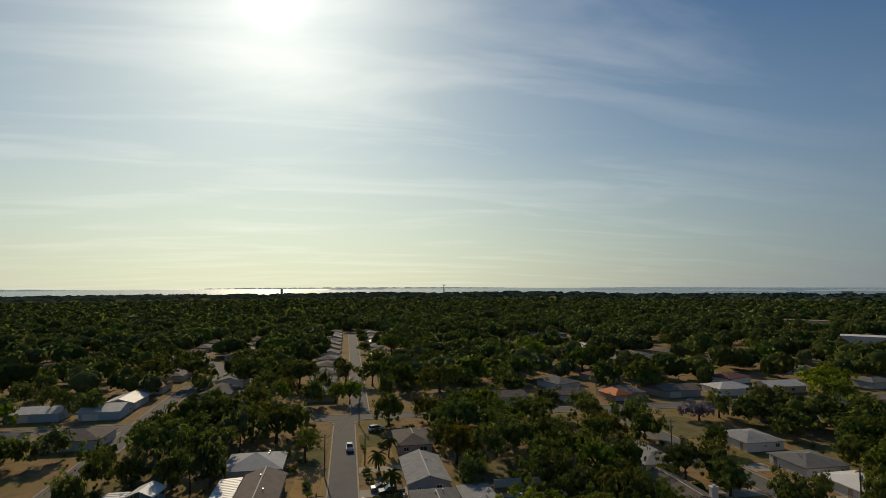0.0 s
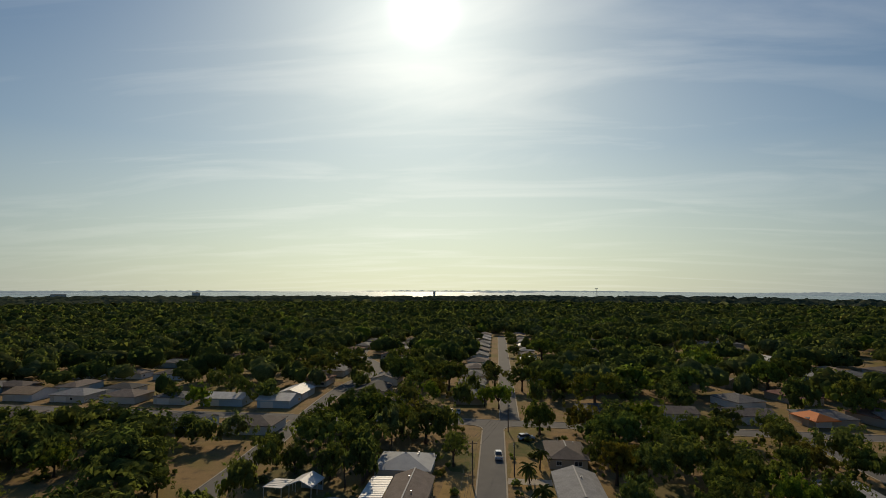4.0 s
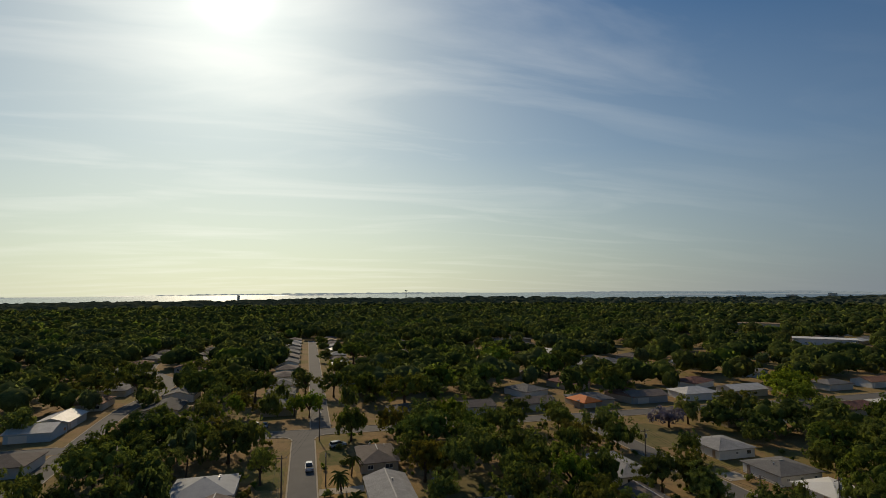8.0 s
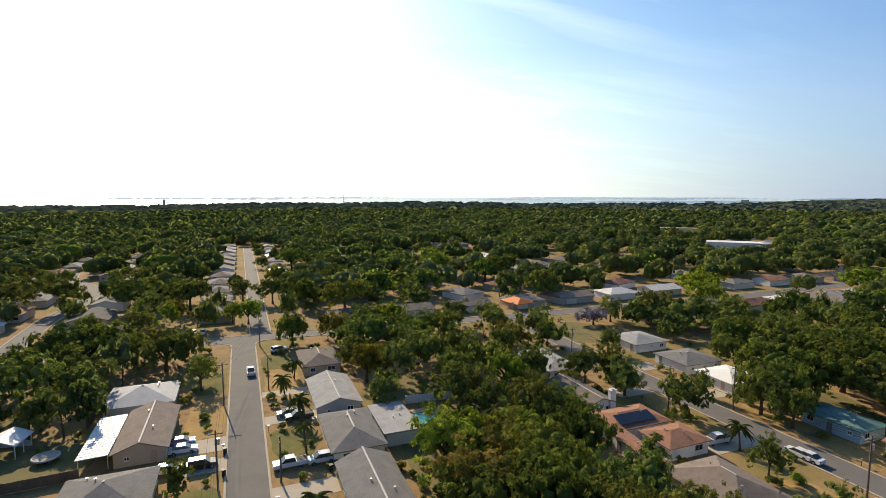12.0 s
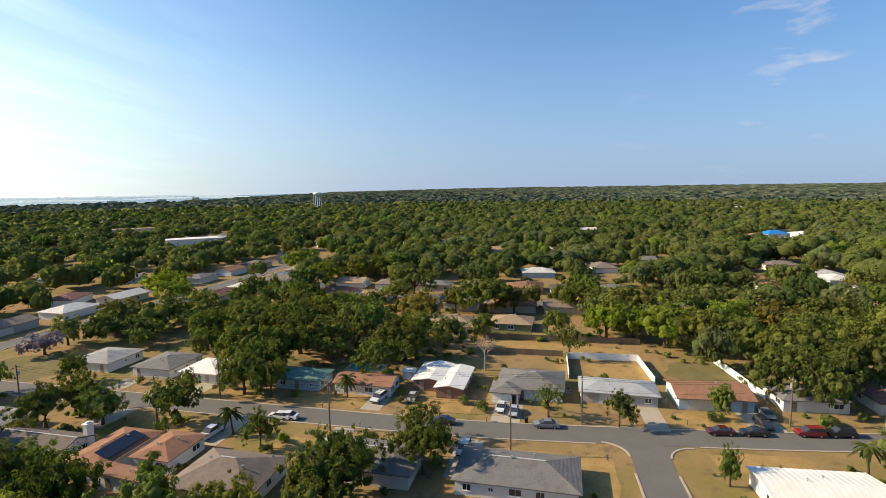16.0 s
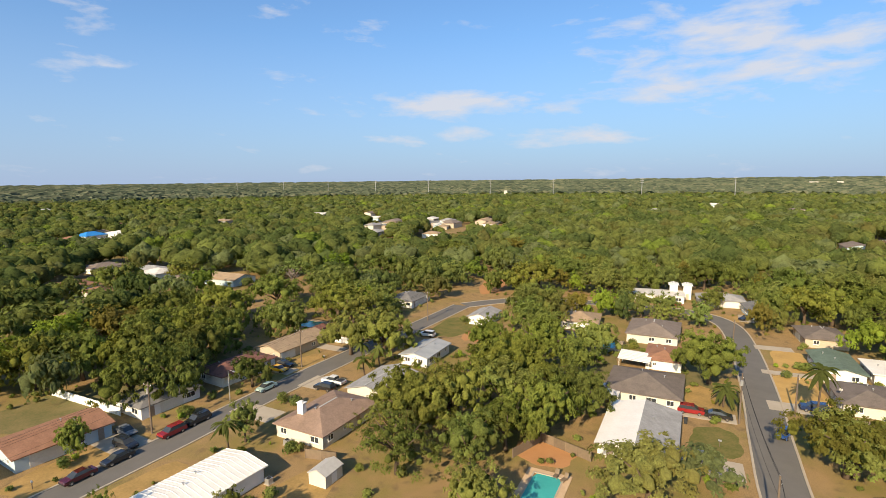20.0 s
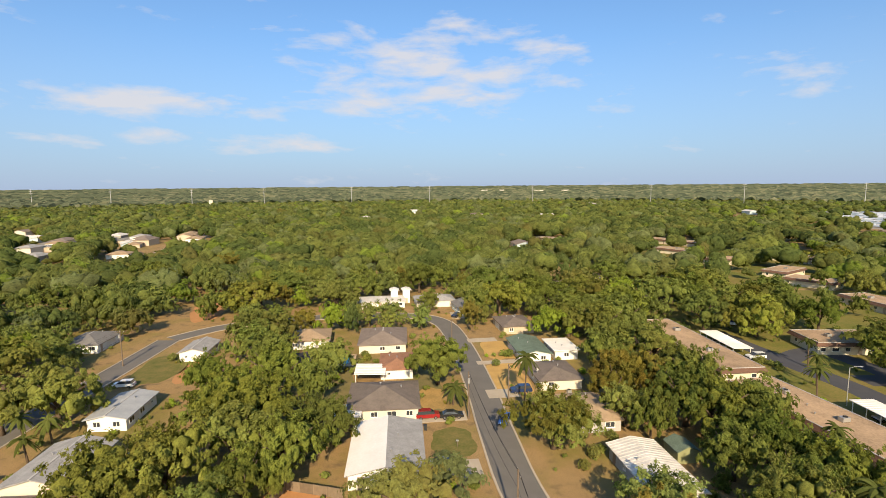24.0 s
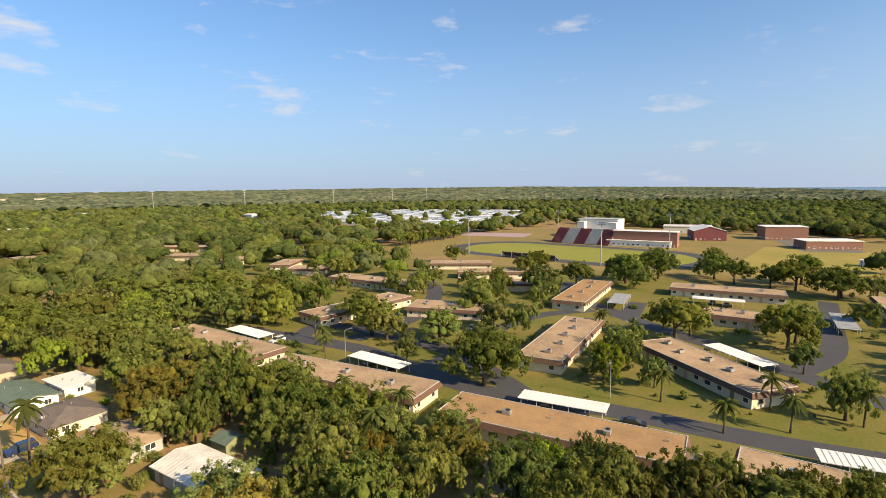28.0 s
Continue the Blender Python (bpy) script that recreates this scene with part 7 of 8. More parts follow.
planted("round -88 -42.7 4.1; oak -98.6 -42.1 4.2; oak -130.8 -43.3 8.9; oak -148.1 -17.6 8.2; round -123 -11.3 3.6; oak -100.1 -0.8 5.3; lime -42.8 -28.9 4.5; oak -48.7 -25 3.6; oak -45.8 -16.1 4.1; oak -52.3 -11.3 4; round -57.6 -8.7 3.5; oak -57.1 -3.2 3.6; oak -59 0.7 3.8; oak -63.3 5.3 3.9; oak -24.4 -82.9 8.3; rust -10.8 -95.5 5.8; oak 4.1 -75.6 7.8; thin -8.3 -57 4.2; oak -17.6 -48.2 6.1; rust -37 -41.3 5.4; oak -165.3 -225.8 10.5; oak -127.8 -143.6 7.1; round -117.8 -104.5 8.4; oak -158.5 -107.6 8.8; oak -200.5 -194.2 7.2; oak -188.8 -136.2 6.5; oak -183.9 -105.6 7.3; oak -203.4 -92 10.5; oak -234 -90.2 10.5; oak -265 -74.2 8.2; oak -230 -55.5 8.1; oak -248 -34.1 10.5; oak -227.1 -17.8 10.2; oak -159.8 -276.6 10.5; oak -129.4 -202 7.7; round -81.2 -69.6 6.5; round -82.4 -125.1 8.3; round -231.8 -42.1 7.1; oak -228.8 -7.2 6.4; round -66.9 -85.5 3.8; rust -16.2 -91.8 4.4; round -29.5 -77.3 5.5; oak -76.3 -111.9 9.1; round -81.9 -89 7.6; oak -62.6 -146.7 10.5; oak -9.8 -150.7 10; oak 5.2 -170.3 9.3; oak -23.1 -144.9 8.1; round -26.7 -104.8 6.2; oak -26.4 -57.4 5.7; round -33.7 -51.8 5.7; oak 144 -17.9 9; oak 134 -33 7.9; lime 153.2 5.8 7.9; oak 133.4 74.7 10.5; oak 121.6 58.7 9.7; oak 103.9 -72.6 8.1; thin 134.3 16.3 5.3; oak 65.4 -50 8.4; oak 174.5 45.9 10.5")
planted("oak 117 -26.5 7.5; oak 112.5 -33.5 7; oak 119.5 -36 8; oak 124.5 -43 8; oak 163 3 9.5; oak 101 87 7.5; oak 95.5 79.5 4.8; oak 109.5 92 9; oak 124 88 9; oak 132 96 9; oak 147 90 9; round 73 113.5 6; round 77 104.5 5; oak 124.5 116 8; oak -36.5 92.5 4.6; thin -11 142 4.4; rust 25.5 134 6.2; lime 30.5 93 6; oak 49.5 96.5 7.4; oak 40 60 9; rust 28.4 77.5 7.4; oak 59 48.5 7.6; oak 49 47 6.6; oak 39.5 76.5 7.6; oak 120 -89 10; oak 75 -121 9; oak 69.5 -167 8; oak 97 -160 10; oak -44 -172 10.5; oak -64 -196 11; oak -62 -165 10.5; oak -53 -190 9; oak -35 -213 11; oak -50 -152 8.5; oak -76 -164 9.5; oak -83 -181 9.5; oak -28 -160 9")
planted("; ".join("oak %.1f %.1f 6.5" % (-236 - 7.6 * k, -284 - 1.6 * k + 5 * (k % 2)) for k in range(11)))
planted("oak -1.4 244.9 6.3; lime 0.1 203 5.4; oak 9.9 235.5 6.8; oak 34.6 209.2 9.7; oak 74.9 165 3.7; oak 125.1 255.9 10.5; lime 175.6 176.4 10.5; oak 172.5 134.1 8.9; oak 95.9 86.3 5.9; oak 121 77.1 8.8; oak 65.1 49.5 6.5; rust 160.2 65 7.9; oak 200.1 77.9 9.8; oak 276.4 137.4 10.5; lime 253.1 157.8 10.5; oak 76.2 285.3 10.5; lime 101.8 290.3 10.5; oak 44.3 312.9 10.5; oak 25.8 329 10.5; oak 239.1 102.7 10.5; oak 313.6 104.8 10.5; oak -45.3 144.9 7.9; oak -65.8 252.2 10.5; oak -39 241.5 10.5; oak -82.2 247.3 10.5; oak -20.4 234.2 8.4")
for x, y, h in ((8.5, 117, 4.8), (8.0, 104, 5.2), (6.8, 84.5, 3.0), (6.6, 79.7, 2.4), (6.3, 75.0, 1.9), (11.1, 69.5, 4.4), (9.5, 142, 4.4), (6.6, 133, 3.8), (-33, 126, 6), (-39, 128, 6.5), (-28, 150, 6.5), (78.6, 77, 4.6), (98.5, 63, 4.4), (84.5, -27, 5.4), (97, -70, 5),
                (8.0, -92.5, 10.5), (22.5, -92, 4.0), (-85.5, -29, 6.5), (-87.5, -7, 6.2), (-79.5, -15.5, 5.6), (-37, -70, 8), (-34, -64, 9), (-31, -52, 9), (-40, -57, 8), (-57, -108, 7), (-62, -120, 7), (-53, -101, 6.5),
                (-126, -63, 6), (-119, -95, 6.5), (-96, -12, 6.5), (-99, 2, 7), (92, -70.5, 4.5), (90.5, -64, 4.2), (40, 96, 6), (47, 122, 6)):
    palm(x, y, h, random.Random(int(x * 9 + y)).uniform(0.85, 1.2))
bare_tree(121, 36.5, 1.25)
bare_tree(60, -84, 1.1)
bare_tree(178, -112, 1.4)
bare_tree(152, 95, 1.0)
bare_tree(-10, -186, 1.3)
tree("lilac", 109.7, 158.3, 6.0, 7.0)

# more yard trees and shrubs between the houses
OPEN = [(-6, 90, 12, 100, 0), (5.5, 100, 7, 80, 0), (80, 20, 9, 120, 0), (98, 20, 8, 130, 0), (127, 6, 9, 20, 0), (142, 18, 5, 24, -4), (68, 3, 22, 8, 0), (17, -90, 9, 80, 12), (-100, -40, 62, 46, 15), (-150, -60, 60, 70, 15),
        (-90, -120, 45, 26, 5), (-120, -175, 30, 30, 10), (70, -15, 14, 12, 0), (36, -56, 9, 8, 10), (100, -100, 8, 30, 0), (80, -130, 12, 12, 0), (-32, 112, 11, 14, 0), (30, 108, 9, 12, 0), (-330, -150, 150, 130, 0),
        (-35, 97, 9, 12, 0), (68, 20, 13, 17, 0), (55, -115, 10, 10, 10)]


FAR_SPOTS = ((453, -439), (348, -366), (333, -319), (333, -406), (285, -373), (277, -420), (494, -396), (270, -101), (217, -109), (506, -280), (965, -261), (36, -716), (-7, -368), (136, -810), (176, -648), (300, -91), (270, -404), (250, -383), (-189, -1087), (-57, -691), (-350, -768), (259, 31), (349, 63), (394, -384), (290, -278), (492, -1), (281, -1))
CLEARINGS = [(157, 52, 12), (161, 34, 10), (236, -286, 22), (245, -335, 20), (262, -385, 18), (36, -181, 9), (56, -177, 10), (120, -172, 13), (468, -146, 26), (440, -135, 20), (290, -380, 26), (335, -345, 18), (376, 325, 34), (440, 445, 24), (252, -300, 14), (99, 192, 14), (221, 33, 12), (197, 110, 14), (-74, -287, 13), (-103, -332, 13), (-126, -240, 14), (-181, -143, 26), (-188, -178, 22)]


def in_view_gap(x, y):
    """Lower growth in front of the distant houses."""
    for cx, cy in FAR_SPOTS:
        d = math.hypot(cx, cy)
        along, across = (x * cx + y * cy) / d, abs(x * cy - y * cx) / d
        if d - 55 - 0.05 * d < along < d + 4 and across < 10:
            return True
    return False


def in_open(x, y):
    for cx, cy, reach in CLEARINGS:
        # the sight line is kept free for a way in front of each clearing
        d = math.hypot(cx, cy)
        along, across = (x * cx + y * cy) / d, abs(x * cy - y * cx) / d
        if d - 2.6 * reach < along < d + 0.6 * reach and across < reach * 0.8:
            return True
    for cx, cy, a, b, turn in OPEN:
        c, s = math.cos(radians(turn)), math.sin(radians(turn))
        u, v = c * (x - cx) + s * (y - cy), -s * (x - cx) + c * (y - cy)
        if abs(u) < a and abs(v) < b:
            return True
    return False


def free_spot(x, y, r):
    return not (on_road(x, y, r * 0.55) or on_taken(x, y, r * 0.5) or in_open(x, y) or any((x - a) ** 2 + (y - b) ** 2 < (0.72 * (r + c)) ** 2 for a, b, c in TREES))


scatter = random.Random(21)


def grove(x0, x1, y0, y1, step, kinds, low=4.5, high=7.5, keep=1.0):
    """A thicket: trees on a loosened grid, wherever no house, road or other tree stands."""
    y = y0
    while y < y1:
        x = x0
        while x < x1:
            u, v, r = x + scatter.uniform(-2.5, 2.5), y + scatter.uniform(-2.5, 2.5), scatter.uniform(low, high)
            if scatter.random() < keep and not (on_road(u, v, r * 0.6) or on_taken(u, v, r * 0.45) or any((u - a) ** 2 + (v - b) ** 2 < (0.6 * (r + c)) ** 2 for a, b, c in TREES)):
                h = 0.7 * r + scatter.uniform(4.6, 7.6)
                if math.hypot(u - 10, v - 5) < 92:
                    tree(scatter.choice(kinds), u, v, r, h)
                else:
                    TREES.append((u, v, r))
                    GROVES.append((u, v, r, h, 1.0))
            x += step
        y += step


GROVES = []
MIXED = ("oak", "oak", "oak", "round", "round", "thin", "rust", "lime")
grove(-60, -12, 145, 180, 8.5, ("oak", "oak", "oak", "round"))
grove(-60, -29, 128, 147, 8.5, ("oak", "round"))
grove(8.5, 16, 200, 470, 14, ("oak", "round"), 3.5, 5.5, 0.6)
grove(113, 170, 50, 125, 10, ("oak", "oak", "oak", "round"))
grove(122, 172, -115, -25, 10, ("oak", "oak", "round", "lime"))
grove(44, 78, -105, -45, 8.5, ("oak", "oak", "round"))
grove(-36, 2, -150, -28, 8, MIXED, 3.6, 7.0)
grove(-36, -12, -190, -150, 8.5, MIXED)
grove(5, 9, 195, 470, 9, ("oak", "round"), 2.4, 4.2, 0.8)
grove(-130, -20, 190, 330, 12, ("oak", "oak", "round", "thin"), 3.5, 6.0, 0.5)
grove(92, 112, 20, 175, 12, ("oak", "round", "round"), 3.0, 5.0, 0.35)
grove(-55, -28, -40, 14, 8, ("oak", "round", "round", "rust"))
grove(-195, -62, -215, 15, 15, ("oak", "oak", "round", "round", "lime"), 3.0, 6.0, 0.33)
grove(150, 196, -30, 60, 10, ("oak", "oak", "round", "lime"), 4.5, 7.5, 0.7)
grove(24, 84, 92, 178, 9, ("oak", "oak", "lime", "round"), 4.5, 7.5, 0.75)
grove(24, 60, 60, 80, 8.5, ("oak", "oak", "rust"))
grove(24, 62, 120, 175, 10, ("oak", "oak", "lime", "round", "rust"))
made = 0
for _ in range(3000):
    a, rr = scatter.uniform(0, 2 * math.pi), 165 * math.sqrt(scatter.random())
    x, y = 10 + rr * math.sin(a), 5 + rr * math.cos(a)
    r = scatter.uniform(3.2, 7.5)
    if made < 40 and free_spot(x, y, r) and math.hypot(x - 5, y - 14) > 26:
        tree(scatter.choice(("oak", "oak", "round", "round", "thin", "lime", "rust")), x, y, r, 0.65 * r + 4.6)
        made += 1
grove(-8, 118, -215, -141, 9, MIXED, 3.4, 7.0, 0.85)
made = 0
for _ in range(1500):
    x, y, r = scatter.uniform(-60, 130), scatter.uniform(-150, 165), scatter.uniform(0.7, 1.6)
    near = any(math.hypot(x - cx, y - cy) < max(a, b) + 3 for cx, cy, a, b, _ in TAKEN)
    if made < 110 and near and not on_road(x, y, 0.8) and not on_taken(x, y, r * 0.8):
        tree("bush", x, y, r, 1.2 * r + 0.4)
        made += 1


def undergrowth():
    """Low plants along walls, fences and under the trees."""
    rng = random.Random(31)
    shapes = [crown_arrays(90 + s, 2, 60, 0.17, squash=0.7, spread=0.4, sub=1, core=0.8) for s in range(5)]
    spots = []
    for _ in range(9000):
        if len(spots) > 1900:
            break
        a, rr = rng.uniform(0, 2 * math.pi), 185 * math.sqrt(rng.random())
        x, y = 10 + rr * math.sin(a), rr * math.cos(a)
        r = rng.choice((0.35, 0.5, 0.7, 0.9, 1.3))
        by_wall = any(abs(math.hypot(x - cx, y - cy) - max(w, d)) < 2.5 for cx, cy, w, d, _ in TAKEN)
        by_tree = any((x - p) ** 2 + (y - q) ** 2 < (c + 1.5) ** 2 for p, q, c in TREES)
        if (by_wall or by_tree or rng.random() < 0.012) and not on_road(x, y, 0.7 + r) and not on_taken(x, y, r * 0.7):
            spots.append((x, y, r, 1.1 * r + rng.uniform(0.1, 0.5), 0.0))
    woods("undergrowth", spots, shapes, [LEAF_DARK, LEAF_MID, LEAF_MID, LEAF_LIME, LEAF_RUST, LEAF_MID], "scattered low shrubs and weeds in the yards")


# ---- houses farther off, among the trees ----
far_rng = random.Random(8)
FAR_ROOFS = (SH_GREY, SH_PALE, SH_TAUPE, SH_TAN, SH_BROWN, SH_DARK, ROOF_STAINED, SH_RED, SH_GREY, SH_TERRA, SH_TAUPE)
FAR_WORDS = {SH_GREY.name: "grey", SH_PALE.name: "pale grey", SH_TAUPE.name: "taupe", SH_TAN.name: "tan", SH_BROWN.name: "brown", ROOF_STAINED.name: "white", SH_DARK.name: "dark", SH_RED.name: "brick-red", SH_TERRA.name: "terracotta"}


def far_house(x, y, rz, roof=None, w=None, d=None, front="+x", h=2.75):
    roof = roof or far_rng.choice(FAR_ROOFS)
    wall = far_rng.choice((W_WHITE, W_CREAM, W_TAN, W_GREY, W_BLUE))
    house(x, y, w or far_rng.uniform(10, 13), d or far_rng.uniform(13, 17), rz, "distant house with a " + FAR_WORDS.get(roof.name, "pale") + " roof among trees",
          roof, wall, form=far_rng.choice(("hip", "hip", "gable")), pitch=0.28, h=h, front=front, garage=0.3, caps=False, vents=0, name="far")


for y in range(215, 470, 23):
    far_house(-11, y, 0, far_rng.choice((SH_GREY, SH_GREY, SH_BROWN, SH_TAUPE, SH_PALE)), 12, 14, "+x")
    if y > 240:
        far_house(18, y + 6, 0, None, 11, 13, "-x")
for y in range(215, 420, 27):
    far_house(-79 - (y > 300) * 14, y, 0, None, None, None, "+x")
    far_house(-50 - (y > 300) * 14, y + 8, 0, None, None, None, "-x")
for x in range(-180, -20, 20):
    if abs(x + 64) > 14:
        far_house(x, 201, 90, None, None, None, "-x")
        far_house(x + 6, 168, 90, None, None, None, "+x") if x < -75 else None
for x in range(34, 310, 23):
    far_house(x, 197 - 0.02 * x, 90, None, None, None, "-x")
    if x > 105:
        far_house(x + 8, 160 - 0.02 * x, 90, None, None, None, "+x")
for i in range(9):
    far_house(218, 150 - 19 * i, 4, None, None, None, "-x")
    if i > 4:
        far_house(186, 150 - 19 * i, 4, None, None, None, "+x")
for cx, cy, rz, n, m in ((150, 260, 20, 6, 3), (230, 330, 15, 6, 3), (330, 240, 30, 5, 3), (380, 120, 10, 3, 5), (300, 60, 5, 2, 5), (470, -130, 20, 4, 3), (290, -370, 25, 4, 3), (330, -330, 40, 4, 2), (-150, 300, 0, 4, 5), (560, -60, 20, 4, 3), (120, 420, 10, 6, 3), (-230, 260, 10, 3, 5), (420, 380, 20, 5, 3), (260, -80, 5, 2, 3)):
    for i in range(n):
        for j in range(m):
            u, v = (i - n / 2) * 24 + far_rng.uniform(-3, 3), (j - m / 2) * 34 + far_rng.uniform(-3, 3)
            c, s = math.cos(radians(rz)), math.sin(radians(rz))
            if far_rng.random() < 0.5:
                far_house(cx + c * u - s * v, cy + s * u + c * v, rz + far_rng.choice((0, 90)))
for x, y in FAR_SPOTS:
    far_house(x, y, far_rng.choice((10, 20, 100, 110)), far_rng.choice((SH_PALE, ROOF_STAINED, SH_TAN, SH_TAUPE, ROOF_STAINED)), far_rng.uniform(11, 14), far_rng.uniform(15, 20), h=4.6 if math.hypot(x, y) > 380 else 2.75)


# ---- woods ----
def low_tree(seed, leaves, sub, size):
    """A crown seen from afar: a few rounded lobes under a skin of leaves."""
    if leaves > 300:
        return crown_arrays(seed, 10, leaves, size, squash=0.72, spread=0.62, sub=sub, core=0.52, ruffle=0.45, sprays=leaves // 11)
    return crown_arrays(seed, 5 if leaves > 30 else 2, leaves, size, squash=0.72, spread=0.52 if leaves > 30 else 0.25, sub=sub, core=0.90, ruffle=0.25)


def woods(name, spots, shapes, mat, label):
    """One mesh of many crowns, each from a few shapes, turned and scaled."""
    rng = np.random.default_rng(len(spots))
    vs, fs, tones, count = [], [], [], 0
    for x, y, r, h, z0 in spots:
        v, f = shapes[rng.integers(len(shapes))]
        a = rng.uniform(0, 6.28)
        c, s = np.cos(a) * r, np.sin(a) * r
        p = np.empty_like(v)
        p[:, 0], p[:, 1], p[:, 2] = x + c * v[:, 0] - s * v[:, 1], y + s * v[:, 0] + c * v[:, 1], z0 + (h - z0) * v[:, 2]
        vs.append(p)
        fs.append(f + count)
        tones.append(np.full(len(f), rng.choice(len(mat), p=(0.26, 0.26, 0.26, 0.12, 0.05, 0.05)), dtype=np.int32))
        count += len(v)
    mesh = mesh_from_arrays(name, np.concatenate(vs), np.concatenate(fs), mat[0])
    for m in mat[1:]:
        mesh.materials.append(m)
    mesh.polygons.foreach_set("material_index", np.concatenate(tones))
    ob = new(name, mesh)
    return tagged(ob, label, "trees", kind="stuff")


def share_of_trees(x, y):
    """How much of the ground trees cover, by quarter."""
    if -215 < x < -30 and -230 < y < 25:
        return 0.24
    if -220 < x < -20 and -420 < y < -200:
        return 0.66
    if -470 < x < -210 and -300 < y < 10:
        return 0.02
    if inside(x, y, HOME_PARK):
        return 0.045
    if -640 < x < -250 and -800 < y < -290:
        return 0.28
    if -500 < x < -200 and -300 < y < 120:
        return 0.30
    if y < -175 and x > -60:
        return 0.97
    if x > 95 and 150 < y < 420:
        return 0.56
    if y > 150:
        return 0.78
    return 0.80


near_shapes = [low_tree(s, 620, 1, 0.068) for s in range(8)]
mid_shapes = [low_tree(20 + s, 170, 1, 0.085) for s in range(9)]
far_shapes = [low_tree(40 + s, 12, 1, 0.15) for s in range(6)]
tree_xy = np.array([(a, b, c) for a, b, c in TREES])
spots_near, spots_mid, spots_far = [], [], []
wood_rng = random.Random(77)
step = 10.5
n = int(600 / step)
house_xy = np.array([(a, b, max(c, d)) for a, b, c, d, _ in TAKEN])
for i in range(-n, n + 1):
    for j in range(-n, n + 1):
        x, y = i * step + wood_rng.uniform(-4.6, 4.6), j * step + wood_rng.uniform(-4.6, 4.6)
        rr = math.hypot(x - 10, y - 5)
        if not 62 < rr < 600 or wood_rng.random() > share_of_trees(x, y) * (0.75 if rr < 165 else 1.0) or in_open(x, y):
            continue
        r = wood_rng.choice((wood_rng.uniform(3.4, 6.0), wood_rng.uniform(6.0, 9.0), wood_rng.uniform(8.0, 11.5)))
        if (np.hypot(tree_xy[:, 0] - x, tree_xy[:, 1] - y) < 0.62 * (tree_xy[:, 2] + r)).any():
            continue
        if (np.hypot(house_xy[:, 0] - x, house_xy[:, 1] - y) < house_xy[:, 2] + r * 0.45).any() or on_road(x, y, r * 0.6):
            continue
        if in_view_gap(x, y):
            r = min(r, 3.6)
            spots_mid.append((x, y, r, wood_rng.uniform(2.5, 4.5), 0.3))
            continue
        (spots_near if rr < 235 else spots_mid).append((x, y, r, 0.62 * r + wood_rng.uniform(3.4, 8.8), 1.2))
step = 15.0
n = int(1300 / step)
for i in range(-n, n + 1):
    for j in range(-n, n + 1):
        x, y = i * step + wood_rng.uniform(-7, 7), j * step + wood_rng.uniform(-7, 7)
        rr = math.hypot(x - 10, y - 5)
        if 596 < rr < 1300 and not in_open(x, y) and wood_rng.random() < (share_of_trees(x, y) + 0.08):
            r = wood_rng.uniform(5.5, 11.0)
            if in_view_gap(x, y):
                spots_far.append((x, y, 4.0, 4.5, 0.3))
                continue
            spots_far.append((x, y, r, wood_rng.uniform(6, 13), 0.5))
grove_shapes = [crown_arrays(60 + s, 13, 1700, 0.050, squash=0.7, spread=0.66, sprays=90) for s in range(8)]
undergrowth()
woods("groves", GROVES, grove_shapes, [LEAF_DARK, LEAF_DARK, LEAF_MID, LEAF_MID, LEAF_LIME, LEAF_RUST], "groves of broad green trees round the yards and blocks")
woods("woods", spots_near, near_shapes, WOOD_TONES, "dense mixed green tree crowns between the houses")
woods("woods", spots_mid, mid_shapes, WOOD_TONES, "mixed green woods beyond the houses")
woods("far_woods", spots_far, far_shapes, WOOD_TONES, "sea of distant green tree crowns")


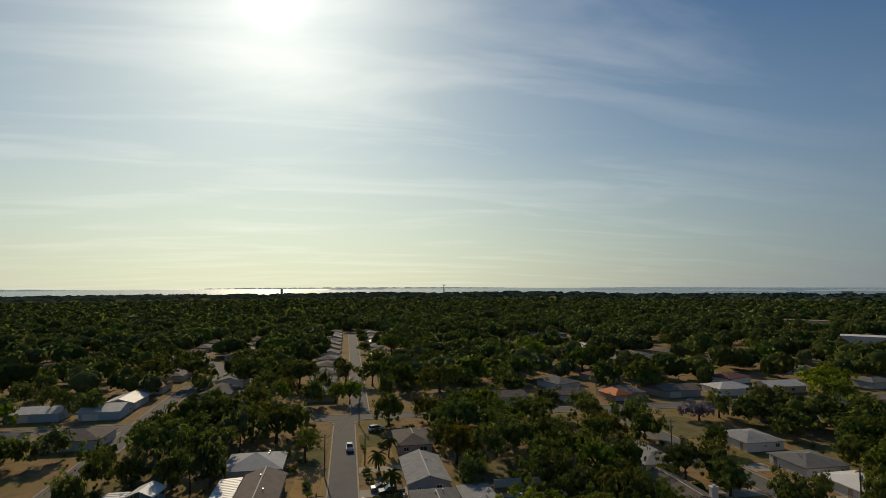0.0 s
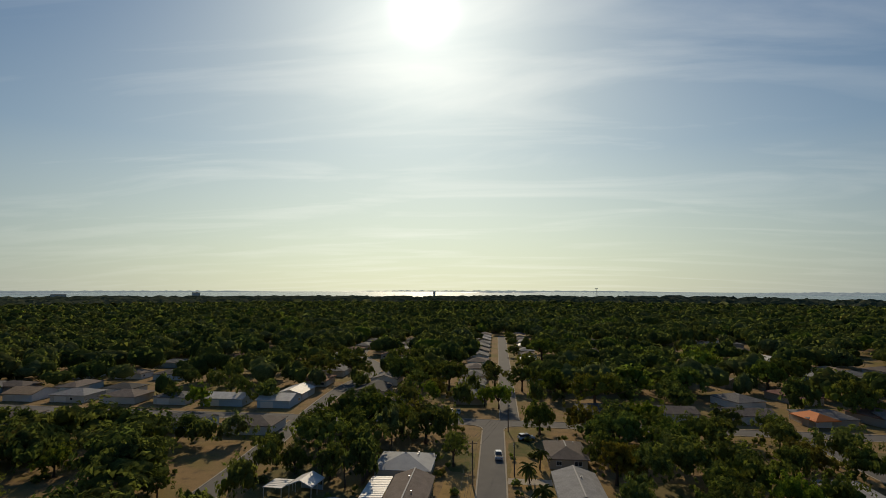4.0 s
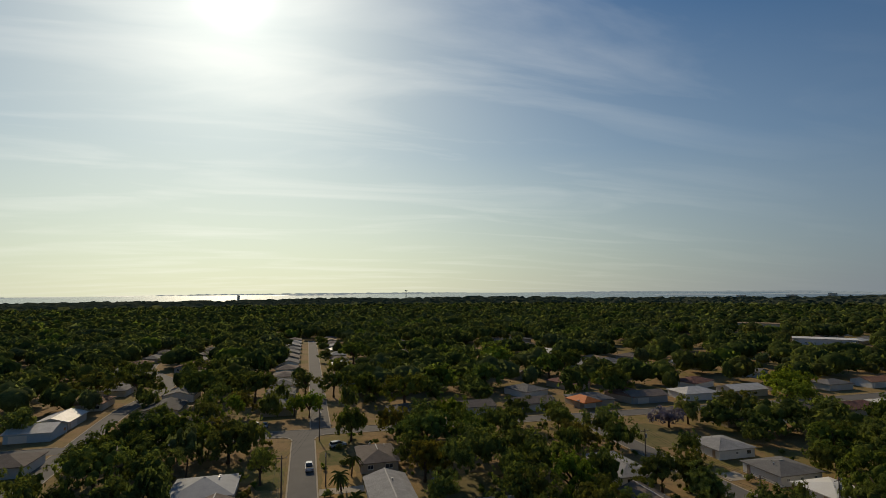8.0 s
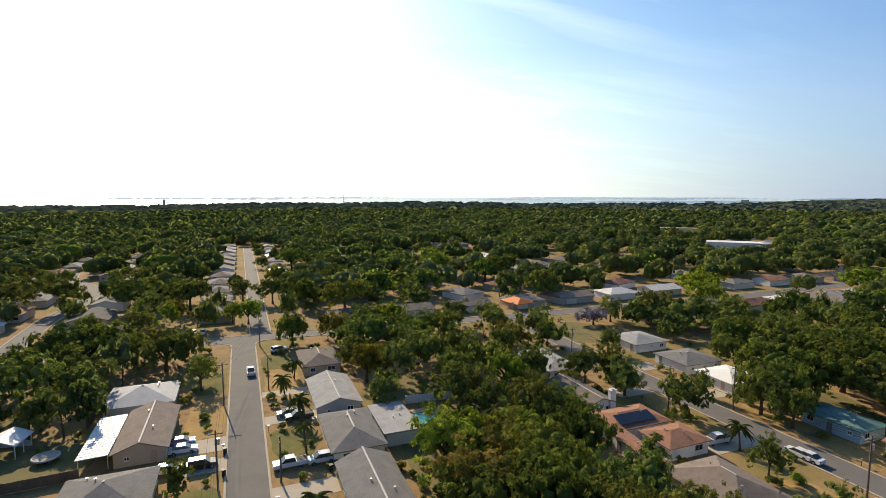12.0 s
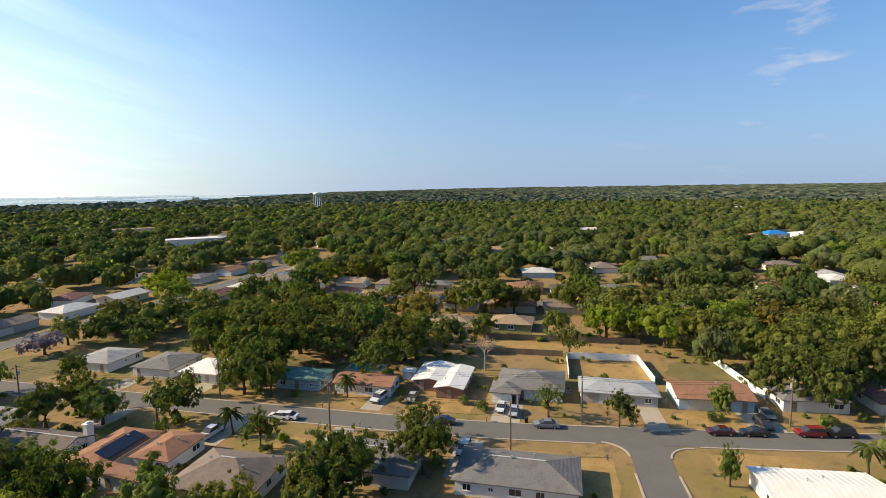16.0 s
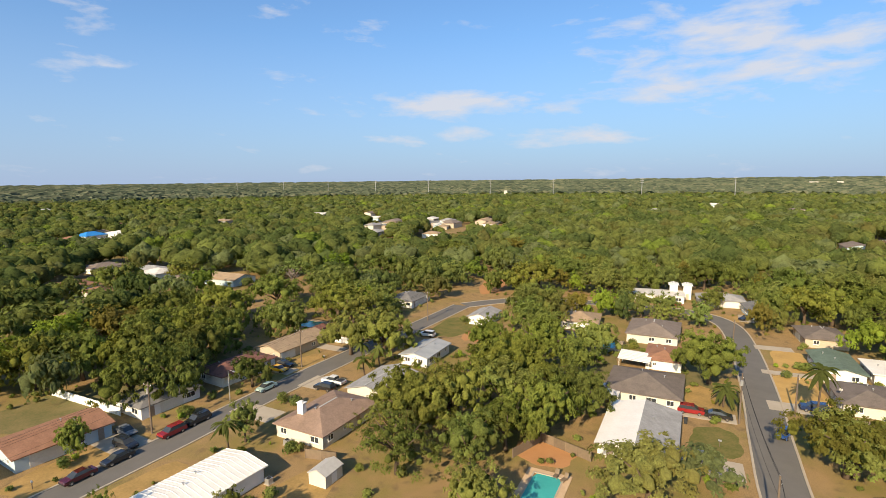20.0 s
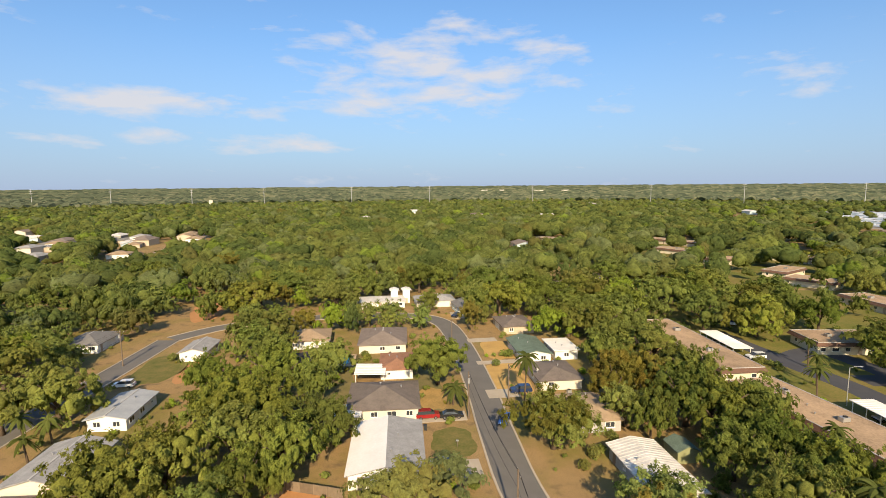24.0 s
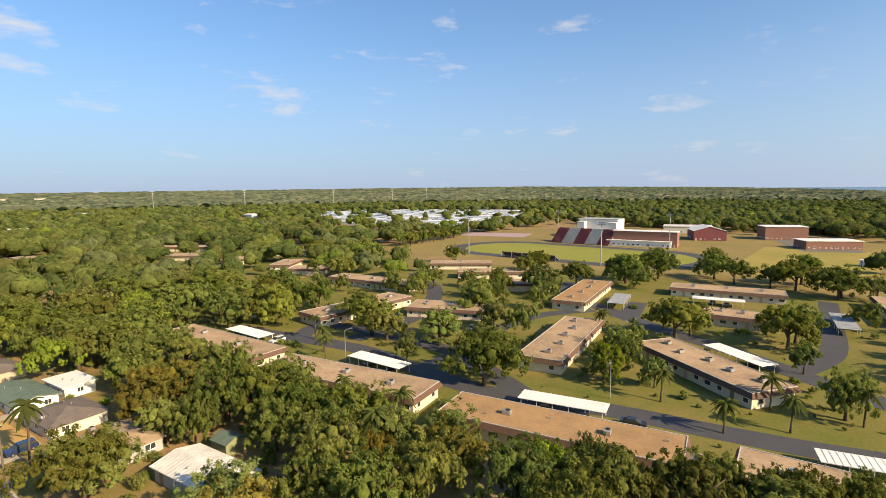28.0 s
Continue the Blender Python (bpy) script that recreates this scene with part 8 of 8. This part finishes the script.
def far_canopy():
    """The unbroken canopy towards the horizon, a bumpy sheet that rises inland, its leaf tones tinted for haze."""
    rings, n = 84, 1000
    rng = np.random.default_rng(4)
    rr = 1230 * (4900 / 1230) ** (np.arange(rings) / (rings - 1))
    az = 2 * np.pi * np.arange(n) / n
    R, A = np.meshgrid(rr, az, indexing="ij")
    limit = np.array([shore(((a + np.pi) % (2 * np.pi)) - np.pi) if -108 < math.degrees(((a + np.pi) % (2 * np.pi)) - np.pi) < 64 else 1e6 for a in az])
    inland = (limit > 1e5)
    deg = np.degrees((az + np.pi) % (2 * np.pi) - np.pi)
    lift = np.clip(np.minimum(np.abs(deg - 64), np.abs(deg + 108)) / 18, 0, 1) * inland
    Z = 4.0 + rng.uniform(0, 11.0, R.shape) + 22.0 * lift[None, :] * np.clip((R - 1500) / 3400, 0, 1) ** 1.5
    wet = R > limit[None, :] - 40
    Z = np.where(wet, -3.0, Z)
    X, Y = R * np.sin(A), R * np.cos(A)
    v = np.stack([X, Y, Z], -1).reshape(-1, 3)
    i, k = np.meshgrid(np.arange(rings - 1), np.arange(n), indexing="ij")
    k2 = (k + 1) % n
    f = np.stack([i * n + k, i * n + k2, (i + 1) * n + k2, (i + 1) * n + k], -1).reshape(-1, 4)
    keep = ~(wet.reshape(-1)[f].all(1))
    f = f[keep]
    tris = np.concatenate([f[:, [0, 2, 1]], f[:, [0, 3, 2]]])
    mesh = mesh_from_arrays("far_canopy", v, tris, HORIZON_HAZE_TONES[0], False)
    for m in HORIZON_HAZE_TONES[1:]:
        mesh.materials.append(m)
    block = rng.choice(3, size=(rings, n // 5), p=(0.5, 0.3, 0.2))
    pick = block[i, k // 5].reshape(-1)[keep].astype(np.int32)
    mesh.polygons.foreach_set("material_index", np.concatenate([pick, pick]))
    ob = new("far_canopy", mesh)
    tagged(ob, "continuous green canopy reaching the horizon", "trees", kind="stuff")


far_canopy()


# the haze before the far shore, put in as an even emission
FAR_SHORE_GLOW = bpy.data.materials.new("far_shore_haze_glow")
FAR_SHORE_GLOW.use_nodes = True
FAR_SHORE_GLOW.node_tree.nodes["Principled BSDF"].inputs["Base Color"].default_value = (0.10, 0.12, 0.12, 1)
FAR_SHORE_GLOW.node_tree.nodes["Principled BSDF"].inputs["Emission Color"].default_value = (0.86, 0.98, 1.0, 1)
FAR_SHORE_GLOW.node_tree.nodes["Principled BSDF"].inputs["Emission Strength"].default_value = 0.42


def build_distance():
    """Low wooded keys across the bay and the far shore; distant ones glow in place of haze."""
    rng = random.Random(2)
    for az0, az1, r, h in ((-60, -20, 4500, 13), (-20, 22, 4700, 13), (22, 58, 4600, 12), (16.6, 19.0, 2500, 13), (24, 34, 3600, 11), (36, 44, 3000, 13), (-4, 6, 3900, 10), (-52, -40, 3500, 10), (45, 58, 3300, 14)):
        n = max(8, int((az1 - az0) * 4))
        g = Geo()
        pts, faces = [], []
        for i in range(n + 1):
            a = radians(az0 + (az1 - az0) * i / n)
            edge = min(1.0, 4 * min(i, n - i) / n + 0.05)
            hh = h * edge * rng.uniform(0.55, 1.0)
            for rr, z in ((r - 30, 0.2), (r - 15, hh), (r + 60, hh * 0.9), (r + 90, 0.2)):
                pts.append((rr * math.sin(a), rr * math.cos(a), z))
            if i:
                k = 4 * i
                faces += [(k - 4 + q, k - 3 + q, k + 1 + q, k + q) for q in range(3)]
        solid("island", g.add(pts, faces), LEAF_HORIZON_HAZE if r < 2600 else FAR_SHORE_GLOW, "low wooded island across the bay", "island", "structure")


build_distance()
